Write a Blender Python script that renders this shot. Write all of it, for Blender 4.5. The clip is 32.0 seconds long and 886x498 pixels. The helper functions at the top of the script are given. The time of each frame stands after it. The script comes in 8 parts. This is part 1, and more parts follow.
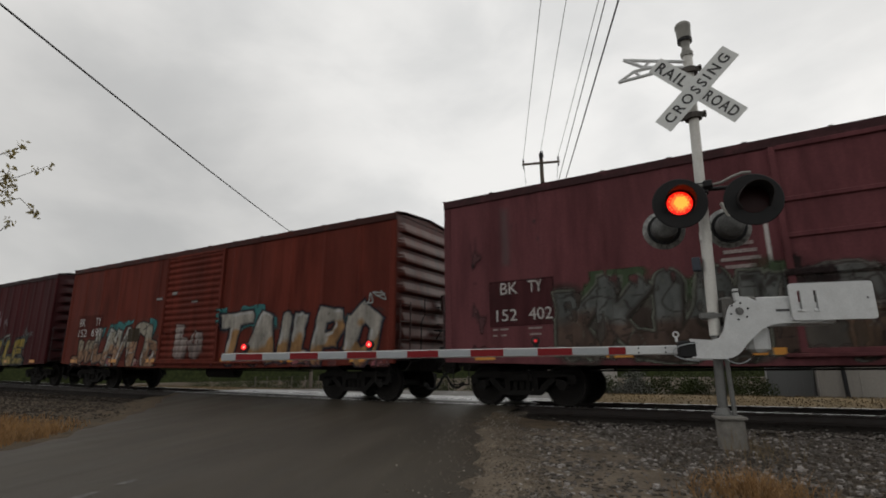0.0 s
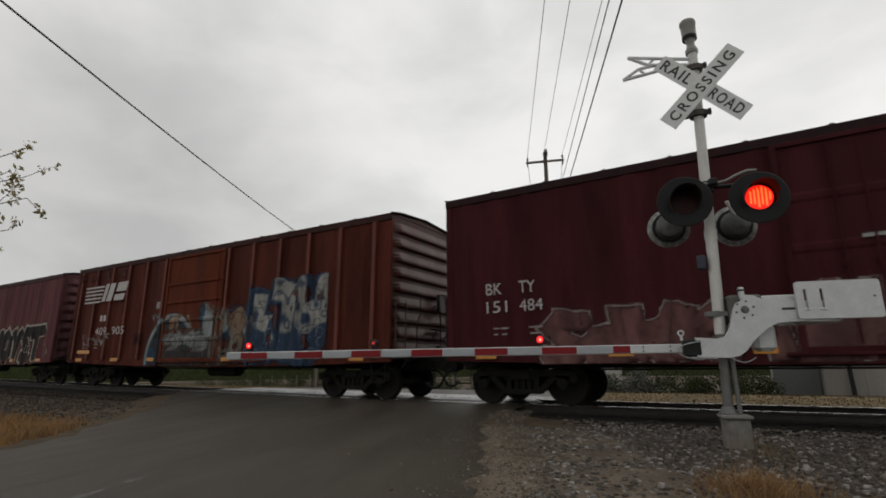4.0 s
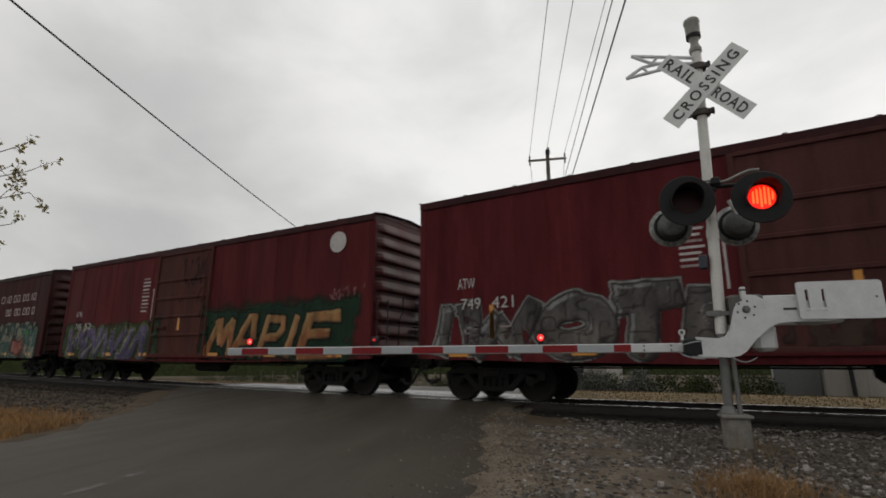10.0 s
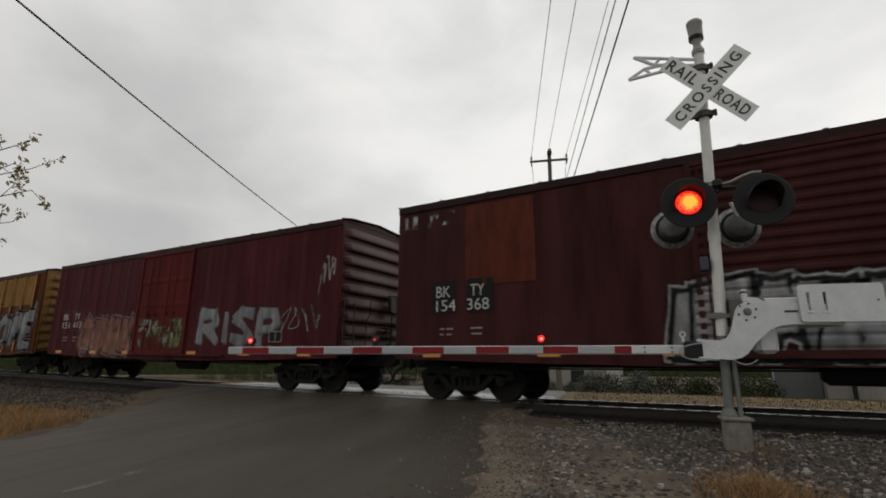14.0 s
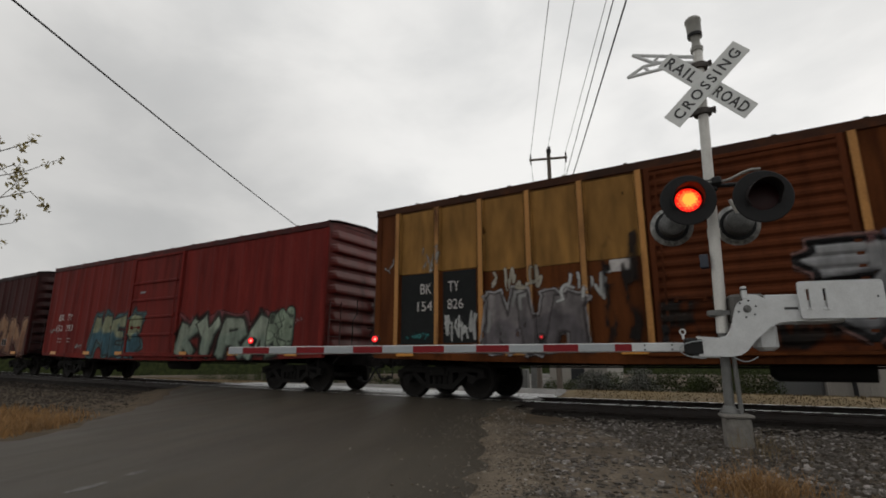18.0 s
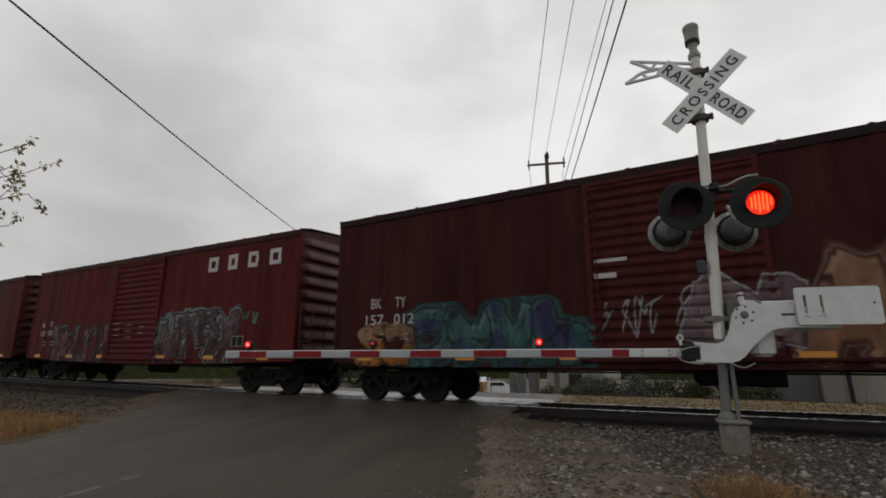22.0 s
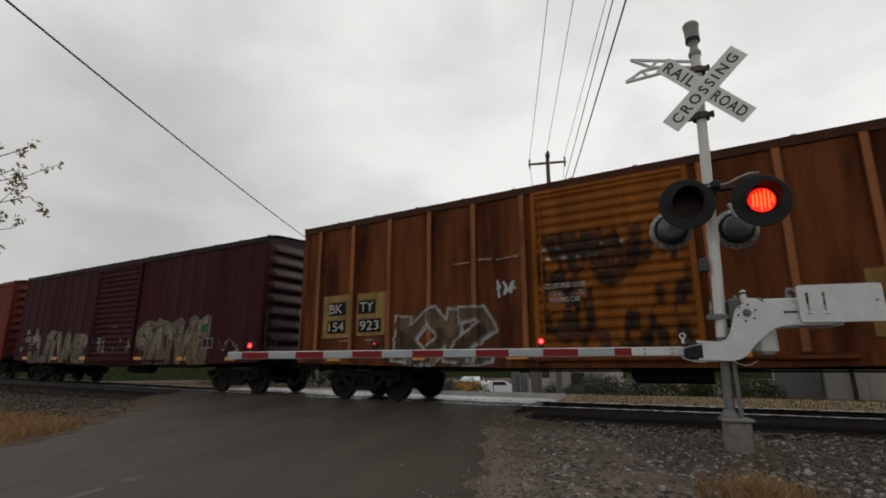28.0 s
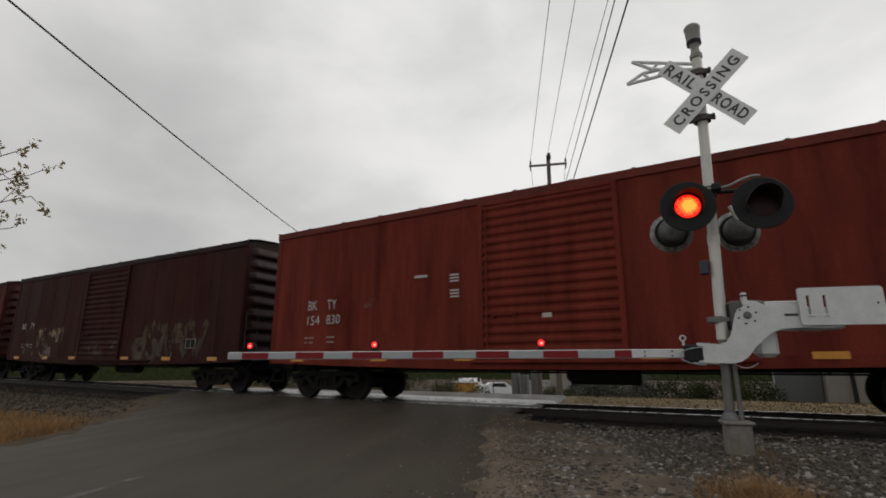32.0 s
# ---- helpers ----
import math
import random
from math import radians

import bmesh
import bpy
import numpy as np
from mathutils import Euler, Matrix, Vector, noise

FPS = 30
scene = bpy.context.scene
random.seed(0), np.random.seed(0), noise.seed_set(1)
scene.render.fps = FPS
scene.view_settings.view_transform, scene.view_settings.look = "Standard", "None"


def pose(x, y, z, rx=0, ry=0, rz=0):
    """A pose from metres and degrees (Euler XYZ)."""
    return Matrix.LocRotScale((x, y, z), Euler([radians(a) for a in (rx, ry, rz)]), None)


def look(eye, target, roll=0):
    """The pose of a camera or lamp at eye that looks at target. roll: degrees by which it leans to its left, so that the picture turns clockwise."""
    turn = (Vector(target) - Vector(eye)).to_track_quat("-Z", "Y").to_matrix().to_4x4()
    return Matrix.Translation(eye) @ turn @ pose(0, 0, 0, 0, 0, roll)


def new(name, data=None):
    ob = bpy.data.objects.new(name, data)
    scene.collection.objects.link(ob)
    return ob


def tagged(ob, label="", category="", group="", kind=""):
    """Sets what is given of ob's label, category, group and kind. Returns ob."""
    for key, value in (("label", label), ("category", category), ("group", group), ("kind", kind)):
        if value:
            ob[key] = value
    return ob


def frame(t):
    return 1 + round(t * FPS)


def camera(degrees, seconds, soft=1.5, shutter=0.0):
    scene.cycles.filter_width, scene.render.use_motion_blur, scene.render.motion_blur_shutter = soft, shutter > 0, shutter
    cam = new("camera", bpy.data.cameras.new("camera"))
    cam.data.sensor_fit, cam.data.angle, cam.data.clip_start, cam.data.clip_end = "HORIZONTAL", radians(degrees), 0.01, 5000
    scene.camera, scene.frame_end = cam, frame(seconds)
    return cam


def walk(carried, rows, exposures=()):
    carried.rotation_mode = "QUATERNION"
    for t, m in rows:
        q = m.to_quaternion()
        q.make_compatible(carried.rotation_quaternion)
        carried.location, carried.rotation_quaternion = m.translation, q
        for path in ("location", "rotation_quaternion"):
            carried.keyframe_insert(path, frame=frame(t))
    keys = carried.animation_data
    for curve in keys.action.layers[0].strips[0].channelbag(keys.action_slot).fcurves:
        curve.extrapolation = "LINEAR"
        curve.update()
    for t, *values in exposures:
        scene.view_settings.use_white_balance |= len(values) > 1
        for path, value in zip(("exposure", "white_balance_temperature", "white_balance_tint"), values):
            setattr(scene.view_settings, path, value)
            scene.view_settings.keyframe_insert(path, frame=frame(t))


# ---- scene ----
# The camera stands on the right-hand shoulder of the road: seconds, heading, tilt, lean in degrees.
VIEWS = (
    (0, -30.64, 13.19, -0.6), (0.5, -30.69, 13.15, -0.6), (1, -30.71, 13.19, -0.53), (1.5, -30.88, 13.2, -0.56), (2, -30.97, 13.22, -0.55),
    (2.5, -30.98, 13.21, -0.57), (3, -30.97, 13.12, -0.55), (3.5, -31.09, 13.06, -0.64), (5.5, -31.15, 13.07, -0.49), (6, -31.16, 13.04, -0.53),
    (6.5, -31.17, 13.03, -0.52), (7, -31.17, 12.95, -0.56), (7.5, -31.15, 12.93, -0.46), (8, -31.19, 12.87, -0.4), (8.5, -31.19, 12.79, -0.22),
    (9, -31.19, 12.78, -0.22), (9.5, -31.18, 12.77, -0.14), (10, -31.28, 12.77, -0.13), (10.5, -31.26, 12.76, -0.02), (11, -31.36, 12.76, 0.01),
    (11.5, -31.39, 12.78, 0.12), (12, -31.45, 12.76, 0.04), (12.1, -31.45, 12.76, 0.04), (12.2, -31.43, 13.01, 0.23), (12.5, -31.43, 12.99, 0.23),
    (13, -31.42, 12.9, 0.26), (13.5, -31.42, 12.81, 0.27), (14, -31.41, 12.8, 0.27), (14.5, -31.42, 12.8, 0.22), (16.5, -31.37, 12.67, -0.06),
    (17, -31.33, 12.62, -0.06), (17.5, -31.31, 12.66, -0.02), (18, -31.38, 12.68, -0.07), (18.5, -31.43, 12.73, -0.09), (19, -31.48, 12.68, -0.09),
    (19.5, -31.61, 12.81, -0.18), (19.7, -31.61, 12.81, -0.18), (19.8, -30.72, 13.41, 0.34), (20, -30.72, 13.38, 0.34), (20.5, -30.83, 13.23, 0.23),
    (21, -30.95, 13.16, 0.16), (21.5, -31.02, 13.16, 0.21), (22, -31.14, 13.19, 0.16), (22.5, -31.34, 13.19, 0.17), (23, -31.3, 13.2, 0.14),
    (23.5, -31.27, 13.21, 0.05), (24, -31.29, 13.24, -0.05), (24.5, -31.24, 13.25, -0.12), (25, -31.25, 13.29, -0.14), (25.5, -31.31, 13.34, -0.13),
    (27.5, -31.31, 13.2, -0.28), (28, -31.3, 13.17, -0.19), (28.5, -31.31, 13.26, -0.18), (29, -31.31, 13.34, -0.13), (29.5, -31.28, 13.32, -0.05),
    (30, -31.38, 13.33, -0.04), (30.5, -31.38, 13.33, -0.02), (31, -31.37, 13.31, 0), (31.5, -31.37, 13.3, 0.03), (32, -31.36, 13.31, 0.06),
)
EYE = (0.0, 0.0, 0.87)


def view(heading, tilt, lean):
    return pose(*EYE, 90 + tilt, 0, -heading) @ pose(0, 0, 0, 0, 0, lean)


cam = camera(82.16, 32.0, soft=1.8, shutter=0.12)
walk(cam, [(t, view(a, b, c)) for t, a, b, c in VIEWS], exposures=((0, 0.0, 6720, 10), (1.2, -0.06, 6720, 10), (3, -0.04, 6720, 10), (6, 0.02, 6720, 10), (14, 0.02, 6720, 10), (17, -0.02, 6720, 10), (18.2, 0.03, 6720, 10), (19, -0.07, 6720, 10), (24, -0.04, 6720, 10), (25, -0.04, 6720, 10), (28, 0.0, 6720, 10), (28.8, -0.01, 6720, 10), (29.5, -0.02, 6720, 10), (31.3, 0.01, 6720, 10), (32, -0.06, 6720, 10)))

# How far the train has rolled, in metres, at each second; it runs towards +x.
ROLLED = ((0, -76.6), (1, -68.26), (2, -59.51), (3, -50.95), (6, -25.3), (7, -16.9), (8, -8.32), (9, -0.03), (10, 8.77),
          (11, 17.4), (12, 25.88), (13, 34.47), (14, 42.87), (17, 68.45), (18, 77.04), (19, 85.56), (20, 93.98), (21, 102.53),
          (22, 110.95), (23, 119.51), (24, 128.15), (25, 136.45), (28, 162.07), (29, 170.57), (30, 179.03), (31, 187.49),
          (32, 195.98))
RAIL_TOP, TRACK_Y = 0.09, 11.2


def grade(x):
    """Height by which the line climbs west of the crossing."""
    x = np.asarray(x, float)
    return 0.0135 * 1.5 * (np.logaddexp(0, -(x + 7.5) / 1.5) - np.logaddexp(0, -(x + 38.0) / 1.5))


def embanked(y):
    """How far the ground and road at y follow the line's climb."""
    return np.interp(y, (6.8, 9.6, 13.0, 17.0), (0.0, 1.0, 1.0, 0.0))


# ---- light: an overcast sky, brighter towards the hidden sun ----
world = bpy.data.worlds.new("overcast_sky")
scene.world = world
world.use_nodes = True
wn, wl = world.node_tree.nodes, world.node_tree.links
wn.clear()


def wnode(kind, **sets):
    n = wn.new(kind)
    for k, v in sets.items():
        n.inputs[k].default_value = v
    return n


w_out, w_bg = wn.new("ShaderNodeOutputWorld"), wn.new("ShaderNodeBackground")
sky = wn.new("ShaderNodeTexSky")
sky.sky_type, sky.sun_disc, sky.sun_elevation, sky.sun_rotation = "NISHITA", False, radians(38), radians(25)
sky_dim = wn.new("ShaderNodeMix")
sky_dim.data_type, sky_dim.blend_type = "RGBA", "MULTIPLY"
sky_dim.inputs[0].default_value = 1.0
sky_dim.inputs[7].default_value = (0.08, 0.08, 0.08, 1)
coord = wn.new("ShaderNodeTexCoord")
stretch = wn.new("ShaderNodeMapping")
stretch.inputs["Scale"].default_value = (1.0, 1.0, 1.9)
stretch.inputs["Rotation"].default_value = (0.0, 0.35, 0.5)
clouds = wnode("ShaderNodeTexNoise", Scale=2.9, Detail=8.0, Roughness=0.5, Distortion=0.2)
ramp = wn.new("ShaderNodeValToRGB")
ramp.color_ramp.interpolation = "EASE"
ramp.color_ramp.elements[0].position, ramp.color_ramp.elements[0].color = 0.32, (0.700, 0.714, 0.722, 1)
ramp.color_ramp.elements[1].position, ramp.color_ramp.elements[1].color = 0.67, (0.890, 0.897, 0.897, 1)
glow_dot = wn.new("ShaderNodeVectorMath")
glow_dot.operation = "DOT_PRODUCT"
glow_dot.inputs[1].default_value = Vector((0.42, 0.86, 0.30)).normalized()
glow = wn.new("ShaderNodeMapRange")
glow.interpolation_type = "SMOOTHSTEP"
for k, v in (("From Min", 0.25), ("From Max", 1.0), ("To Min", 0.97), ("To Max", 1.04)):
    glow.inputs[k].default_value = v
dull_dot = wn.new("ShaderNodeVectorMath")
dull_dot.operation = "DOT_PRODUCT"
dull_dot.inputs[1].default_value = Vector((-0.93, 0.36, 0.10)).normalized()
dull = wn.new("ShaderNodeMapRange")
dull.interpolation_type = "SMOOTHSTEP"
for k, v in (("From Min", 0.80), ("From Max", 1.0), ("To Min", 1.0), ("To Max", 0.72)):
    dull.inputs[k].default_value = v
thick_cloud = wn.new("ShaderNodeMath")
thick_cloud.operation = "MULTIPLY"
lit = wn.new("ShaderNodeVectorMath")
lit.operation = "SCALE"
cover = wn.new("ShaderNodeMix")
cover.data_type = "RGBA"
cover.inputs[0].default_value = 0.94
wl.new(coord.outputs["Generated"], stretch.inputs["Vector"])
wl.new(stretch.outputs[0], clouds.inputs["Vector"])
wl.new(coord.outputs["Generated"], glow_dot.inputs[0])
wl.new(clouds.outputs["Fac"], ramp.inputs["Fac"])
wl.new(glow_dot.outputs["Value"], glow.inputs["Value"])
wl.new(ramp.outputs["Color"], lit.inputs[0])
wl.new(coord.outputs["Generated"], dull_dot.inputs[0])
wl.new(dull_dot.outputs["Value"], dull.inputs["Value"])
wl.new(glow.outputs["Result"], thick_cloud.inputs[0])
wl.new(dull.outputs["Result"], thick_cloud.inputs[1])
wl.new(thick_cloud.outputs[0], lit.inputs["Scale"])
wl.new(sky.outputs["Color"], sky_dim.inputs[6])
wl.new(sky_dim.outputs[2], cover.inputs[6])
wl.new(lit.outputs["Vector"], cover.inputs[7])
wl.new(cover.outputs[2], w_bg.inputs["Color"])
w_bg.inputs["Strength"].default_value = 1.0
wl.new(w_bg.outputs[0], w_out.inputs[0])

sun = new("sun", bpy.data.lights.new("sun", "SUN"))
sun.data.energy, sun.data.angle, sun.data.color = 0.5, radians(40), (1.0, 0.97, 0.93)
sun.matrix_world = look((30, 55, 50), (0, 0, 0))


# ---- materials ----
def surface(name, base, rough=0.7, metal=0.0, vary=0.25, scale=3.0, fine=40.0, bump=0.2, second=None, second_at=0.62,
            streak=False, spec=0.5, tone=0.10, coat=0.0, along=None):
    """A painted, mineral or plant surface: base colour with large stains, fine grain, wear in a second colour and relief."""
    m = bpy.data.materials.new(name)
    m.use_nodes = True
    n, l = m.node_tree.nodes, m.node_tree.links
    b = n["Principled BSDF"]
    tc = n.new("ShaderNodeTexCoord")
    src = tc.outputs["Object"]
    mp = n.new("ShaderNodeMapping")
    l.new(src, mp.inputs["Vector"])
    mp.inputs["Scale"].default_value = (1.0, 1.0, 0.16) if streak else (1, 1, 1)
    if along is not None:
        mp.vector_type = "TEXTURE"
        mp.inputs["Rotation"].default_value = (0, 0, radians(along))
        mp.inputs["Scale"].default_value = (1, 9, 1)
    info = n.new("ShaderNodeObjectInfo")
    off = n.new("ShaderNodeVectorMath")
    off.operation = "SCALE"
    off.inputs[0].default_value = (17.0, 31.0, 23.0)
    l.new(info.outputs["Random"], off.inputs["Scale"])
    l.new(off.outputs[0], mp.inputs["Location"])
    big = n.new("ShaderNodeTexNoise")
    big.inputs["Scale"].default_value, big.inputs["Detail"].default_value, big.inputs["Roughness"].default_value = scale, 5, 0.6
    l.new(mp.outputs[0], big.inputs["Vector"])
    small = n.new("ShaderNodeTexNoise")
    small.inputs["Scale"].default_value, small.inputs["Detail"].default_value = fine, 3
    l.new(src, small.inputs["Vector"])
    shade = n.new("ShaderNodeMapRange")
    for k, v in (("From Min", 0.3), ("From Max", 0.7), ("To Min", 1 - vary), ("To Max", 1 + vary)):
        shade.inputs[k].default_value = v
    l.new(big.outputs["Fac"], shade.inputs["Value"])
    grain = n.new("ShaderNodeMapRange")
    for k, v in (("From Min", 0.3), ("From Max", 0.7), ("To Min", 1 - vary * 0.6), ("To Max", 1 + vary * 0.6)):
        grain.inputs[k].default_value = v
    l.new(small.outputs["Fac"], grain.inputs["Value"])
    mul = n.new("ShaderNodeMath")
    mul.operation = "MULTIPLY"
    l.new(shade.outputs[0], mul.inputs[0])
    l.new(grain.outputs[0], mul.inputs[1])
    colour = n.new("ShaderNodeVectorMath")
    colour.operation = "SCALE"
    colour.inputs[0].default_value = base
    l.new(mul.outputs[0], colour.inputs["Scale"])
    out = colour.outputs[0]
    if second:
        worn = n.new("ShaderNodeTexNoise")
        worn.inputs["Scale"].default_value, worn.inputs["Detail"].default_value, worn.inputs["Roughness"].default_value = scale * 2.2, 8, 0.65
        l.new(mp.outputs[0], worn.inputs["Vector"])
        edge = n.new("ShaderNodeMapRange")
        for k, v in (("From Min", second_at - tone), ("From Max", second_at + tone)):
            edge.inputs[k].default_value = v
        l.new(worn.outputs["Fac"], edge.inputs["Value"])
        mix = n.new("ShaderNodeMix")
        mix.data_type = "RGBA"
        l.new(edge.outputs[0], mix.inputs[0])
        l.new(out, mix.inputs[6])
        mix.inputs[7].default_value = (*second, 1)
        out = mix.outputs[2]
    l.new(out, b.inputs["Base Color"])
    rr = n.new("ShaderNodeMapRange")
    for k, v in (("From Min", 0.3), ("From Max", 0.7), ("To Min", max(0.03, rough - 0.12)), ("To Max", min(1, rough + 0.12))):
        rr.inputs[k].default_value = v
    l.new(big.outputs["Fac"], rr.inputs["Value"])
    l.new(rr.outputs[0], b.inputs["Roughness"])
    b.inputs["Metallic"].default_value = metal
    b.inputs["Specular IOR Level"].default_value = spec
    if coat:
        b.inputs["Coat Weight"].default_value = coat
    if bump:
        bp = n.new("ShaderNodeBump")
        bp.inputs["Strength"].default_value, bp.inputs["Distance"].default_value = bump, 0.01
        l.new(small.outputs["Fac"], bp.inputs["Height"])
        l.new(bp.outputs[0], b.inputs["Normal"])
    return m


def lamp_glow(name, colour, strength):
    m = bpy.data.materials.new(name)
    m.use_nodes = True
    b = m.node_tree.nodes["Principled BSDF"]
    b.inputs["Base Color"].default_value = (*colour, 1)
    b.inputs["Emission Color"].default_value = (*colour, 1)
    b.inputs["Emission Strength"].default_value = strength
    return m


ASPHALT = surface("asphalt", (0.0470, 0.0394, 0.0293), 0.56, vary=0.22, scale=1.0, fine=90, bump=0.35, second=(0.034, 0.0285, 0.0215), second_at=0.54, spec=0.16, along=24, tone=0.14)
WET_ASPHALT = surface("wet_asphalt", (0.034, 0.029, 0.023), 0.34, vary=0.25, scale=1.4, fine=60, bump=0.12, spec=0.5)
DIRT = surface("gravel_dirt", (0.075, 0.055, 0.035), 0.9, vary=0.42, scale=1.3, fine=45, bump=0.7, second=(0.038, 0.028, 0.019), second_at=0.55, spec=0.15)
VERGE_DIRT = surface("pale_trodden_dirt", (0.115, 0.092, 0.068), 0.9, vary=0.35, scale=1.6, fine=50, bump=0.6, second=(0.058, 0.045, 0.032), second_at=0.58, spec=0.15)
DRY_GRASS = surface("dry_grass", (0.21, 0.112, 0.038), 0.8, vary=0.35, scale=2.0, fine=30, bump=0)
FIELD_GRASS = surface("straw_coloured_grass", (0.125, 0.088, 0.041), 0.85, vary=0.35, scale=0.5, fine=20, bump=0)
TURF = surface("straw_turf", (0.138, 0.098, 0.048), 0.9, vary=0.16, scale=0.7, fine=9, bump=0.1, second=(0.075, 0.062, 0.026), second_at=0.6, spec=0.1)
# near-black bed colour stands in for the shade below the train
BED_SHADE = surface("shaded_ballast_bed", (0.014, 0.0115, 0.0095), 0.9, vary=0.4, scale=4, fine=40, bump=0.5, spec=0.1)
LEAF = surface("dull_green_leaf", (0.030, 0.038, 0.013), 0.85, vary=0.5, scale=1.2, fine=14, bump=0, spec=0.15)
AUTUMN_LEAF = surface("olive_brown_leaf", (0.15, 0.13, 0.07), 0.6, vary=0.6, scale=6, fine=14, bump=0, second=(0.24, 0.13, 0.03), second_at=0.6)


def let_light_through(m, colour):
    """Thin leaves glow a little against the sky."""
    n, l = m.node_tree.nodes, m.node_tree.links
    thin, mix = n.new("ShaderNodeBsdfTranslucent"), n.new("ShaderNodeMixShader")
    thin.inputs["Color"].default_value = (*colour, 1)
    mix.inputs[0].default_value = 0.5
    l.new(n["Principled BSDF"].outputs[0], mix.inputs[1])
    l.new(thin.outputs[0], mix.inputs[2])
    l.new(mix.outputs[0], n["Material Output"].inputs["Surface"])


let_light_through(AUTUMN_LEAF, (0.30, 0.25, 0.11))
BARK = surface("grey_bark", (0.14, 0.12, 0.10), 0.9, vary=0.3, scale=8, fine=70, bump=0.6)
RAIL_SIDE = surface("rusty_rail", (0.014, 0.009, 0.007), 0.75, vary=0.3, scale=6, fine=60, bump=0.2)
RAIL_HEAD = surface("polished_rail_head", (0.62, 0.61, 0.60), 0.28, metal=1.0, vary=0.1, scale=9, fine=60, bump=0.05)
TIE_WOOD = surface("creosoted_timber", (0.026, 0.020, 0.016), 0.9, vary=0.35, scale=5, fine=40, bump=0.5)
TRUCK_STEEL = surface("sooty_cast_steel", (0.0115, 0.0105, 0.0098), 0.9, vary=0.35, scale=5, fine=40, bump=0.3, spec=0.15)
WHEEL_STEEL = surface("brown_wheel_steel", (0.0115, 0.0100, 0.0090), 0.8, vary=0.3, scale=8, fine=40, bump=0.2, spec=0.2)
GALVANIZED = surface("galvanized_steel", (0.56, 0.57, 0.57), 0.48, metal=0.35, vary=0.13, scale=9, fine=60, bump=0.08, second=(0.40, 0.39, 0.37), second_at=0.66)
CAST_ALU = surface("grey_painted_casting", (0.50, 0.51, 0.51), 0.55, metal=0.1, vary=0.10, scale=7, fine=70, bump=0.12, second=(0.42, 0.41, 0.39), second_at=0.68)
MAST_PAINT = surface("weathered_silver_paint", (0.50, 0.49, 0.46), 0.5, metal=0.15, vary=0.15, scale=6, fine=60, bump=0.12, second=(0.40, 0.37, 0.33), second_at=0.66, streak=True)
CONCRETE = surface("concrete", (0.155, 0.145, 0.13), 0.85, vary=0.18, scale=5, fine=60, bump=0.4, second=(0.11, 0.10, 0.088), second_at=0.58)
SIGN_WHITE = surface("reflective_white_sheeting", (0.58, 0.59, 0.575), 0.4, vary=0.05, scale=5, fine=90, bump=0.04, second=(0.44, 0.43, 0.40), second_at=0.68)
SIGN_BLACK = surface("black_sign_ink", (0.022, 0.022, 0.022), 0.55, vary=0.15, scale=12, fine=60, bump=0)
LAMP_BLACK = surface("flat_black_paint", (0.012, 0.012, 0.0125), 0.7, vary=0.2, scale=7, fine=60, bump=0.1, spec=0.25)
RED_BAND = surface("red_reflective_band", (0.175, 0.009, 0.012), 0.45, vary=0.12, scale=8, fine=60, bump=0.03, spec=0.2)
WHITE_BAND = surface("white_reflective_band", (0.29, 0.31, 0.322), 0.4, vary=0.06, scale=8, fine=60, bump=0.03)
CABLE_BLACK = surface("black_cable", (0.012, 0.012, 0.012), 0.8, vary=0.1, bump=0, spec=0.15)
WIRE_GREY = surface("weathered_wire", (0.035, 0.035, 0.036), 0.6, metal=0.0, vary=0.1, bump=0)
POLE_WOOD = surface("weathered_pole_wood", (0.10, 0.082, 0.066), 0.9, vary=0.3, scale=4, fine=30, bump=0.5, streak=True)
ROOF_PALE = surface("pale_roof_sheet", (0.26, 0.245, 0.215), 0.6, vary=0.15, scale=0.8, fine=12, bump=0.1)
WALL_WHITE = surface("pale_metal_cladding", (0.215, 0.20, 0.178), 0.6, vary=0.14, scale=0.5, fine=12, bump=0.1, second=(0.16, 0.148, 0.13), second_at=0.62, streak=True)
WALL_GREY = surface("blue_grey_cladding", (0.095, 0.097, 0.097), 0.6, vary=0.12, scale=0.5, fine=12, bump=0.1)
YELLOW_MARK = surface("yellow_reflector", (0.48, 0.20, 0.02), 0.4, vary=0.12, scale=12, fine=40, bump=0.02)
STENCIL = surface("faded_white_stencil", (0.40, 0.375, 0.36), 0.7, vary=0.12, scale=9, fine=50, bump=0, second=(0.30, 0.25, 0.23), second_at=0.62)
DIM_STENCIL = surface("dim_stencil_rows", (0.24, 0.20, 0.19), 0.7, vary=0.2, scale=9, fine=50, bump=0, second=(0.13, 0.09, 0.085), second_at=0.55)
DARK_PANEL = surface("black_repaint_panel", (0.012, 0.013, 0.013), 0.75, vary=0.25, scale=5, fine=40, bump=0.05, spec=0.12)
DARK_LENS = surface("unlit_red_lens", (0.022, 0.004, 0.004), 0.5, vary=0.1, bump=0, spec=0.15)
LIT_RED = lamp_glow("lit_red_lamp", (1.0, 0.016, 0.008), 0.95)
LIT_CORE = lamp_glow("lit_orange_core", (1.0, 0.055, 0.012), 3.4)
LIT_AMBER = lamp_glow("lit_amber_core", (1.0, 0.105, 0.014), 5.0)
SMALL_RED = lamp_glow("small_red_lamp", (1.0, 0.015, 0.02), 0.95)
SMALL_CORE = lamp_glow("small_lamp_core", (1.0, 0.22, 0.16), 2.2)
SCHOOL_YELLOW = surface("truck_yellow_paint", (0.40, 0.19, 0.03), 0.4, vary=0.08, bump=0)
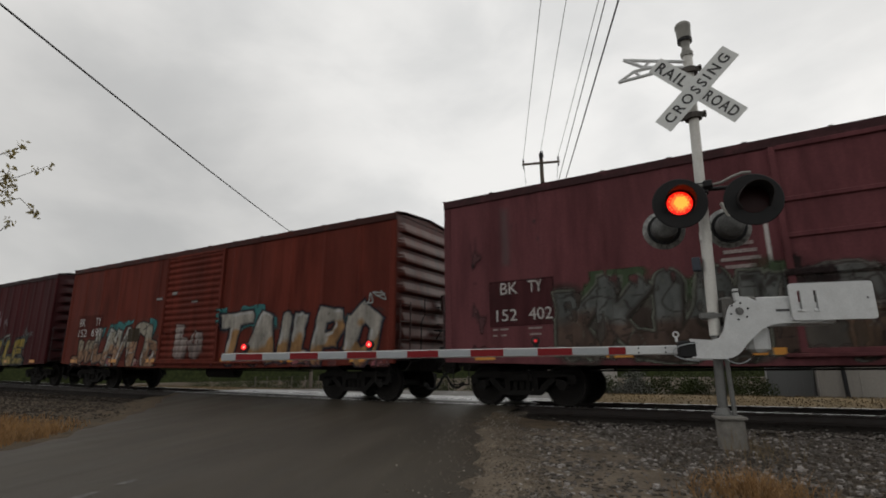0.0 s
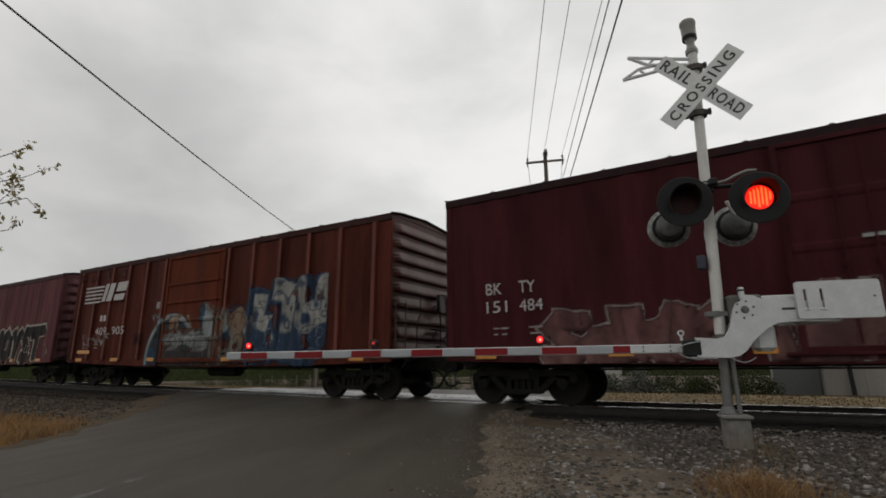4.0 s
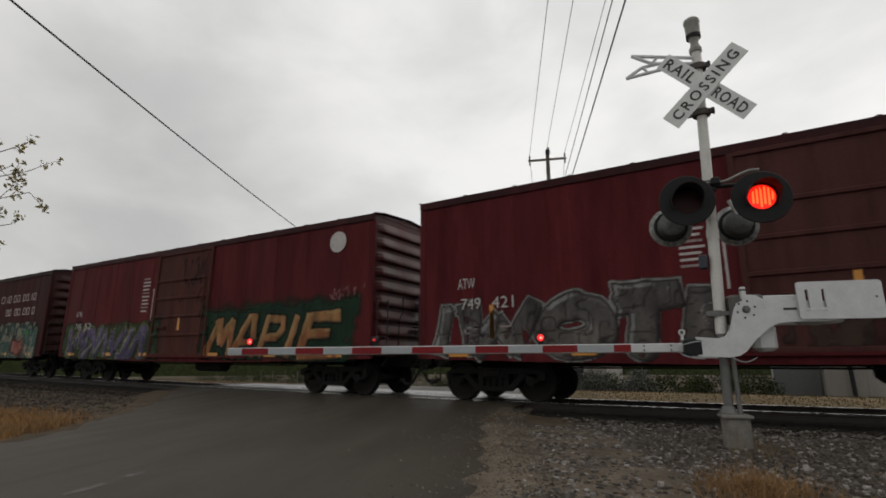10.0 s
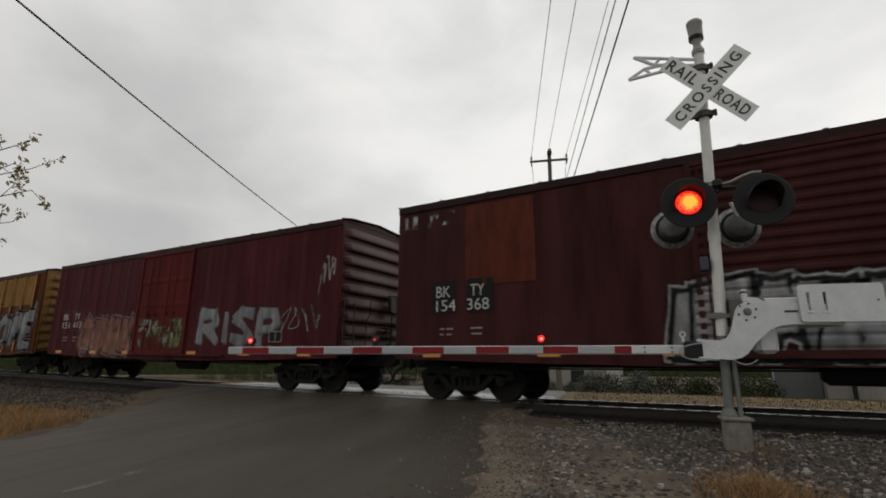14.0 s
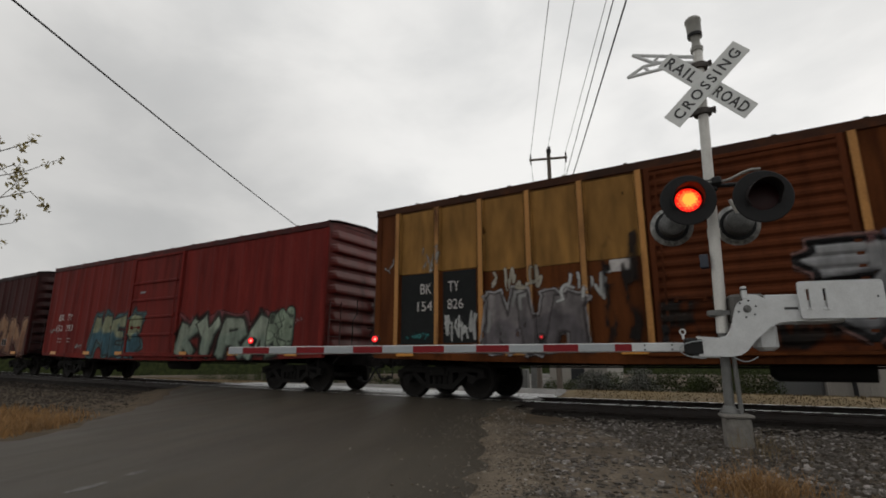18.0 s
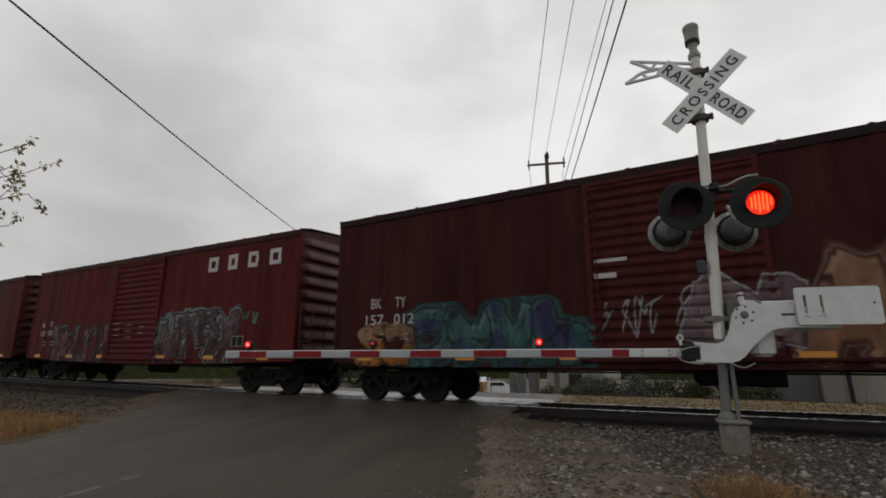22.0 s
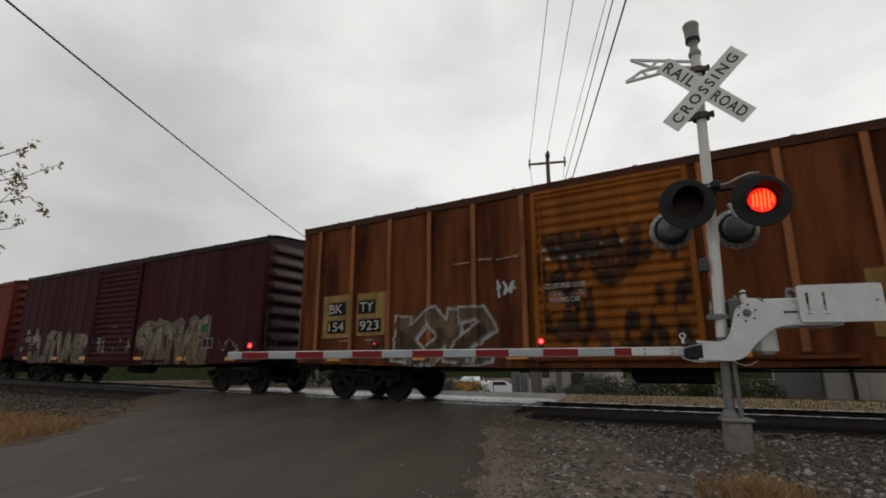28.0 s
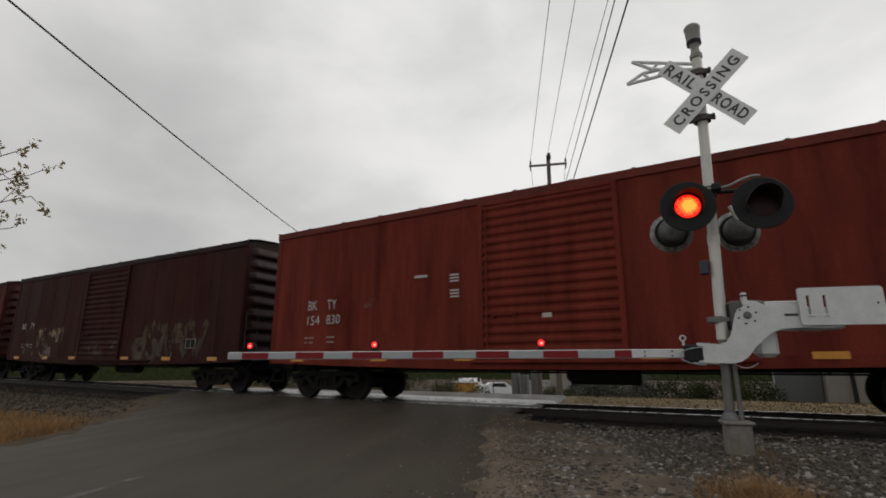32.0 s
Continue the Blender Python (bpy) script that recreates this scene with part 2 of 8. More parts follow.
CAR_WHITE = surface("white_car_paint", (0.72, 0.73, 0.74), 0.3, vary=0.05, bump=0, coat=0.5)
GLASS_DARK = surface("dark_window_glass", (0.02, 0.022, 0.025), 0.08, vary=0.05, bump=0)
TYRE = surface("black_rubber", (0.018, 0.018, 0.018), 0.85, vary=0.15, bump=0.1)


def spray_material():
    """Sprayed paint whose colours lie on the mesh, dulled by grime."""
    m = bpy.data.materials.new("spray_paint")
    m.use_nodes = True
    n, l = m.node_tree.nodes, m.node_tree.links
    b = n["Principled BSDF"]
    at = n.new("ShaderNodeAttribute")
    at.attribute_name = "spray"
    tc = n.new("ShaderNodeTexCoord")
    mp = n.new("ShaderNodeMapping")
    mp.inputs["Scale"].default_value = (1, 1, 0.3)
    l.new(tc.outputs["Object"], mp.inputs["Vector"])
    no = n.new("ShaderNodeTexNoise")
    no.inputs["Scale"].default_value, no.inputs["Detail"].default_value = 4.0, 7
    l.new(mp.outputs[0], no.inputs["Vector"])
    mr = n.new("ShaderNodeMapRange")
    for k, v in (("From Min", 0.3), ("From Max", 0.7), ("To Min", 0.39), ("To Max", 0.73)):
        mr.inputs[k].default_value = v
    l.new(no.outputs["Fac"], mr.inputs["Value"])
    clear, paint = n.new("ShaderNodeBsdfTransparent"), n.new("ShaderNodeMixShader")
    sc = n.new("ShaderNodeVectorMath")
    sc.operation = "SCALE"
    l.new(at.outputs["Color"], sc.inputs[0])
    l.new(mr.outputs[0], sc.inputs["Scale"])
    l.new(sc.outputs[0], b.inputs["Base Color"])
    b.inputs["Roughness"].default_value = 0.7
    b.inputs["Specular IOR Level"].default_value = 0.12
    l.new(at.outputs["Alpha"], paint.inputs[0])
    l.new(clear.outputs[0], paint.inputs[1])
    l.new(b.outputs[0], paint.inputs[2])
    l.new(paint.outputs[0], n["Material Output"].inputs["Surface"])
    return m


SPRAY = spray_material()


# ---- mesh tools ----
class Form:
    """Collects simple solids into one mesh."""

    def __init__(self):
        self.v, self.f, self.mi = [], [], []

    def add(self, verts, faces, slot=0):
        o = len(self.v)
        self.v += [tuple(p) for p in verts]
        self.f += [tuple(i + o for i in q) for q in faces]
        self.mi += [slot] * len(faces)
        return self

    def box(self, x0, x1, y0, y1, z0, z1, slot=0, m=None, chamfer=0.0):
        c = min(chamfer, (x1 - x0) * 0.3, (y1 - y0) * 0.3, (z1 - z0) * 0.3)
        if c <= 0:
            p = [(x, y, z) for z in (z0, z1) for x, y in ((x0, y0), (x1, y0), (x1, y1), (x0, y1))]
            q = [(3, 2, 1, 0), (4, 5, 6, 7), (0, 1, 5, 4), (1, 2, 6, 5), (2, 3, 7, 6), (3, 0, 4, 7)]
        else:
            p, ring = [], []
            for z, d in ((z0, c), (z0 + c, 0), (z1 - c, 0), (z1, c)):
                e = c + d
                p += [(x0 + e, y0 + d, z), (x1 - e, y0 + d, z), (x1 - d, y0 + e, z), (x1 - d, y1 - e, z),
                      (x1 - e, y1 - d, z), (x0 + e, y1 - d, z), (x0 + d, y1 - e, z), (x0 + d, y0 + e, z)]
            q = [tuple(range(7, -1, -1)), tuple(range(24, 32))]
            for k in range(3):
                q += [(k * 8 + i, k * 8 + (i + 1) % 8, k * 8 + 8 + (i + 1) % 8, k * 8 + 8 + i) for i in range(8)]
        if m is not None:
            p = [m @ Vector(a) for a in p]
        return self.add(p, q, slot)

    def rod(self, a, b, r0, r1=None, n=10, slot=0, caps=True):
        a, b = Vector(a), Vector(b)
        r1 = r0 if r1 is None else r1
        t = (b - a).normalized()
        s = t.orthogonal().normalized()
        w = t.cross(s)
        ring = [math.cos(2 * math.pi * i / n) * s + math.sin(2 * math.pi * i / n) * w for i in range(n)]
        p = [a + r0 * d for d in ring] + [b + r1 * d for d in ring]
        q = [(i, (i + 1) % n, n + (i + 1) % n, n + i) for i in range(n)]
        if caps:
            q += [tuple(range(n - 1, -1, -1)), tuple(range(n, 2 * n))]
        return self.add(p, q, slot)

    def tube(self, path, r, n=8, slot=0):
        """One unbroken round tube along a path."""
        p = [Vector(a) for a in path]
        up = Vector((0.13, 0.31, 0.94))
        rings = []
        for i, c in enumerate(p):
            t = (p[min(i + 1, len(p) - 1)] - p[max(i - 1, 0)]).normalized()
            s = t.cross(up).normalized()
            w = t.cross(s)
            rings += [c + r * (math.cos(2 * math.pi * k / n) * s + math.sin(2 * math.pi * k / n) * w) for k in range(n)]
        q = [(j * n + k, j * n + (k + 1) % n, (j + 1) * n + (k + 1) % n, (j + 1) * n + k) for j in range(len(p) - 1) for k in range(n)]
        q += [tuple(range(n - 1, -1, -1)), tuple(range((len(p) - 1) * n, len(p) * n))]
        return self.add(rings, q, slot)

    def lathe(self, rings, centre, axis, n=24, slot=0, closed=False):
        """rings: (distance along the axis, radius)."""
        c, t = Vector(centre), Vector(axis).normalized()
        s = t.orthogonal().normalized()
        w = t.cross(s)
        p = [c + d * t + r * (math.cos(2 * math.pi * i / n) * s + math.sin(2 * math.pi * i / n) * w) for d, r in rings for i in range(n)]
        q = []
        last = len(rings) if closed else len(rings) - 1
        for k in range(last):
            j = (k + 1) % len(rings)
            q += [(k * n + i, k * n + (i + 1) % n, j * n + (i + 1) % n, j * n + i) for i in range(n)]
        if not closed:
            q += [tuple(range(n - 1, -1, -1)), tuple(range((len(rings) - 1) * n, len(rings) * n))]
        return self.add(p, q, slot)

    def prism(self, outline, depth, m, slot=0):
        """An outline in the plane of m's x and z, pushed along m's y by depth."""
        k = len(outline)
        p = [m @ Vector((a, 0, b)) for a, b in outline] + [m @ Vector((a, depth, b)) for a, b in outline]
        q = [tuple(range(k)), tuple(range(2 * k - 1, k - 1, -1))]
        q += [(i, k + i, k + (i + 1) % k, (i + 1) % k) for i in range(k)]
        return self.add(p, q, slot)

    def mesh(self, name, *mats, smooth=False):
        me = bpy.data.meshes.new(name)
        me.from_pydata(self.v, [], self.f)
        for x in mats:
            me.materials.append(x)
        if any(self.mi):
            me.polygons.foreach_set("material_index", self.mi)
        b = bmesh.new()
        b.from_mesh(me)
        bmesh.ops.recalc_face_normals(b, faces=b.faces)
        b.to_mesh(me)
        b.free()
        if smooth:
            me.shade_smooth()
            me.set_sharp_from_angle(angle=radians(40))
        return me


def part(name, data, parent, label="", place=None):
    """Links a mesh as one object under a thing or a part."""
    ob = new(name, data)
    ob.parent = parent
    if place is not None:
        ob.matrix_basis = place
    return tagged(ob, label) if label else ob


def thing(name, label, category, place=None, group="", data=None, kind=""):
    ob = new(name, data)
    if data is None:
        ob.empty_display_size = 0.3
    if place is not None:
        ob.matrix_basis = place
    return tagged(ob, label, category, group, kind)


def text_mesh(words, mat, width, height, spacing=1.0, bold=0.0):
    """Raised lettering whose outline fills width by height, standing in the xz plane, its face to -y."""
    cu = bpy.data.curves.new("lettering", "FONT")
    cu.body, cu.size, cu.space_character, cu.resolution_u = words, 1.0, spacing, 3
    cu.offset = bold
    tmp = bpy.data.objects.new("lettering", cu)
    me = bpy.data.meshes.new_from_object(tmp)
    bpy.data.objects.remove(tmp)
    co = np.empty(len(me.vertices) * 3)
    me.vertices.foreach_get("co", co)
    co = co.reshape(-1, 3)
    lo, hi = co.min(0), co.max(0)
    out = np.zeros_like(co)
    out[:, 0] = (co[:, 0] - lo[0]) / (hi[0] - lo[0]) * width
    out[:, 2] = (co[:, 1] - lo[1]) / (hi[1] - lo[1]) * height
    me.vertices.foreach_set("co", out.ravel())
    me.materials.clear()
    me.materials.append(mat)
    me.update()
    return me


# ---- ground, road and track ----
def ground_height(y):
    return float(np.interp(y, (7.2, 9.0, 13.6, 16.5, 34.0, 60.0), (0.0, -0.10, -0.10, 0.04, -1.25, -2.4)))


def ground_z(x, y):
    return np.interp(y, (7.2, 9.0, 13.6, 16.5, 34.0, 60.0), (0.0, -0.10, -0.10, 0.04, -1.25, -2.4)) + grade(x) * embanked(y)


def build_ground():
    f = Form()
    ys = [-1500, -60, 0, 4, 6.8, 7.2, 8.1, 9.0, 9.6, 13.0, 13.6, 15, 16.5, 17, 25, 34, 60, 120, 1500]
    xs = [-1500, -120, -60, -42, -38, -34, -24, -16, -12, -9, -7, -5, -2, 0, 10, 40, 1500]
    n = len(xs)
    f.add([(x, y, ground_z(x, y)) for y in ys for x in xs],
          [(j * n + i, j * n + i + 1, j * n + n + i + 1, j * n + n + i) for j in range(len(ys) - 1) for i in range(n - 1)])
    thing("ground", "grey-brown gravelly dirt ground beside the railway", "ground", data=f.mesh("ground", DIRT), kind="structure")


ROAD = ((-40, 6.4, 15.2, 0.012), (-12, -2.4, 4.4, 0.012), (2.6, -7.5, -1.35, 0.012), (3.5, -8.2, -1.72, 0.012), (4.2, -9.0, -2.0, 0.013),
        (5.5, -10.4, -2.65, 0.016), (7.5, -12.8, -3.66, 0.025), (9.0, -14.9, -4.1, 0.055), (9.9, -15.6, -4.3, 0.078), (12.6, -16.2, -4.5, 0.078),
        (13.8, -16.2, -4.7, 0.065), (16.6, -15.5, -5.4, 0.055), (34, -21.0, -13.4, -1.22), (60, -29.5, -21.5, -2.37), (200, -79, -71, -2.37))


def build_road():
    rng = random.Random(4)
    fine = []
    for (y0, l0, r0, z0), (y1, l1, r1, z1) in zip(ROAD, ROAD[1:]):
        k = max(1, int((y1 - y0) / 0.35)) if 2 < y0 < 15 else 1
        for i in range(k):
            a = i / k
            j = 0.035 if k > 1 else 0.0
            fine.append((y0 + a * (y1 - y0), l0 + a * (l1 - l0) + rng.uniform(-2, 2) * j, r0 + a * (r1 - r0) + rng.uniform(-1, 1) * j, z0 + a * (z1 - z0)))
    fine.append(ROAD[-1])
    f, n = Form(), 7
    for y, l, r, z in fine:
        for i in range(n):
            a = (0, 0.012, 0.25, 0.5, 0.75, 0.988, 1)[i]
            x = l + a * (r - l)
            f.v.append((x, y, z - (0.05 if i in (0, n - 1) else 0.0) + (0.012 if y < 8.5 else 0) * math.sin(math.pi * a) + float(grade(x) * embanked(y))))
    k = len(fine)
    faces = [(j * n + i, j * n + i + 1, j * n + n + i + 1, j * n + n + i) for j in range(k - 1) for i in range(n - 1)]
    f.f, f.mi = faces, [1 if 11.8 < fine[a[0] // n][0] < 13.4 else 0 for a in faces]
    thing("road", "dark damp asphalt road running up to the level crossing", "road", data=f.mesh("road", ASPHALT, WET_ASPHALT, smooth=True), kind="structure")
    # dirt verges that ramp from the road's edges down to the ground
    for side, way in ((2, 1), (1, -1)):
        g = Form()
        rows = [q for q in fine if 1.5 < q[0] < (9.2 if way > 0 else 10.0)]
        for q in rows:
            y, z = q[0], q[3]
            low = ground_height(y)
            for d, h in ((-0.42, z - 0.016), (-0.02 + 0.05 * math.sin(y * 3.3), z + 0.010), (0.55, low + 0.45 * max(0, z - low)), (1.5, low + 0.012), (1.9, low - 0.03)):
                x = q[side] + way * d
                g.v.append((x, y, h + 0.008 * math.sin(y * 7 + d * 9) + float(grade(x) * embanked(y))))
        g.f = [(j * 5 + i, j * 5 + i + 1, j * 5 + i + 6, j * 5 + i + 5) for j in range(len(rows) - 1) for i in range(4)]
        # rows past y 6.9, towards the track, take the darker ground colour
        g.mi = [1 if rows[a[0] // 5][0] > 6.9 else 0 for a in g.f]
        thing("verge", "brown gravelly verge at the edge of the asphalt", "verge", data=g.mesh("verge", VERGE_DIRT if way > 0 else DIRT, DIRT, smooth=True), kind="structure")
    # ballast bed under the ties, both sides of the crossing, darkened to paint in shade
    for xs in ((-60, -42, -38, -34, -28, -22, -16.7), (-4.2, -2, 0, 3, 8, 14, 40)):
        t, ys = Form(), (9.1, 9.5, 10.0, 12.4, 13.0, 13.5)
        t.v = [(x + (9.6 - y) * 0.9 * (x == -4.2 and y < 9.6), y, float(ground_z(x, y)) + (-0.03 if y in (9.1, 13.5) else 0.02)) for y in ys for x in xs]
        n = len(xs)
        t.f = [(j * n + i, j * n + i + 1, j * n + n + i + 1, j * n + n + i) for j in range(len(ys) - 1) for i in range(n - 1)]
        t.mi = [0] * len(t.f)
        thing("ballast_bed", "ballast bed under the railway ties, darkened to paint in shade", "ballast", data=t.mesh("ballast_bed", BED_SHADE, smooth=True), kind="structure")
    # short dry turf beyond the track
    t = Form()
    xs, ys = [-60, -42, -30, -20, -15.8, -5.2, -2, 2, 10, 40], (13.9, 14.6, 15.4, 16.4, 17.2, 19.0)
    for y in ys:
        t.v += [(x, y + 0.25 * math.sin(x * 1.7), float(ground_z(x, y + 0.25 * math.sin(x * 1.7))) + 0.012) for x in xs]
    n = len(xs)
    t.f = [(j * n + i, j * n + i + 1, j * n + n + i + 1, j * n + n + i) for j in range(len(ys) - 1) for i in range(n - 1) if i != 4]
    t.mi = [0] * len(t.f)
    thing("turf", "strip of short straw-coloured turf beyond the track", "turf", data=t.mesh("turf", TURF, smooth=True), kind="structure")
    # worn centre-line dashes
    for k, (x, y, s) in enumerate(((-4.33, 2.42, 0.10), (-4.13, 1.98, 0.17), (-3.1, -1.0, 1.2))):
        g = Form()
        d = Vector((-0.33, 0.94, 0)).normalized()
        c, w = Vector((x, y, 0.0)), Vector((0.94, 0.33, 0)) * 0.045
        pts = []
        for i in range(7):
            a = (i / 6 - 0.5) * 2 * s
            e = 0.45 + 0.55 * math.sin(math.pi * i / 6) + 0.15 * math.sin(9 * i)
            pts += [c + d * a - w * e, c + d * a + w * e]
        g.add([(p.x, p.y, 0.0262) for p in pts], [(2 * i, 2 * i + 1, 2 * i + 3, 2 * i + 2) for i in range(6)])
        thing("road_marking", "worn white centre-line dash on the asphalt", "road marking", data=g.mesh("road_marking", WORN_LINE), group="road markings")


WORN_LINE = surface("worn_white_line", (0.105, 0.098, 0.088), 0.6, vary=0.3, scale=9, fine=60, bump=0.1, second=(0.032, 0.028, 0.024), second_at=0.46)


def build_track():
    track = thing("railway_track", "single railway track with steel rails on timber ties", "railway track", kind="structure")
    for y in (TRACK_Y - 0.7525, TRACK_Y + 0.7525):
        f = Form()
        prof = [(-0.07, -0.172), (0.07, -0.172), (0.07, -0.16), (0.012, -0.14), (0.012, -0.05), (0.036, -0.038), (0.036, -0.006), (0.030, 0.0), (-0.030, 0.0),
                (-0.036, -0.006), (-0.036, -0.038), (-0.012, -0.05), (-0.012, -0.14), (-0.07, -0.16)]
        n = len(prof)
        xs = (-320, -60, -42, -38, -34, -20, -12, -10, -8, -6, -4, 0, 20, 80)
        f.add([(x, y + a, RAIL_TOP + float(grade(x)) + b) for x in xs for a, b in prof], [])
        for k in range(len(xs) - 1):
            for i in range(n):
                f.f.append((k * n + i, k * n + (i + 1) % n, (k + 1) * n + (i + 1) % n, (k + 1) * n + i))
                f.mi.append(1 if i in (6, 7, 8) else 0)
        part("rail", f.mesh("rail", RAIL_SIDE, RAIL_HEAD), track, "steel rail with a bright polished head")
    tie = Form().box(-0.115, 0.115, -1.3, 1.3, -0.16, 0.0, chamfer=0.012).mesh("tie", TIE_WOOD)
    rng = random.Random(7)
    for i in range(190):
        x = -75 + i * 0.52
        if -16.4 < x < -4.6:
            continue
        part("tie", tie, track, place=pose(x + rng.uniform(-0.02, 0.02), TRACK_Y + rng.uniform(-0.03, 0.03), RAIL_TOP + float(grade(x)) - 0.175, 0, 0, rng.uniform(-1, 1)))
    # crossing boards beside the rails
    for k, (y0, y1) in enumerate(((TRACK_Y - 0.665, TRACK_Y - 0.02), (TRACK_Y + 0.02, TRACK_Y + 0.665), (TRACK_Y - 1.25, TRACK_Y - 0.80), (TRACK_Y + 0.80, TRACK_Y + 1.25))):
        for x0 in (-15.9, -12.1, -8.3):
            lift, pitch = float(grade(x0 + 1.875)), math.degrees(math.atan((float(grade(x0 + 3.75)) - float(grade(x0))) / 3.75))
            part("crossing_panel", Form().box(x0, x0 + 3.75, y0, y1, -0.06, 0.086, m=pose(x0 + 1.875, 0, lift, 0, -pitch, 0) @ pose(-x0 - 1.875, 0, 0), chamfer=0.01).mesh("crossing_panel", WET_ASPHALT if y0 > TRACK_Y else ASPHALT), track, "flush dark crossing panel between the rails")


def scatter_stones(name, label, mat, count, area, size, seed, keep=None, stretch=1.0, z_lift=0.0):
    """Many small broken stones lying on the ground, in one mesh. area: x0, x1, y0, y1."""
    r = np.random.RandomState(seed)
    base = np.array([(1, -0.2, -0.4), (0.3, 1, -0.4), (-1, 0.3, -0.4), (-0.2, -1, -0.4), (0.75, 0.1, 0.45), (0.1, 0.7, 0.5), (-0.7, 0.1, 0.42), (0.0, -0.75, 0.5)], float)
    tri = np.array([(0, 1, 5), (0, 5, 4), (1, 2, 6), (1, 6, 5), (2, 3, 7), (2, 7, 6), (3, 0, 4), (3, 4, 7), (4, 5, 6), (4, 6, 7)])
    x = r.uniform(area[0], area[1], count * 3)
    y = area[2] + (area[3] - area[2]) * r.uniform(0, 1, count * 3) ** stretch
    ok = keep(x, y) if keep else np.ones(len(x), bool)
    x, y = x[ok][:count], y[ok][:count]
    n = len(x)
    s = size[0] + (size[1] - size[0]) * r.uniform(0, 1, n) ** 2.2
    z = ground_z(x, y)
    a = r.uniform(0, 6.283, n)
    p = base[None] * (1 + r.uniform(-0.35, 0.35, (n, 8, 3))) * s[:, None, None] * r.uniform(0.6, 1.2, (n, 1, 3))
    c, d = np.cos(a)[:, None], np.sin(a)[:, None]
    q = np.stack([p[..., 0] * c - p[..., 1] * d, p[..., 0] * d + p[..., 1] * c, p[..., 2]], -1)
    q += np.stack([x, y, (np.interp(y, [a[0] for a in ROAD], [a[3] for a in ROAD]) if z_lift else z) + z_lift * 0.5 + s * 0.15], -1)[:, None]
    me = bpy.data.meshes.new(name)
    me.from_pydata(q.reshape(-1, 3).tolist(), [], (tri[None] + 8 * np.arange(n)[:, None, None]).reshape(-1, 3).tolist())
    me.materials.append(mat)
    return thing(name, label, "gravel", data=me, kind="stuff")


def right_edge(y):
    return np.interp(y, [q[0] for q in ROAD], [q[2] for q in ROAD])


def left_edge(y):
    return np.interp(y, [q[0] for q in ROAD], [q[1] for q in ROAD])


def island_stone(name, dark, pale):
    """Crushed stone whose pieces differ in tone."""
    m = bpy.data.materials.new(name)
    m.use_nodes = True
    n, l = m.node_tree.nodes, m.node_tree.links
    b = n["Principled BSDF"]
    g = n.new("ShaderNodeNewGeometry")
    r = n.new("ShaderNodeValToRGB")
    r.color_ramp.elements[0].color, r.color_ramp.elements[1].color = (*dark, 1), (*pale, 1)
    r.color_ramp.elements[1].position = 0.97
    e = r.color_ramp.elements.new(0.80)
    e.color = (*[0.72 * a + 0.28 * c for a, c in zip(dark, pale)], 1)
    l.new(g.outputs["Random Per Island"], r.inputs["Fac"])
    l.new(r.outputs["Color"], b.inputs["Base Color"])
    b.inputs["Roughness"].default_value = 0.85
    b.inputs["Specular IOR Level"].default_value = 0.18
    return m


def blades(name, label, mat, count, area, height, seed, keep=None, width=0.006, lean=0.5):
    """Grass as many bent blades in one mesh."""
    r = np.random.RandomState(seed)
    x = r.uniform(area[0], area[1], count * 4)
    y = r.uniform(area[2], area[3], count * 4)
    ok = keep(x, y, r.uniform(0, 1, count * 4)) if keep else np.ones(len(x), bool)
    x, y = x[ok][:count], y[ok][:count]
    n = len(x)
    h = height * r.uniform(0.35, 1.0, n)
    a, b = r.uniform(0, 6.283, n), r.uniform(0, 6.283, n)
    k = lean * h * r.uniform(0.3, 1.4, n)
    z = ground_z(x, y) - 0.01
    wx, wy = np.cos(b) * width, np.sin(b) * width
    o = np.zeros(n)
    p0 = np.stack([x - wx, y - wy, z], -1)
    p1 = np.stack([x + wx, y + wy, z], -1)
    mx, my, mz = x + np.cos(a) * k * 0.35, y + np.sin(a) * k * 0.35, z + h * 0.6
    p2 = np.stack([mx + wx * 0.8, my + wy * 0.8, mz], -1)
    p3 = np.stack([mx - wx * 0.8, my - wy * 0.8, mz], -1)
    p4 = np.stack([x + np.cos(a) * k, y + np.sin(a) * k, z + h], -1)
    v = np.stack([p0, p1, p2, p3, p4], 1).reshape(-1, 3)
    i = 5 * np.arange(n)
    f = [t for j in i.tolist() for t in ((j, j + 1, j + 2, j + 3), (j + 3, j + 2, j + 4))]
    me = bpy.data.meshes.new(name)
    me.from_pydata(v.tolist(), [], f)
    me.materials.append(mat)
    return thing(name, label, "grass", data=me, kind="stuff")


# ---- the train ----
HALF_W, SILL_Z, EAVE_Z = 1.51, 0.78, 4.50
WHEEL_R = 0.42


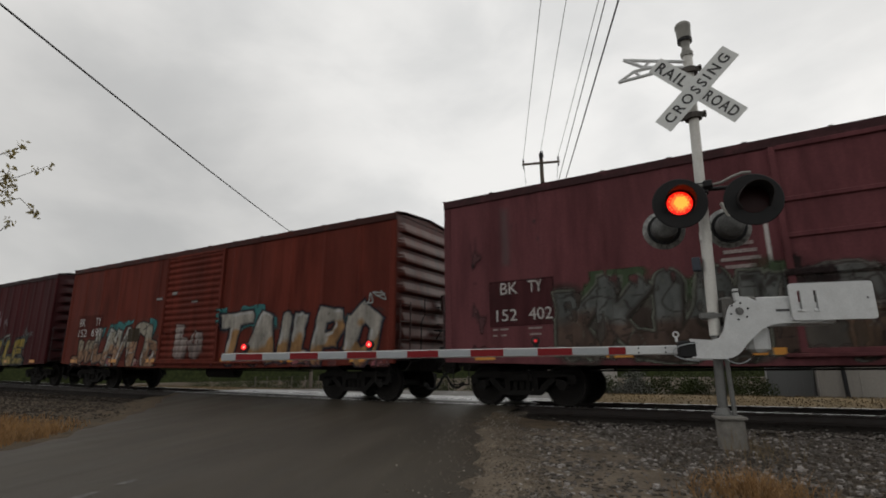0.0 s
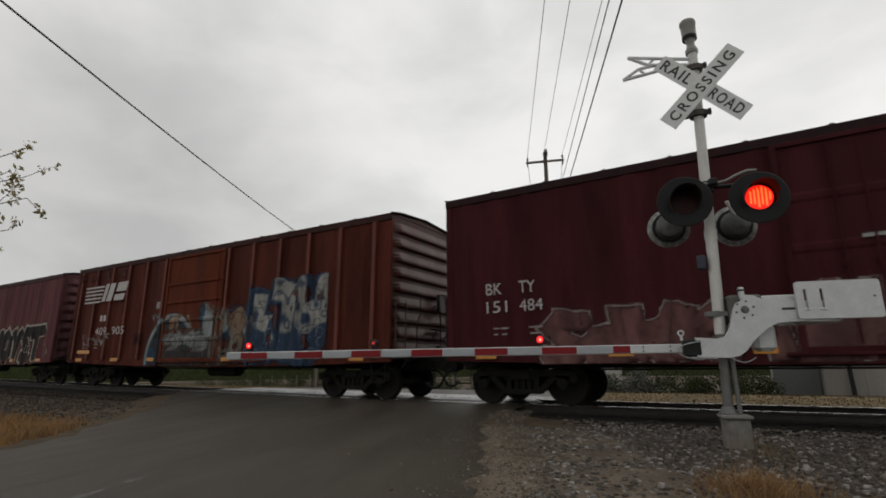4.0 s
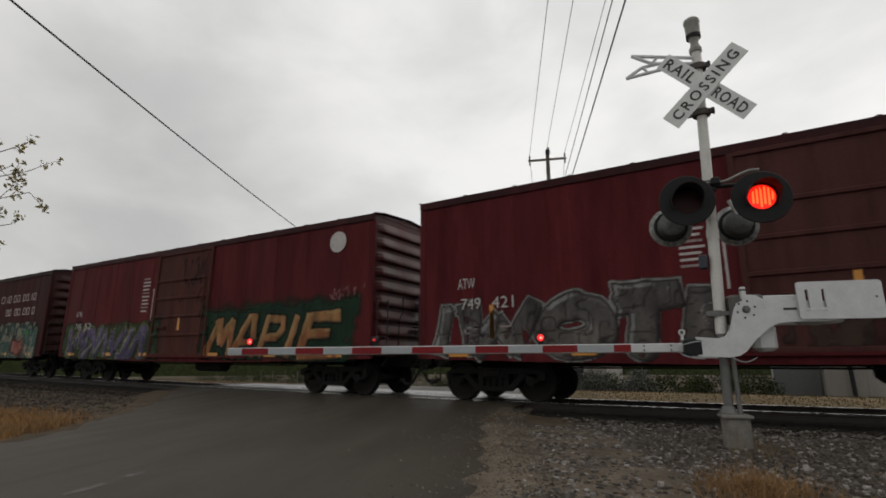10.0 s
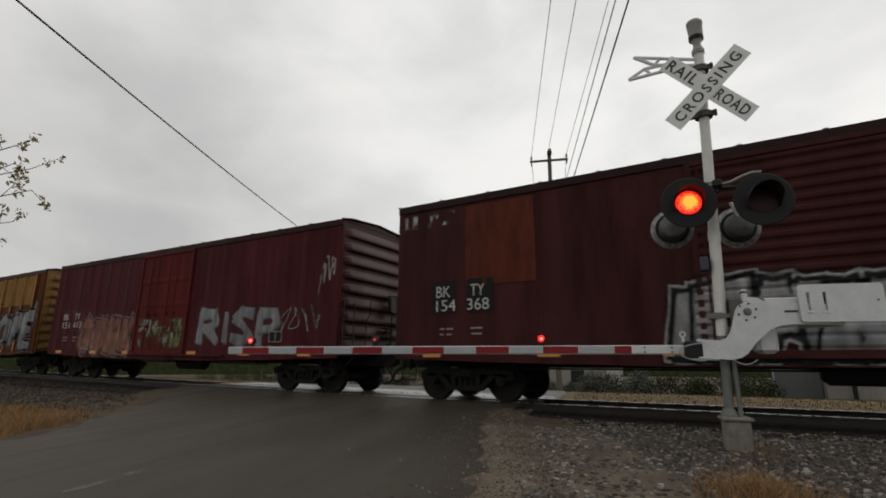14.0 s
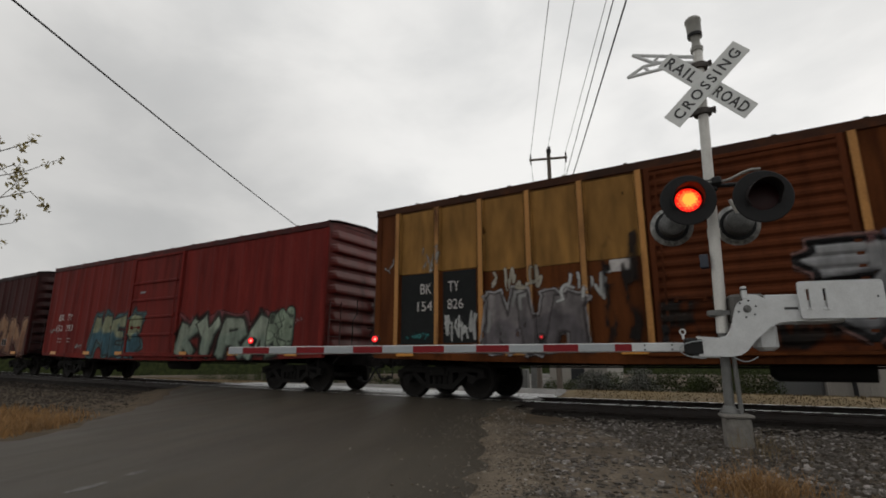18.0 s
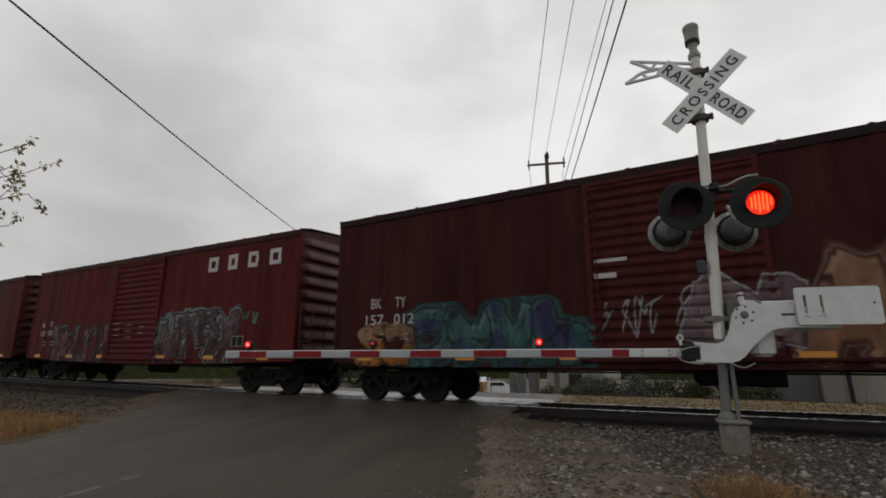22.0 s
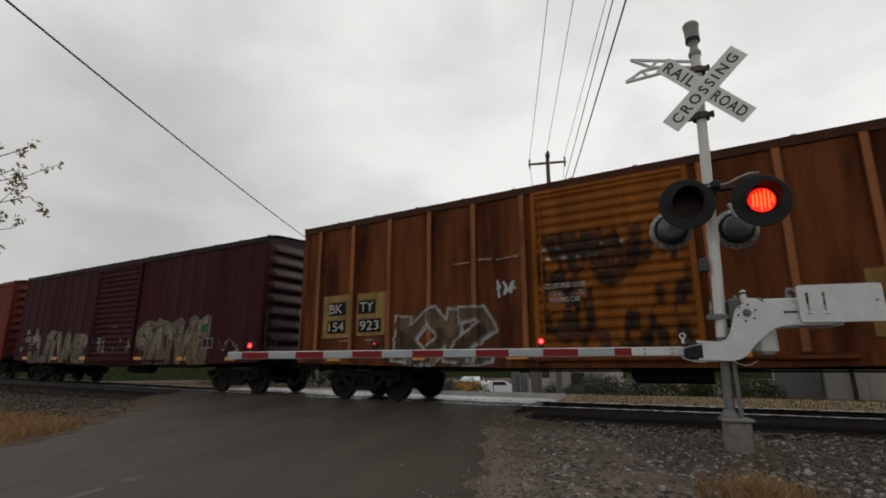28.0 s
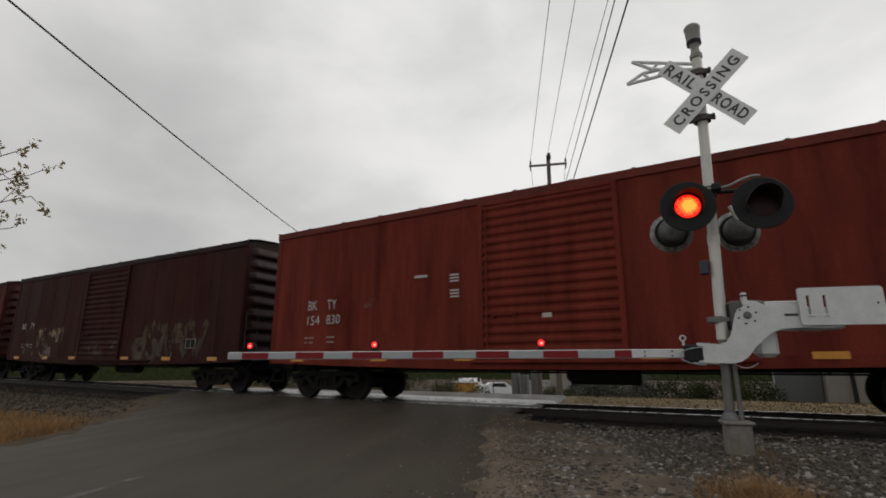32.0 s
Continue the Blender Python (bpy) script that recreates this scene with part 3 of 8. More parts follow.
def wheelset_mesh():
    f = Form().rod((0, -0.95, 0), (0, 0.95, 0), 0.075, n=10)
    for s in (-1, 1):
        f.lathe([(0.0, 0.10), (0.0, 0.20), (0.03, 0.24), (0.03, 0.34), (0.0, 0.36), (0.0, WHEEL_R - 0.01), (0.01, WHEEL_R), (0.11, WHEEL_R - 0.004),
                 (0.115, WHEEL_R + 0.025), (0.135, WHEEL_R + 0.02), (0.135, 0.36), (0.09, 0.33), (0.09, 0.22), (0.16, 0.18), (0.16, 0.10)],
                (0, -s * 0.82, 0), (0, s, 0), n=28)
        # bolts on the axle cap, which show the turning
        for k in range(3):
            a = k * 2.094
            f.rod((0.045 * math.cos(a), -s * 0.95, 0.045 * math.sin(a)), (0.045 * math.cos(a), -s * 0.975, 0.045 * math.sin(a)), 0.018, n=6)
    return f.mesh("wheelset", WHEEL_STEEL, smooth=True)


def side_frame_mesh():
    m = Matrix.Identity(4)
    f = Form()
    top = [(-1.16, 0.46), (-1.16, 0.62), (-0.98, 0.66), (-0.62, 0.70), (0.62, 0.70), (0.98, 0.66), (1.16, 0.62), (1.16, 0.46), (1.02, 0.44), (0.92, 0.52),
           (0.55, 0.57), (-0.55, 0.57), (-0.92, 0.52), (-1.02, 0.44)]
    low = [(-0.75, 0.53), (-0.40, 0.22), (0.40, 0.22), (0.75, 0.53), (0.60, 0.56), (0.34, 0.31), (-0.34, 0.31), (-0.60, 0.56)]
    for o in (top, low):
        f.prism(o, 0.13, m)
    f.box(-0.36, -0.25, 0.0, 0.13, 0.30, 0.58).box(0.25, 0.36, 0.0, 0.13, 0.30, 0.58)
    for x in (-0.14, 0.0, 0.14):
        f.rod((x, 0.065, 0.31), (x, 0.065, 0.50), 0.058, n=8)
    f.box(-0.26, 0.26, -0.03, 0.16, 0.50, 0.60)
    for x in (-0.865, 0.865):
        f.rod((x, -0.03, 0.42), (x, 0.10, 0.42), 0.095, n=12)
        f.box(x - 0.13, x + 0.13, 0.0, 0.13, 0.40, 0.58)
    return f.mesh("side_frame", TRUCK_STEEL)


def truck_mesh():
    f = Form().box(-0.20, 0.20, -1.12, 1.12, 0.50, 0.68, chamfer=0.03)
    f.rod((0, 0, 0.68), (0, 0, 0.80), 0.20, n=14)
    f.box(-0.58, -0.46, -0.9, 0.9, 0.36, 0.48).box(0.46, 0.58, -0.9, 0.9, 0.36, 0.48)
    for s in (-1, 1):
        for x in (-0.40, 0.40):
            f.box(x - 0.05, x + 0.05, s * 0.75 - 0.06, s * 0.75 + 0.06, 0.28, 0.56)
    return f.mesh("truck", TRUCK_STEEL)


def coupler_mesh():
    f = Form().box(0.0, 0.56, -0.075, 0.075, 0.80, 0.95, chamfer=0.02)
    f.prism([(0.50, 0.76), (0.55, 0.99), (0.70, 1.00), (0.76, 0.93), (0.76, 0.80), (0.70, 0.74)], 0.12, pose(0, 0.07, 0))
    f.prism([(0.52, 0.72), (0.56, 1.04), (0.66, 1.06), (0.82, 1.00), (0.88, 0.92), (0.88, 0.80), (0.80, 0.70), (0.64, 0.68)], 0.13, pose(0, -0.20, 0))
    f.rod((0.70, -0.13, 0.64), (0.70, -0.13, 1.12), 0.035, n=8)
    f.rod((0.58, 0.02, 0.66), (0.58, 0.02, 0.80), 0.028, n=6)
    f.box(-0.12, 0.10, -0.26, 0.26, 0.70, 1.02, chamfer=0.02)
    return f.mesh("coupler", TRUCK_STEEL)


def hose_mesh():
    f = Form()
    path = [(0.05, 0.36, 0.70), (0.14, 0.36, 0.69), (0.24, 0.35, 0.64), (0.33, 0.33, 0.55), (0.41, 0.31, 0.44), (0.50, 0.29, 0.35), (0.60, 0.28, 0.31), (0.70, 0.27, 0.32), (0.79, 0.26, 0.38)]
    f.tube(path, 0.030, n=8)
    f.rod((0.03, 0.36, 0.70), (0.12, 0.36, 0.695), 0.042, n=8)
    f.box(0.74, 0.86, 0.22, 0.31, 0.35, 0.44, chamfer=0.02)
    return f.mesh("brake_hose", CABLE_BLACK)


def underframe_mesh(half):
    f = Form().box(-half + 0.1, half - 0.1, -0.22, 0.22, 0.72, 1.0)
    for x in (-6.35, -3.2, -1.1, 1.1, 3.2, 6.35):
        f.prism([(-1.42, 0.98), (-1.42, 0.90), (-0.3, 0.74), (0.3, 0.74), (1.42, 0.90), (1.42, 0.98)], 0.10, pose(x + 0.05, 0, 0, 0, 0, 90))
    f.box(-half + 0.06, half - 0.06, -1.42, 1.42, 0.96, 1.02)
    return f.mesh("underframe", TRUCK_STEEL)


def side_profile(kind, half, posts=(1.66, 1.13)):
    """Relief of a side along its length: places and depths."""
    us, hs = [-half - 1], [0.0]
    if kind == "post":
        cs, w, e, h = [s * (posts[0] + posts[1] * i) for s in (-1, 1) for i in range(6)], 0.055, 0.02, 0.085
    elif kind == "panel":
        cs, w, e, h = [s * (1.9 + 1.22 * i) for s in (-1, 1) for i in range(5)], 0.035, 0.03, 0.014
    else:
        cs, w, e, h = [s * (1.7 + 0.70 * i) for s in (-1, 1) for i in range(9)], 0.05, 0.10, 0.022
    for c in sorted(x for x in cs if abs(x) < half - 0.15):
        us += [c - w - e, c - w, c + w, c + w + e]
        hs += [0.0, h, h, 0.0]
    return np.array(us + [half + 1]), np.array(hs + [0.0])


def door_profile(kind):
    """Relief of a door along its height."""
    if kind == "rib":
        zs, hs = [0.9], [0.0]
        for i in range(17):
            z = 1.06 + i * 0.192
            zs += [z, z + 0.05, z + 0.10, z + 0.15]
            hs += [0.0, 0.035, 0.035, 0.0]
    elif kind == "five":
        zs, hs = [0.9], [0.0]
        for z in (1.60, 2.20, 2.80, 3.40):
            zs += [z - 0.05, z - 0.03, z + 0.03, z + 0.05]
            hs += [0.0, 0.04, 0.04, 0.0]
    else:
        zs, hs = [0.9], [0.0]
        for z in (1.72, 2.55, 3.38):
            zs += [z - 0.09, z - 0.04, z + 0.04, z + 0.09]
            hs += [0.0, 0.018, 0.018, 0.0]
    return np.array(zs + [4.6]), np.array(hs + [0.0])


DOOR_HALF, DOOR_OUT = 1.5, 0.035


def relief(spec, u, z):
    us, hs = spec["side"]
    zs, ds = spec["door"]
    wall = np.max([np.interp(u + d, us, hs) for d in (-0.02, 0, 0.02)], axis=0)
    door = DOOR_OUT + np.max([np.interp(z + d, zs, ds) for d in (-0.02, 0, 0.02)], axis=0)
    inside = (np.abs(u) < DOOR_HALF + 0.05) & (z > 0.93)
    return np.where(inside, np.maximum(wall, door), wall)


def side_mesh(spec, half, mat):
    us, hs = spec["side"]
    u = np.concatenate([[-half], us[(us > -half) & (us < half)], [half]])
    h = np.interp(u, us, hs)
    n = len(u)
    f = Form()
    f.v = [(a, -b, z) for z in (0.98, EAVE_Z - 0.16) for a, b in zip(u, h)] + [(a, 0.05, z) for z in (0.98, EAVE_Z - 0.16) for a in u]
    for i in range(n - 1):
        f.f += [(i, i + 1, n + i + 1, n + i), (2 * n + i + 1, 2 * n + i, 3 * n + i, 3 * n + i + 1), (n + i, n + i + 1, 3 * n + i + 1, 3 * n + i), (i + 1, i, 2 * n + i, 2 * n + i + 1)]
    f.f += [(0, n, 3 * n, 2 * n), (n - 1, 3 * n - 1, 4 * n - 1, 2 * n - 1)]
    f.mi = [0] * len(f.f)
    return f.mesh("side_wall", mat)


def door_mesh(spec, mat):
    zs, hs = spec["door"]
    z = np.concatenate([[0.95], zs[(zs > 0.95) & (zs < 4.33)], [4.33]])
    h = np.interp(z, zs, hs)
    n = len(z)
    f = Form()
    e = 0.10
    for x0, x1 in ((-DOOR_HALF + e, DOOR_HALF - e),):
        f.v = [(x0, -b, a) for a, b in zip(z, h)] + [(x1, -b, a) for a, b in zip(z, h)]
        f.f = [(i, n + i, n + i + 1, i + 1) for i in range(n - 1)]
        f.mi = [0] * len(f.f)
    return f.mesh("door", mat)


def end_mesh(mat):
    """A pressed steel end with horizontal corrugations, in the yz plane, its face to +x."""
    f = Form()
    z0, z1, n = 0.98, EAVE_Z, 9
    zs, hs = [z0], [0.0]
    step = (z1 - z0 - 0.15) / n
    for i in range(n):
        a = z0 + 0.08 + i * step
        zs += [a, a + 0.03, a + 0.07, a + 0.13, a + 0.21, a + 0.30]
        hs += [0.0, 0.05, 0.072, 0.066, 0.036, 0.0]
    zs.append(z1)
    hs.append(0.0)
    ys = [(-HALF_W, 0), (-HALF_W + 0.14, 0), (-HALF_W + 0.40, 1), (HALF_W - 0.40, 1), (HALF_W - 0.14, 0), (HALF_W, 0)]
    m = len(ys)
    f.v = [(b * k, y, a) for a, b in zip(zs, hs) for y, k in ys]
    for j in range(len(zs) - 1):
        f.f += [(j * m + i, j * m + i + 1, j * m + m + i + 1, j * m + m + i) for i in range(m - 1)]
    f.mi = [0] * len(f.f)
    f.prism([(-HALF_W, z1), (0, z1 + 0.15), (HALF_W, z1)], 0.05, pose(0.02, 0, 0, 0, 0, 90))
    return f.mesh("end_wall", mat)


def roof_mesh(half, mat):
    f = Form()
    us, hs = [-half - 0.03], [0.0]
    k = 13
    for i in range(k + 1):
        c = -half + i * 2 * half / k
        us += [c - 0.06, c - 0.02, c + 0.02, c + 0.06]
        hs += [0.0, 0.022, 0.022, 0.0]
    us.append(half + 0.03)
    hs.append(0.0)
    order = np.argsort(us)
    us, hs = np.clip(np.array(us)[order], -half - 0.03, half + 0.03), np.array(hs)[order]
    n = len(us)
    for y, z in ((-HALF_W - 0.03, EAVE_Z + 0.01), (-HALF_W + 0.35, EAVE_Z + 0.085), (0, EAVE_Z + 0.16), (HALF_W - 0.35, EAVE_Z + 0.085), (HALF_W + 0.03, EAVE_Z + 0.01)):
        f.v += [(a, y, z + b) for a, b in zip(us, hs)]
    for j in range(4):
        f.f += [(j * n + i, j * n + i + 1, j * n + n + i + 1, j * n + n + i) for i in range(n - 1)]
    f.mi = [0] * len(f.f)
    return f.mesh("roof", mat)


def ladder_mesh(mat, z0, z1, wide=0.42):
    f = Form().rod((0, -wide / 2, z0), (0, -wide / 2, z1), 0.016, n=6).rod((0, wide / 2, z0), (0, wide / 2, z1), 0.016, n=6)
    k = int((z1 - z0) / 0.42)
    for i in range(k + 1):
        z = z0 + 0.06 + i * (z1 - z0 - 0.12) / max(1, k)
        f.rod((0.0, -wide / 2, z), (0.0, wide / 2, z), 0.013, n=6)
    for s in (-1, 1):
        for z in (z0 + 0.1, z1 - 0.1):
            f.rod((0, s * wide / 2, z), (-0.09, s * wide / 2, z), 0.012, n=5)
    return f.mesh("ladder", mat)


# ---- sprayed pieces ----
def value_noise(r, u, z, cell):
    """Smooth random values between 0 and 1 over places u, z."""
    a, b = u / cell, z / cell
    i, j = np.floor(a).astype(int), np.floor(b).astype(int)
    g = r.uniform(0, 1, (64, 64))
    s, t = a - i, b - j
    s, t = s * s * (3 - 2 * s), t * t * (3 - 2 * t)
    v = lambda p, q: g[p % 64, q % 64]
    return (v(i, j) * (1 - s) + v(i + 1, j) * s) * (1 - t) + (v(i, j + 1) * (1 - s) + v(i + 1, j + 1) * s) * t


def segment_distance(u, z, a, b):
    du, dz = b[0] - a[0], b[1] - a[1]
    t = np.clip(((u - a[0]) * du + (z - a[1]) * dz) / (du * du + dz * dz + 1e-9), 0, 1)
    return np.hypot(u - a[0] - t * du, z - a[1] - t * dz)


STROKES = (((0.12, 0), (0.10, 0.55), (0.16, 1), (0.75, 0.98), (0.90, 0.76), (0.72, 0.54), (0.14, 0.48)), ((0.02, 1), (0.22, 0.5), (0.46, 0.02), (0.70, 0.5), (0.98, 1.02)),
           ((0.92, 0.86), (0.55, 1.0), (0.16, 0.82), (0.06, 0.45), (0.22, 0.10), (0.60, 0.0), (0.95, 0.16)), ((0.10, 0), (0.12, 1), (0.50, 0.45), (0.88, 0.02), (0.90, 1.04)),
           ((0.02, -0.02), (0.30, 0.55), (0.52, 1.02), (0.72, 0.50), (0.98, -0.04)), ((0.04, 1), (0.22, 0.05), (0.50, 0.62), (0.76, 0.04), (0.98, 1)),
           ((0.92, 0.96), (0.40, 1.0), (0.12, 0.76), (0.50, 0.52), (0.88, 0.30), (0.66, 0.02), (0.06, 0.06)), ((0.12, -0.02), (0.12, 1), (0.70, 0.98), (0.84, 0.72), (0.22, 0.48), (0.92, -0.04)),
           ((0.14, 1.02), (0.12, 0.02), (0.94, 0.04)), ((0.02, 0.98), (0.50, 0.96), (0.98, 1.02), (0.52, 0.94), (0.48, 0.0)), ((0.14, 1.02), (0.14, 0.0), (0.16, 0.42), (0.86, 1.02), (0.34, 0.52), (0.92, -0.04)))


def bent(points, n=4):
    """A smooth line through the points."""
    p = [np.array(q, float) for q in points]
    p = [2 * p[0] - p[1]] + p + [2 * p[-1] - p[-2]]
    out = []
    for i in range(1, len(p) - 2):
        for k in range(n):
            t = k / n
            out.append(0.5 * (2 * p[i] + (p[i + 1] - p[i - 1]) * t + (2 * p[i - 1] - 5 * p[i] + 4 * p[i + 1] - p[i + 2]) * t * t + (3 * p[i] - p[i - 1] - 3 * p[i + 1] + p[i + 2]) * t ** 3))
    return out + [p[-2]]


def bar_distance(u, z, a, b, w):
    """Signed distance to a straight stroke with square ends."""
    du, dz = b[0] - a[0], b[1] - a[1]
    n = math.hypot(du, dz) + 1e-9
    along = ((u - a[0]) * du + (z - a[1]) * dz) / n - n / 2
    across = ((z - a[1]) * du - (u - a[0]) * dz) / n
    return np.maximum(np.abs(across) - w * (1 - 0.25 * along / n), np.abs(along) - n / 2 - 0.5 * w)


GLYPHS = {"A": (((0.0, 0.0), (0.40, 1.0), (0.60, 1.0), (1.0, 0.0)), ((0.22, 0.34), (0.80, 0.34))), "^": (((0.0, 0.0), (0.42, 1.0), (0.62, 0.98), (1.0, 0.0)), ((0.62, 0.30), (0.86, 0.26))),
          "B": (((0.08, 0.0), (0.10, 1.0), (0.72, 1.0), (0.86, 0.76), (0.62, 0.54), (0.16, 0.52)), ((0.62, 0.54), (0.96, 0.30), (0.76, 0.0), (0.10, 0.0))),
          "C": (((0.95, 0.84), (0.55, 1.0), (0.12, 0.80), (0.06, 0.30), (0.45, 0.0), (0.96, 0.12)),), "D": (((0.10, 0.0), (0.12, 1.0), (0.66, 0.96), (0.96, 0.56), (0.70, 0.06), (0.10, 0.02)),),
          "E": (((0.96, 1.0), (0.12, 0.98), (0.10, 0.0), (0.98, 0.0)), ((0.14, 0.52), (0.80, 0.52))), "I": (((0.46, 0.0), (0.54, 1.0)),),
          "K": (((0.12, 0.0), (0.20, 1.0)), ((0.94, 1.02), (0.26, 0.46), (1.0, -0.02))), "L": (((0.20, 1.0), (0.14, 0.04), (0.96, 0.04)),),
          "M": (((0.0, 0.0), (0.22, 1.0), (0.50, 0.36), (0.80, 1.0), (1.0, 0.0)),), "N": (((0.06, 0.0), (0.10, 1.02), (0.86, 0.0), (0.92, 1.02)),),
          "O": (((0.50, 1.0), (0.12, 0.80), (0.06, 0.28), (0.46, 0.0), (0.90, 0.22), (0.94, 0.74), (0.50, 1.0)),),
          "P": (((0.10, -0.02), (0.14, 1.0), (0.78, 0.98), (0.92, 0.72), (0.70, 0.46), (0.16, 0.42)),), "R": (((0.10, -0.02), (0.14, 1.0), (0.76, 0.98), (0.90, 0.74), (0.66, 0.50), (0.18, 0.46)), ((0.50, 0.46), (0.98, -0.02))),
          "S": (((0.94, 0.90), (0.46, 1.0), (0.10, 0.76), (0.50, 0.52), (0.92, 0.26), (0.56, 0.0), (0.04, 0.10)),), "T": (((0.0, 0.94), (1.02, 1.02)), ((0.52, 0.98), (0.46, 0.0))),
          "U": (((0.10, 1.0), (0.08, 0.26), (0.46, 0.0), (0.88, 0.24), (0.94, 1.02)),), "W": (((0.0, 1.0), (0.22, 0.0), (0.50, 0.62), (0.76, 0.0), (1.0, 1.0)),),
          "Y": (((0.02, 1.02), (0.48, 0.48), (0.98, 1.02)), ((0.48, 0.48), (0.44, -0.02))), "7": (((0.02, 0.94), (0.96, 1.0), (0.40, 0.0)),),
          "b": (((0.14, 1.0), (0.12, 0.04), (0.72, 0.0), (0.88, 0.34), (0.16, 0.46)),), "o": (((0.50, 0.62), (0.10, 0.40), (0.40, 0.0), (0.90, 0.20), (0.84, 0.56), (0.50, 0.62)),)}


def letter_field(r, u, z, left, wide, low, high, thick, slant, wild, glyph=None):
    """Distance to one painted letter of swelling strokes; negative inside. Without a glyph the shape spells nothing."""
    if glyph:
        strokes = GLYPHS[glyph]
    else:
        fu, fz = r.uniform() < 0.6, r.uniform() < 0.55
        strokes = ([(1 - a if fu else a, 1 - b if fz else b) for a, b in STROKES[r.randint(len(STROKES))]],)
    hh, shake = high - low, wild * (0.45 if glyph else 1.0)
    d = np.full(u.shape, 9.0)
    inset = thick * 0.75 if glyph else 0.0
    for s in strokes:
        pts = [(left + inset + (wide - 2 * inset) * a + slant * hh * (b - 0.5) + r.uniform(-1, 1) * shake * wide, low + inset * 0.6 + b * (hh - 1.2 * inset) + r.uniform(-1, 1) * shake * hh * 0.6) for a, b in s]
        square = wild < 0.06 or r.uniform() < 0.6
        line = [np.array(p) for p in pts] if square else bent(pts)
        n = len(line)
        w = thick * (0.80 + 0.45 * np.abs(np.sin(np.linspace(r.uniform(0, 3), r.uniform(3, 7), n))))
        for i in range(n - 1):
            d = np.minimum(d, bar_distance(u, z, line[i], line[i + 1], 0.92 * w[i]) if square else segment_distance(u, z, line[i], line[i + 1]) - 0.5 * (w[i] + w[i + 1]))
        for _ in range(1 if glyph else 2):
            e = line[0] if r.uniform() < 0.5 else line[-1]
            tip = (e[0] + r.uniform(-0.30, 0.30) * wide, e[1] + r.uniform(-0.12, 0.14) * hh)
            t = np.clip(((u - e[0]) * (tip[0] - e[0]) + (z - e[1]) * (tip[1] - e[1])) / ((tip[0] - e[0]) ** 2 + (tip[1] - e[1]) ** 2 + 1e-6), 0, 1)
            d = np.minimum(d, segment_distance(u, z, e, tip) - thick * 0.8 * (1 - t))
    return d


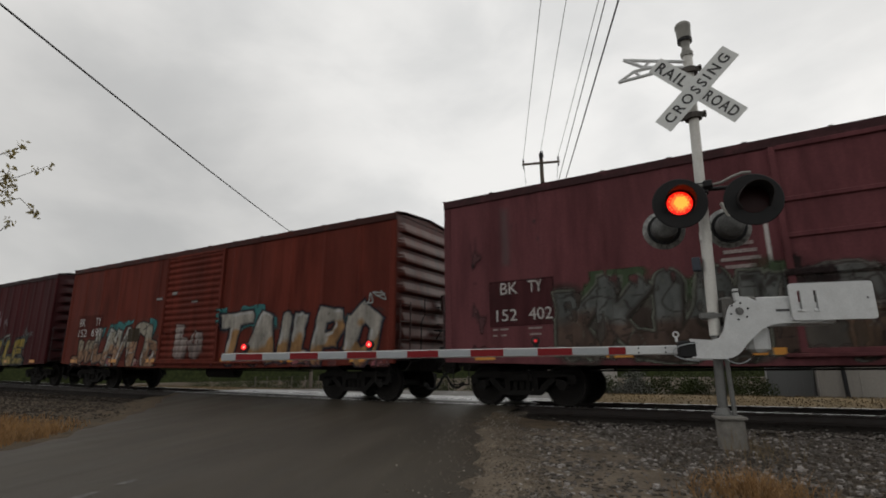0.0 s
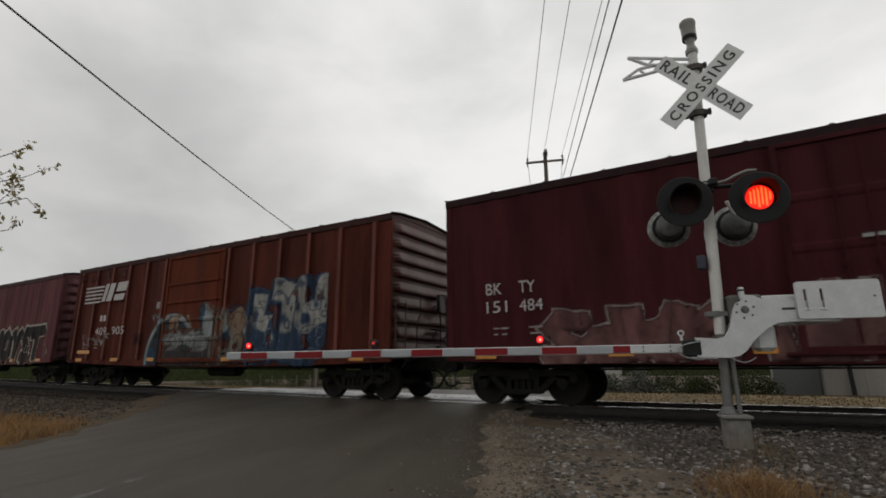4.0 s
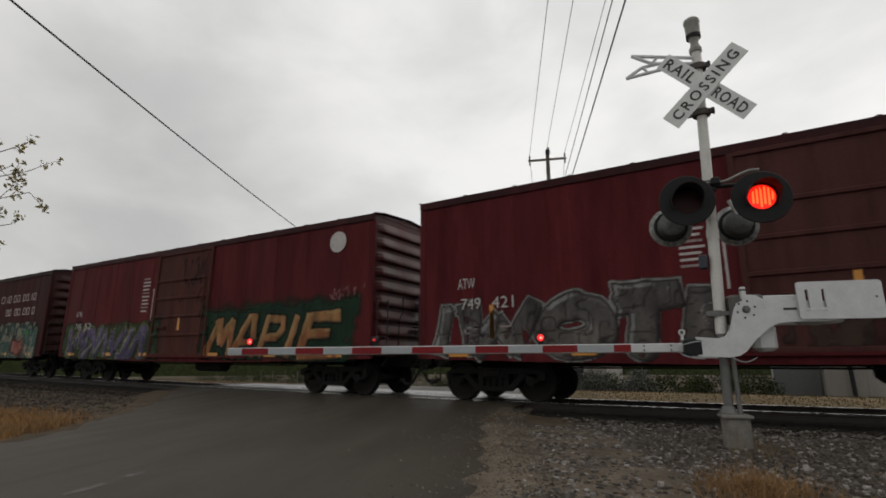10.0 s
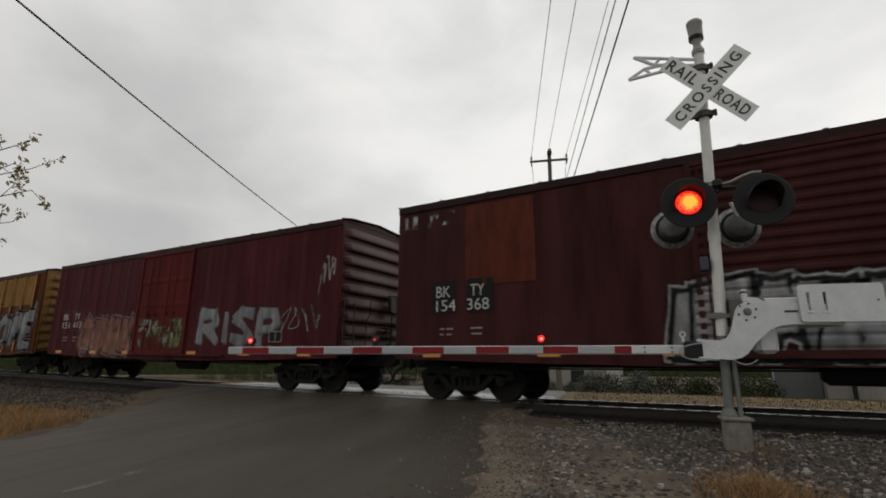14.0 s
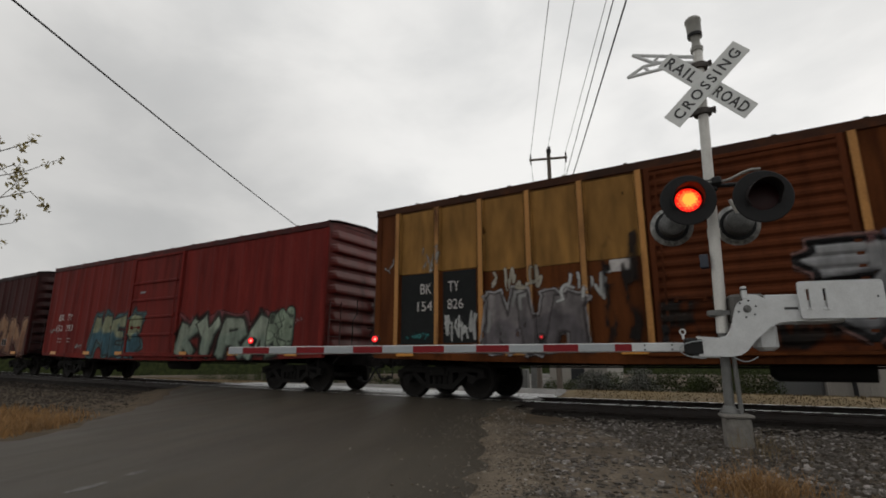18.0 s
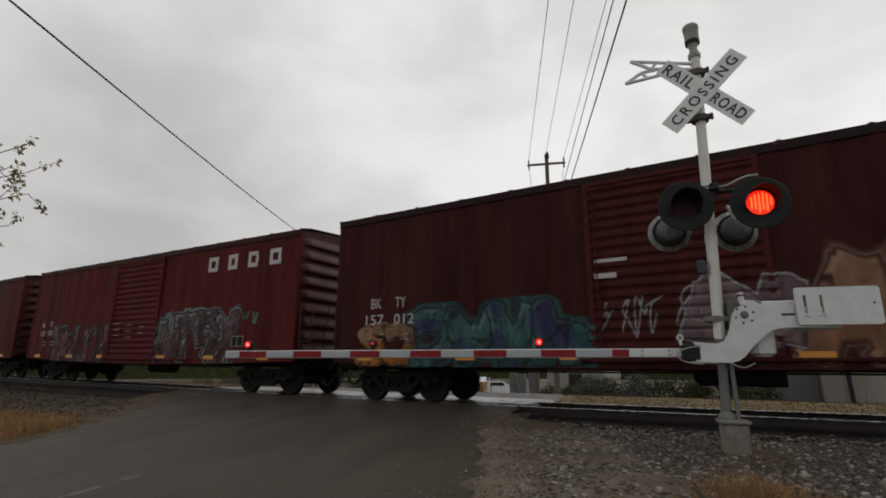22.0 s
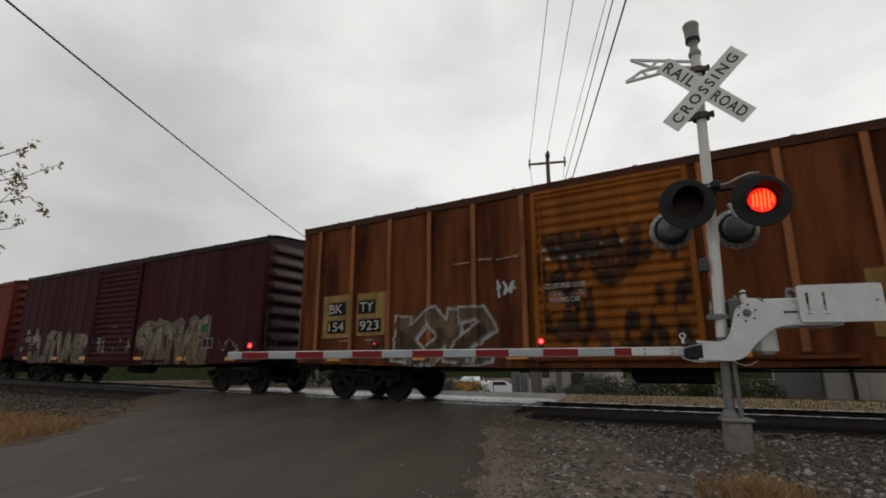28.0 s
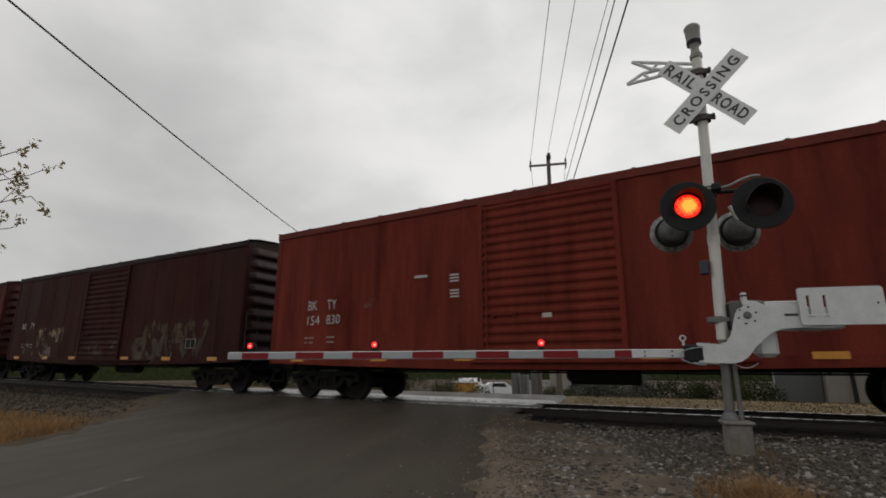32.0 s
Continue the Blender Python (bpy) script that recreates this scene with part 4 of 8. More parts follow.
def spray(spec, parent, box, style, seed, fill=(0.55, 0.52, 0.45), fill2=None, line=(0.03, 0.03, 0.03), back=None, gleam=None, count=4,
          thick=0.10, cell=0.026, worn=0.25, slant=0.10, rim=0.045, halo=None, puff=None, spots=None, order=0, cover=0.94, glyphs=None, spread=None, halo_w=0.03):
    """Sprayed paint that follows the relief of the side. box: from, to along the car, low and high."""
    u0, u1, z0, z1 = box
    r = np.random.RandomState(seed)
    fill2 = fill2 or fill
    pad = 0.05 if style in ("tag", "patch") else 0.22
    if style == "tag":
        cell = 0.018
    nu, nz = int((u1 - u0 + 2 * pad) / cell) + 1, int((z1 - z0 + 2 * pad) / cell) + 1
    u, z = np.meshgrid(u0 - pad + np.arange(nu) * cell, z0 - pad + np.arange(nz) * cell)
    hh = z1 - z0
    rgb, alpha = np.zeros(u.shape + (3,)), np.zeros(u.shape)
    soft = lambda d, e=0.010: np.clip(0.5 - d / (2 * e), 0, 1)
    noise = lambda c, k: value_noise(r, u + k, z + 2 * k, c)

    def lay(a, c):
        nonlocal rgb, alpha
        a = np.clip(a, 0, 1)
        c = np.broadcast_to(np.array(c, float), rgb.shape)
        keep = alpha * (1 - a)
        total = keep + a
        rgb = np.where(total[..., None] > 1e-4, (rgb * keep[..., None] + c * a[..., None]) / np.maximum(total, 1e-4)[..., None], rgb)
        alpha = total

    edge = np.minimum(np.minimum(u - u0, u1 - u), np.minimum(z - z0, z1 - z))
    if style == "tag":
        d = np.full(u.shape, 9.0)
        wide = (u1 - u0) / count
        for k in range(count):
            a = u0 + wide * k
            p = bent([(a + wide * r.uniform(-0.1, 1.1), z0 + hh * r.uniform(0, 1)) for _ in range(5)], 5)
            for q0, q1 in zip(p, p[1:]):
                d = np.minimum(d, segment_distance(u, z, q0, q1))
        lay(soft(d - thick, 0.012), fill)
    elif style == "patch":
        lay(soft(-edge - 0.01, 0.012), fill)
    elif style == "disc":
        d = np.hypot(u - (u0 + u1) / 2, z - (z0 + z1) / 2) - hh / 2
        lay(soft(d, 0.02), line)
        hue = np.where(noise(0.45, 19)[..., None] > 0.5, np.array(fill), np.array(fill2))
        lay(soft(d + rim + 0.05 * noise(0.5, 4), 0.03), hue)
    elif style == "wash":
        lay(soft(-edge + 0.10, 0.10) * np.clip(0.35 + 0.9 * value_noise(r, u + 20, z * 0.15 + 20, 0.12), 0, 1), fill)
    elif style == "cloud":
        d = -edge + 0.30 * noise(0.45, 7) + 0.12 * noise(0.16, 3) - 0.14
        hue = np.where(noise(0.5, 19)[..., None] > 0.5, np.array(fill), np.array(fill2))
        lay(soft(d, 0.12), hue)
    elif style == "fade":
        m = value_noise(r, u + 20, z * 0.35 + 20, 0.14) * 0.5 + noise(0.5, 9) * 0.5
        lay(soft(-edge + 0.04, 0.06) * np.clip((m - 0.40) * 6, 0, 1), fill)
        lay((alpha > 0.3) * np.clip((noise(0.20, 3) - 0.55) * 8, 0, 0.9), fill2)
        lay((alpha > 0.3) * np.clip((noise(0.12, 31) - 0.68) * 10, 0, 0.8), line)
    else:
        wild = 0.045 if style == "block" else 0.095
        count = len(glyphs) if glyphs else count
        widths = np.array(spread if spread else [1.0] * count, float)
        widths = widths / widths.sum() * (u1 - u0)
        fields = []
        for k in range(count):
            wide = widths[k]
            left = u0 + widths[:k].sum() - 0.06 * wide
            low, high = z0 + hh * r.uniform(0.06, 0.14), z0 + hh * r.uniform(0.84, 0.95)
            fields.append(letter_field(r, u, z, left + 0.06 * wide, wide * 1.02, low, high, thick * r.uniform(0.85, 1.15), slant, wild, glyphs[k] if glyphs else None))
        wob = (noise(0.20, 40) - 0.5) * 0.04
        union = np.min(fields, axis=0) + wob
        top = z - z0 - 0.62 * hh
        if puff:
            lay(soft(union - 0.10 - 0.20 * noise(0.42, 6), 0.03) * np.clip((noise(0.55, 15) - 0.42) * 9, 0, 1) * np.clip(top * 5, 0, 1), puff)
        if back:
            lay(soft(union - 0.05 - 0.17 * noise(0.35, 5), 0.05) * 0.9, back)
        if halo:
            lay(soft(union - rim - halo_w - 0.02 * noise(0.3, 8), 0.010), halo)
        # letters stand proud of a dark drop edge
        k = max(1, int(0.07 / cell))
        drop = np.roll(np.roll(union, k, axis=1), -k, axis=0)
        lay(soft(np.minimum(drop, union - rim)), line)
        for d in fields:
            d = d + wob
            lay(soft(d - rim * 0.75), line)
            up = np.clip((z - z0) / hh * 1.3 - 0.15 + (noise(0.35, r.randint(9)) - 0.5) * 0.8, 0, 1)
            up = np.clip((up - 0.42) * 6, 0, 1)[..., None]
            rough = 0.62 + 0.42 * value_noise(r, u + 7, z * 0.5 + 3, 0.16) + 0.22 * noise(0.06, 4)
            lay(soft(d), (up * np.array(fill) + (1 - up) * np.array(fill2)) * r.uniform(0.88, 1.08) * rough[..., None])
            # darker lower edge of each stroke
            j = max(1, int(0.045 / cell))
            under = np.roll(np.roll(d, -j, axis=1), j, axis=0)
            lay(soft(d) * np.clip((under + 0.02) * 40, 0, 1) * 0.45, line)
            if gleam:
                j = max(1, int(0.055 / cell))
                moved = np.roll(np.roll(d, j, axis=1), -j, axis=0)
                lay(soft(d + 0.02) * np.clip((moved + 0.035) * 60, 0, 1) * np.clip((noise(0.4, 23) - 0.45) * 9, 0, 0.9), gleam)
        if spots:
            lay(soft(union + 0.02, 0.02) * np.clip((noise(0.45, 12) - 0.62) * 14, 0, 1), spots)
        if style == "wild":
            bits = np.minimum(np.abs(noise(0.34, 13) - 0.5), np.abs(noise(0.21, 17) - 0.56) * 1.2)
            lay(soft(union + 0.02) * soft(bits - 0.034, 0.016) * 0.85, line)
            lay(soft(union + 0.015) * soft(np.abs(noise(0.27, 29) - 0.44) - 0.014, 0.010) * (noise(0.8, 2) > 0.5) * 0.7, gleam or halo or fill)
        # overspray
        lay(np.clip(0.22 - np.maximum(union, 0) * 1.6, 0, 1) * (alpha < 0.2) * 0.5, back or line)
    alpha = alpha * cover
    if worn:
        m = value_noise(r, u + 2, z * 0.45 + 3, 0.09) * 0.5 + value_noise(r, u, z, 0.45) * 0.5
        alpha = alpha * np.clip((m - worn) * 8 + 0.35, 0, 1)
    # grime that runs down the side
    rgb = rgb * (0.80 + 0.30 * value_noise(r, u + 5, z * 0.12 + 5, 0.07) * value_noise(r, u + 6, z + 5, 0.8))[..., None]
    inside = (np.abs(u) < spec["half"] - 0.02) & (z > SILL_Z + 0.02) & (z < EAVE_Z - 0.02)
    alpha = alpha * inside
    full = np.maximum.reduce([alpha[:-1, :-1], alpha[1:, :-1], alpha[:-1, 1:], alpha[1:, 1:]]) > 0.03
    jj, ii = np.nonzero(full)
    if not len(ii):
        return None
    quad = np.stack([jj * nu + ii, jj * nu + ii + 1, (jj + 1) * nu + ii + 1, (jj + 1) * nu + ii], -1)
    used, inv = np.unique(quad, return_inverse=True)
    vu, vz = u.ravel()[used], z.ravel()[used]
    me = bpy.data.meshes.new("graffiti")
    me.from_pydata(np.stack([vu, -relief(spec, vu, vz) - 0.006 - 0.0025 * order, vz], -1).tolist(), [], inv.reshape(-1, 4).tolist())
    me.materials.append(SPRAY)
    at = me.color_attributes.new("spray", "FLOAT_COLOR", "POINT")
    at.data.foreach_set("color", np.concatenate([rgb.reshape(-1, 3)[used], alpha.reshape(-1, 1)[used]], 1).astype(np.float32).ravel())
    return part("graffiti" if style != "patch" else "paint_patch", me, parent, place=pose(0, -HALF_W, 0))


def stencil(spec, parent, words, box, mat=None, out=0.030):
    u0, u1, z0, z1 = box
    deep = float(np.max(relief(spec, np.linspace(u0, u1, 12), np.full(12, (z0 + z1) / 2))))
    return part("lettering", text_mesh(words, mat or STENCIL, u1 - u0, z1 - z0), parent, place=pose(u0, -HALF_W - deep - out, z0))


def plate(spec, parent, box, mat, name="marking", thick=0.004, label=""):
    """A thin painted or riveted rectangle on the side."""
    u0, u1, z0, z1 = box
    deep = float(np.max(relief(spec, np.linspace(u0, u1, 9), np.full(9, (z0 + z1) / 2))))
    return part(name, Form().box(u0, u1, -HALF_W - deep - thick - 0.002, -HALF_W - deep - 0.001, z0, z1).mesh(name, mat), parent, label)


MESHES = {}


def boxcar(spec):
    dull = (0.61, 0.45, 0.40) if spec["sides"] == "post" else (0.60, 0.56, 0.55)
    half, rgb = spec["len"] / 2, [a * b for a, b in zip(spec["rgb"], dull)]
    if "door_rgb" in spec:
        spec["door_rgb"] = [a * b for a, b in zip(spec["door_rgb"], dull)]
    spec["half"] = half
    spec["side"], spec["door"] = side_profile(spec["sides"], half, spec.get("posts", (1.66, 1.13))), door_profile(spec["doors"])
    paint = surface("boxcar_paint", rgb, 0.72, vary=0.20, scale=0.9, fine=26, bump=0.10, second=[a * b for a, b in zip(rgb, spec.get("stain", (0.52, 0.50, 0.50)))], second_at=spec.get("stained", 0.56), streak=True, tone=0.14, spec=0.06)
    door_paint = surface("boxcar_door_paint", spec.get("door_rgb", rgb), 0.72, vary=0.20, scale=1.1, fine=26, bump=0.10, second=[a * 0.55 for a in spec.get("door_rgb", rgb)], second_at=0.57, streak=True, tone=0.14, spec=0.06)
    roof_paint = surface("boxcar_roof_paint", spec.get("roof_rgb", [a * 0.28 for a in rgb]), 0.65, vary=0.3, scale=2, fine=26, bump=0.1)
    eave_paint = surface("sooty_eave_paint", [spec.get("eave", 0.30) * a + 0.003 for a in rgb], 0.7, vary=0.35, scale=1.2, fine=26, bump=0.1, second=[0.75 * a for a in rgb], second_at=0.62, spec=0.15)
    if not MESHES:
        MESHES.update(wheelset=wheelset_mesh(), frame_side=side_frame_mesh(), truck=truck_mesh(), coupler=coupler_mesh(), hose=hose_mesh())
    car = thing("boxcar", spec["label"], "boxcar", pose(spec["mid"], TRACK_Y, RAIL_TOP), group="boxcars of the passing freight train")
    near = part("side_wall", side_mesh(spec, half, paint), car, place=pose(0, -HALF_W, 0))
    part("side_wall", near.data, car, place=pose(0, HALF_W, 0, 0, 0, 180))
    # ends take the side colour at 0.62 unless end_rgb is given
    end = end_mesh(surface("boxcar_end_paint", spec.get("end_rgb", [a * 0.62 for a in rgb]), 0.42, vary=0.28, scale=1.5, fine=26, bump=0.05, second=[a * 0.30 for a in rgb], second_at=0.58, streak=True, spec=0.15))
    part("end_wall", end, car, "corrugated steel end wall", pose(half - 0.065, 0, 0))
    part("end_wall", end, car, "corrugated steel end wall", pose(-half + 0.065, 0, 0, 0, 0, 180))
    part("roof", roof_mesh(half, roof_paint), car, "shallow ribbed steel roof")
    for s in (-1, 1):
        y0, y1 = sorted((s * (HALF_W - 0.04), s * (HALF_W + 0.035)))
        part("top_chord", Form().box(-half, half, y0, y1, EAVE_Z - 0.165, EAVE_Z + 0.012, chamfer=0.012).mesh("top_chord", eave_paint), car)
        y0, y1 = sorted((s * (HALF_W - 0.10), s * (HALF_W + 0.004)))
        f = Form().prism([(-half, 0.985), (half, 0.985), (half, 0.90), (half - 2.6, SILL_Z + 0.04), (2.2, SILL_Z - 0.02), (-2.2, SILL_Z - 0.02), (-half + 2.6, SILL_Z + 0.04), (-half, 0.90)], y1 - y0, pose(0, y0, 0))
        part("side_sill", f.mesh("side_sill", paint), car)
        d = part("door", MESHES.setdefault(("door", id(door_paint)), door_mesh(spec, door_paint)), car, spec.get("door_label", ""), pose(0, s * (HALF_W + DOOR_OUT), 0, 0, 0, 0 if s < 0 else 180))
        for x0, x1, z0, z1 in ((-DOOR_HALF, -DOOR_HALF + 0.1, 0.95, 4.33), (DOOR_HALF - 0.1, DOOR_HALF, 0.95, 4.33), (-DOOR_HALF + 0.1, DOOR_HALF - 0.1, 0.94, 1.02), (-DOOR_HALF + 0.1, DOOR_HALF - 0.1, 4.26, 4.34)):
            part("door_edge", Form().box(x0, x1, -0.045, 0.034, z0, z1, chamfer=0.008).mesh("door_edge", door_paint), d)
        if s < 0:
            for x in ((1.28,) if spec["doors"] == "five" else (-1.30,) if spec["doors"] == "rib" else (-0.75, -0.35, 0.35, 0.75)):
                part("lock_rod", Form().rod((x, -0.07, 1.05), (x, -0.07, 4.2), 0.018, n=6).box(x - 0.03, x + 0.03, -0.08, 0.0, 2.2, 2.3).mesh("lock_rod", door_paint), d)
            part("door_handle", Form().rod((-1.15, -0.075, 1.85), (-0.7, -0.075, 1.85), 0.016, n=6).box(-1.18, -1.12, -0.08, 0.0, 1.80, 1.90).box(-0.73, -0.67, -0.08, 0.0, 1.80, 1.90).mesh("door_handle", door_paint), d)
        y0, y1 = sorted((s * (HALF_W + 0.002), s * (HALF_W + 0.085)))
        part("door_track", Form().box(-1.7, 3.5, y0, y1, 0.885, 0.945, chamfer=0.01).mesh("door_track", paint), car)
    for x in (-half + 0.09, half - 0.09):
        part("corner_post", Form().box(x - 0.085, x + 0.085, -HALF_W - 0.022, -HALF_W + 0.06, 0.98, EAVE_Z - 0.16, chamfer=0.02).mesh("corner_post", paint), car)
    part("underframe", MESHES.setdefault(("under", round(half, 1)), underframe_mesh(half)), car)
    part("brake_reservoir", Form().rod((0.2, -0.75, 0.66), (1.5, -0.75, 0.66), 0.19, n=14).rod((0.1, -0.75, 0.66), (0.2, -0.75, 0.66), 0.10, 0.19, n=14).mesh("brake_reservoir", TRUCK_STEEL, smooth=True), car)
    part("brake_rod", Form().rod((-4.9, -1.05, 0.70), (4.9, -1.05, 0.70), 0.018, n=6).mesh("brake_rod", TRUCK_STEEL), car)
    for x in (-4.4, -2.2, 0.0, 2.2, 4.4):
        part("hanger", Form().box(x - 0.02, x + 0.02, -1.08, -1.02, 0.68, 0.97).mesh("hanger", TRUCK_STEEL), car)
    for s in (-1, 1):
        turn = 0 if s > 0 else 180
        tr = part("truck", MESHES["truck"], car, "black cast-steel four-wheel truck", pose(s * 6.32, 0, 0))
        part("side_frame", MESHES["frame_side"], tr, place=pose(0, -1.06, 0))
        part("side_frame", MESHES["frame_side"], tr, place=pose(0, 1.06, 0, 0, 0, 180))
        for x in (-0.865, 0.865):
            spec["wheels"].append(part("wheelset", MESHES["wheelset"], tr, place=pose(x, 0, WHEEL_R)))
        part("coupler", MESHES["coupler"], car, place=pose(s * (half + 0.02), 0, 0, 0, 0, turn))
        part("brake_hose", MESHES["hose"], car, place=pose(s * (half + 0.05), -0.05 if s > 0 else -0.7, 0, 0, 0, turn))
        part("draft_gear", Form().box(0.0, 0.34, -0.24, 0.24, 0.70, 1.04, chamfer=0.03).mesh("draft_gear", TRUCK_STEEL), car, place=pose(s * (half - 0.05), 0, 0, 0, 0, turn))
        lever = [(0.16, -s * 0.25, 0.98), (0.20, -s * 0.6, 0.99), (0.22, -s * 1.15, 0.92), (0.24, -s * 1.38, 0.74)]
        part("angle_cock", Form().rod((-0.02, 0.37, 0.72), (0.10, 0.37, 0.70), 0.05, n=8).box(0.02, 0.06, 0.33, 0.53, 0.76, 0.785).rod((0.04, 0.37, 0.70), (0.04, 0.37, 0.79), 0.025, n=6).mesh("angle_cock", TRUCK_STEEL), car, place=pose(s * (half + 0.05), -0.05 if s > 0 else -0.7, 0, 0, 0, turn))
        for z in (1.45, 1.90, 2.35):
            part("grab_iron", Form().tube([(0.0, -0.24, z), (0.09, -0.24, z), (0.09, 0.24, z), (0.0, 0.24, z)], 0.013, n=5).mesh("grab_iron", TRUCK_STEEL), car, place=pose(s * half, s * 0.62, 0, 0, 0, turn))
        part("cut_lever", Form().tube(lever, 0.015, n=6).mesh("cut_lever", TRUCK_STEEL), car, place=pose(s * (half + 0.02), 0, 0, 0, 0, turn))
        part("air_pipe", Form().tube([(-0.5, 0.42, 0.86), (-0.1, 0.40, 0.84), (0.10, 0.37, 0.74)], 0.03, n=7).mesh("air_pipe", TRUCK_STEEL), car, place=pose(s * (half + 0.02), 0, 0, 0, 0, turn))
        lad = MESHES.setdefault(("ladder", id(paint)), ladder_mesh(roof_paint, 0.95, 2.35))
        part("ladder", lad, car, place=pose(s * (half + 0.095), -s * 1.2, 0, 0, 0, turn))
        part("ladder", lad, car, place=pose(s * (half + 0.095), s * 1.2, 0, 0, 0, turn))
        part("step", Form().box(-0.19, 0.19, -0.02, 0.02, 0.42, 0.45).rod((-0.18, 0, 0.43), (-0.20, 0, 0.95), 0.014, n=5).rod((0.18, 0, 0.43), (0.20, 0, 0.95), 0.014, n=5).mesh("step", TRUCK_STEEL), car, place=pose(s * (half - 0.35), -HALF_W + 0.04, 0))
    part("crossover_step", Form().box(half + 0.08, half + 0.36, -1.1, 1.1, 1.12, 1.16).mesh("crossover_step", TRUCK_STEEL), car)
    part("brake_chain_rod", Form().rod((half + 0.11, 0.6, 1.25), (half + 0.11, 0.6, 2.22), 0.016, n=6).box(half + 0.03, half + 0.17, 0.46, 0.74, 1.18, 1.32, chamfer=0.02).mesh("brake_chain_rod", TRUCK_STEEL), car)
    part("brake_platform", Form().box(half + 0.02, half + 0.20, 0.22, 0.98, 1.72, 1.75).rod((half + 0.03, 0.3, 1.50), (half + 0.18, 0.3, 1.72), 0.014, n=5).rod((half + 0.03, 0.9, 1.50), (half + 0.18, 0.9, 1.72), 0.014, n=5).mesh("brake_platform", TRUCK_STEEL), car)
    part("retainer_pipe", Form().tube([(half + 0.05, -0.45, 1.0), (half + 0.06, -0.45, 1.9), (half + 0.06, -0.30, 2.1), (half + 0.06, -0.30, 2.5)], 0.014, n=5).mesh("retainer_pipe", TRUCK_STEEL), car)
    part("hand_brake", Form().box(half + 0.06, half + 0.17, 0.45, 0.75, 2.2, 2.7, chamfer=0.03).lathe([(0, 0.25), (0.02, 0.27), (0.04, 0.25), (0.02, 0.23)], (half + 0.15, 0.6, 2.45), (1, 0, 0), n=18, closed=True).mesh("hand_brake", roof_paint), car)
    if spec["sides"] == "post":
        # post colour set lighter, with the light on their front faces put in
        cap = surface("lightened_post_paint", [a * b for a, b in zip(spec.get("post_rgb", [1.5 * c for c in spec["rgb"]]), (0.63, 0.50, 0.46))], 0.7, vary=0.25, scale=1.2, fine=26, bump=0.1, second=[a * 0.6 for a in rgb], second_at=0.60, streak=True, spec=0.22)
        post = Form().box(-0.054, 0.054, -0.0045, -0.001, 1.0, EAVE_Z - 0.17).mesh("side_post", cap)
        first, step = spec.get("posts", (1.66, 1.13))
        for x in [k * (first + step * i) for k in (-1, 1) for i in range(6)]:
            if abs(x) < half - 0.15:
                part("side_post", post, car, place=pose(x, -HALF_W - 0.085, 0))
    # amber reflectors along the sill
    for x in spec.get("reflectors", (-6.9, -4.2, -1.9, 1.9, 4.4, 6.8)):
        plate(spec, car, (x - 0.23, x + 0.23, 0.93, 1.04), YELLOW_MARK, "reflector", 0.006, "amber reflector strip")
    # load data beside the reporting marks
    for a, b, z in spec.get("rows", ((-6.70, -6.58, 1.52), (-6.54, -6.36, 1.52), (-5.92, -5.64, 1.52), (-6.70, -6.60, 1.40), (-6.52, -6.40, 1.40), (-5.90, -5.66, 1.40))):
        plate(spec, car, (a, b, z, z + 0.035), DIM_STENCIL, "stencil_bar")
    # inspection grid near the right-hand end
    if spec.get("grid", True):
        g = Form()
        x, z = 5.4, 1.30
        for a, b, c, d in ((0, 0.52, 0, 0.022), (0, 0.52, 0.278, 0.30), (0, 0.022, 0, 0.30), (0.498, 0.52, 0, 0.30), (0.25, 0.272, 0, 0.30)):
            g.box(x + a, x + b, -HALF_W - 0.034, -HALF_W - 0.026, z + c, z + d)
        part("data_grid", g.mesh("data_grid", DIM_STENCIL), car)
        plate(spec, car, (x, x + 0.52, z, z + 0.30), DARK_PANEL, "data_panel")
    for k, (words, box) in enumerate(spec.get("text", ())):
        stencil(spec, car, words, box)
    for box, mat in spec.get("plates", ()):
        plate(spec, car, box, mat)
    for k, (box, style, opts) in enumerate(spec.get("sprays", ())):
        spray(spec, car, box, style, spec["seed"] * 50 + k, order=k, **opts)
    for outline in spec.get("shapes", ()):
        part("emblem", Form().prism([(a, b) for a, b in outline], 0.005, pose(0, -HALF_W - 0.100, 0)).mesh("emblem", STENCIL), car, "plain white slanted emblem shape")
    for u, z, r in spec.get("discs", ()):
        part("round_emblem", Form().lathe([(0, r), (0.006, r)], (u, -HALF_W - 0.03, z), (0, -1, 0), n=28).mesh("round_emblem", STENCIL), car, "plain white round emblem")
    return car


# ---- the boxcars, from the first that passes to the last ----
CREAM, TAN, PEACH, GREY, PALE, WHITE = (0.52, 0.47, 0.38), (0.42, 0.29, 0.17), (0.44, 0.26, 0.16), (0.28, 0.29, 0.29), (0.46, 0.46, 0.44), (0.66, 0.66, 0.64)
TEAL, SEA, GREEN, PINK, ORANGE, YELLOW = (0.06, 0.24, 0.24), (0.11, 0.30, 0.25), (0.045, 0.13, 0.055), (0.36, 0.15, 0.15), (0.60, 0.20, 0.035), (0.42, 0.33, 0.05)
BLACK, MINT, BROWN = (0.02, 0.02, 0.021), (0.34, 0.42, 0.31), (0.10, 0.06, 0.04)


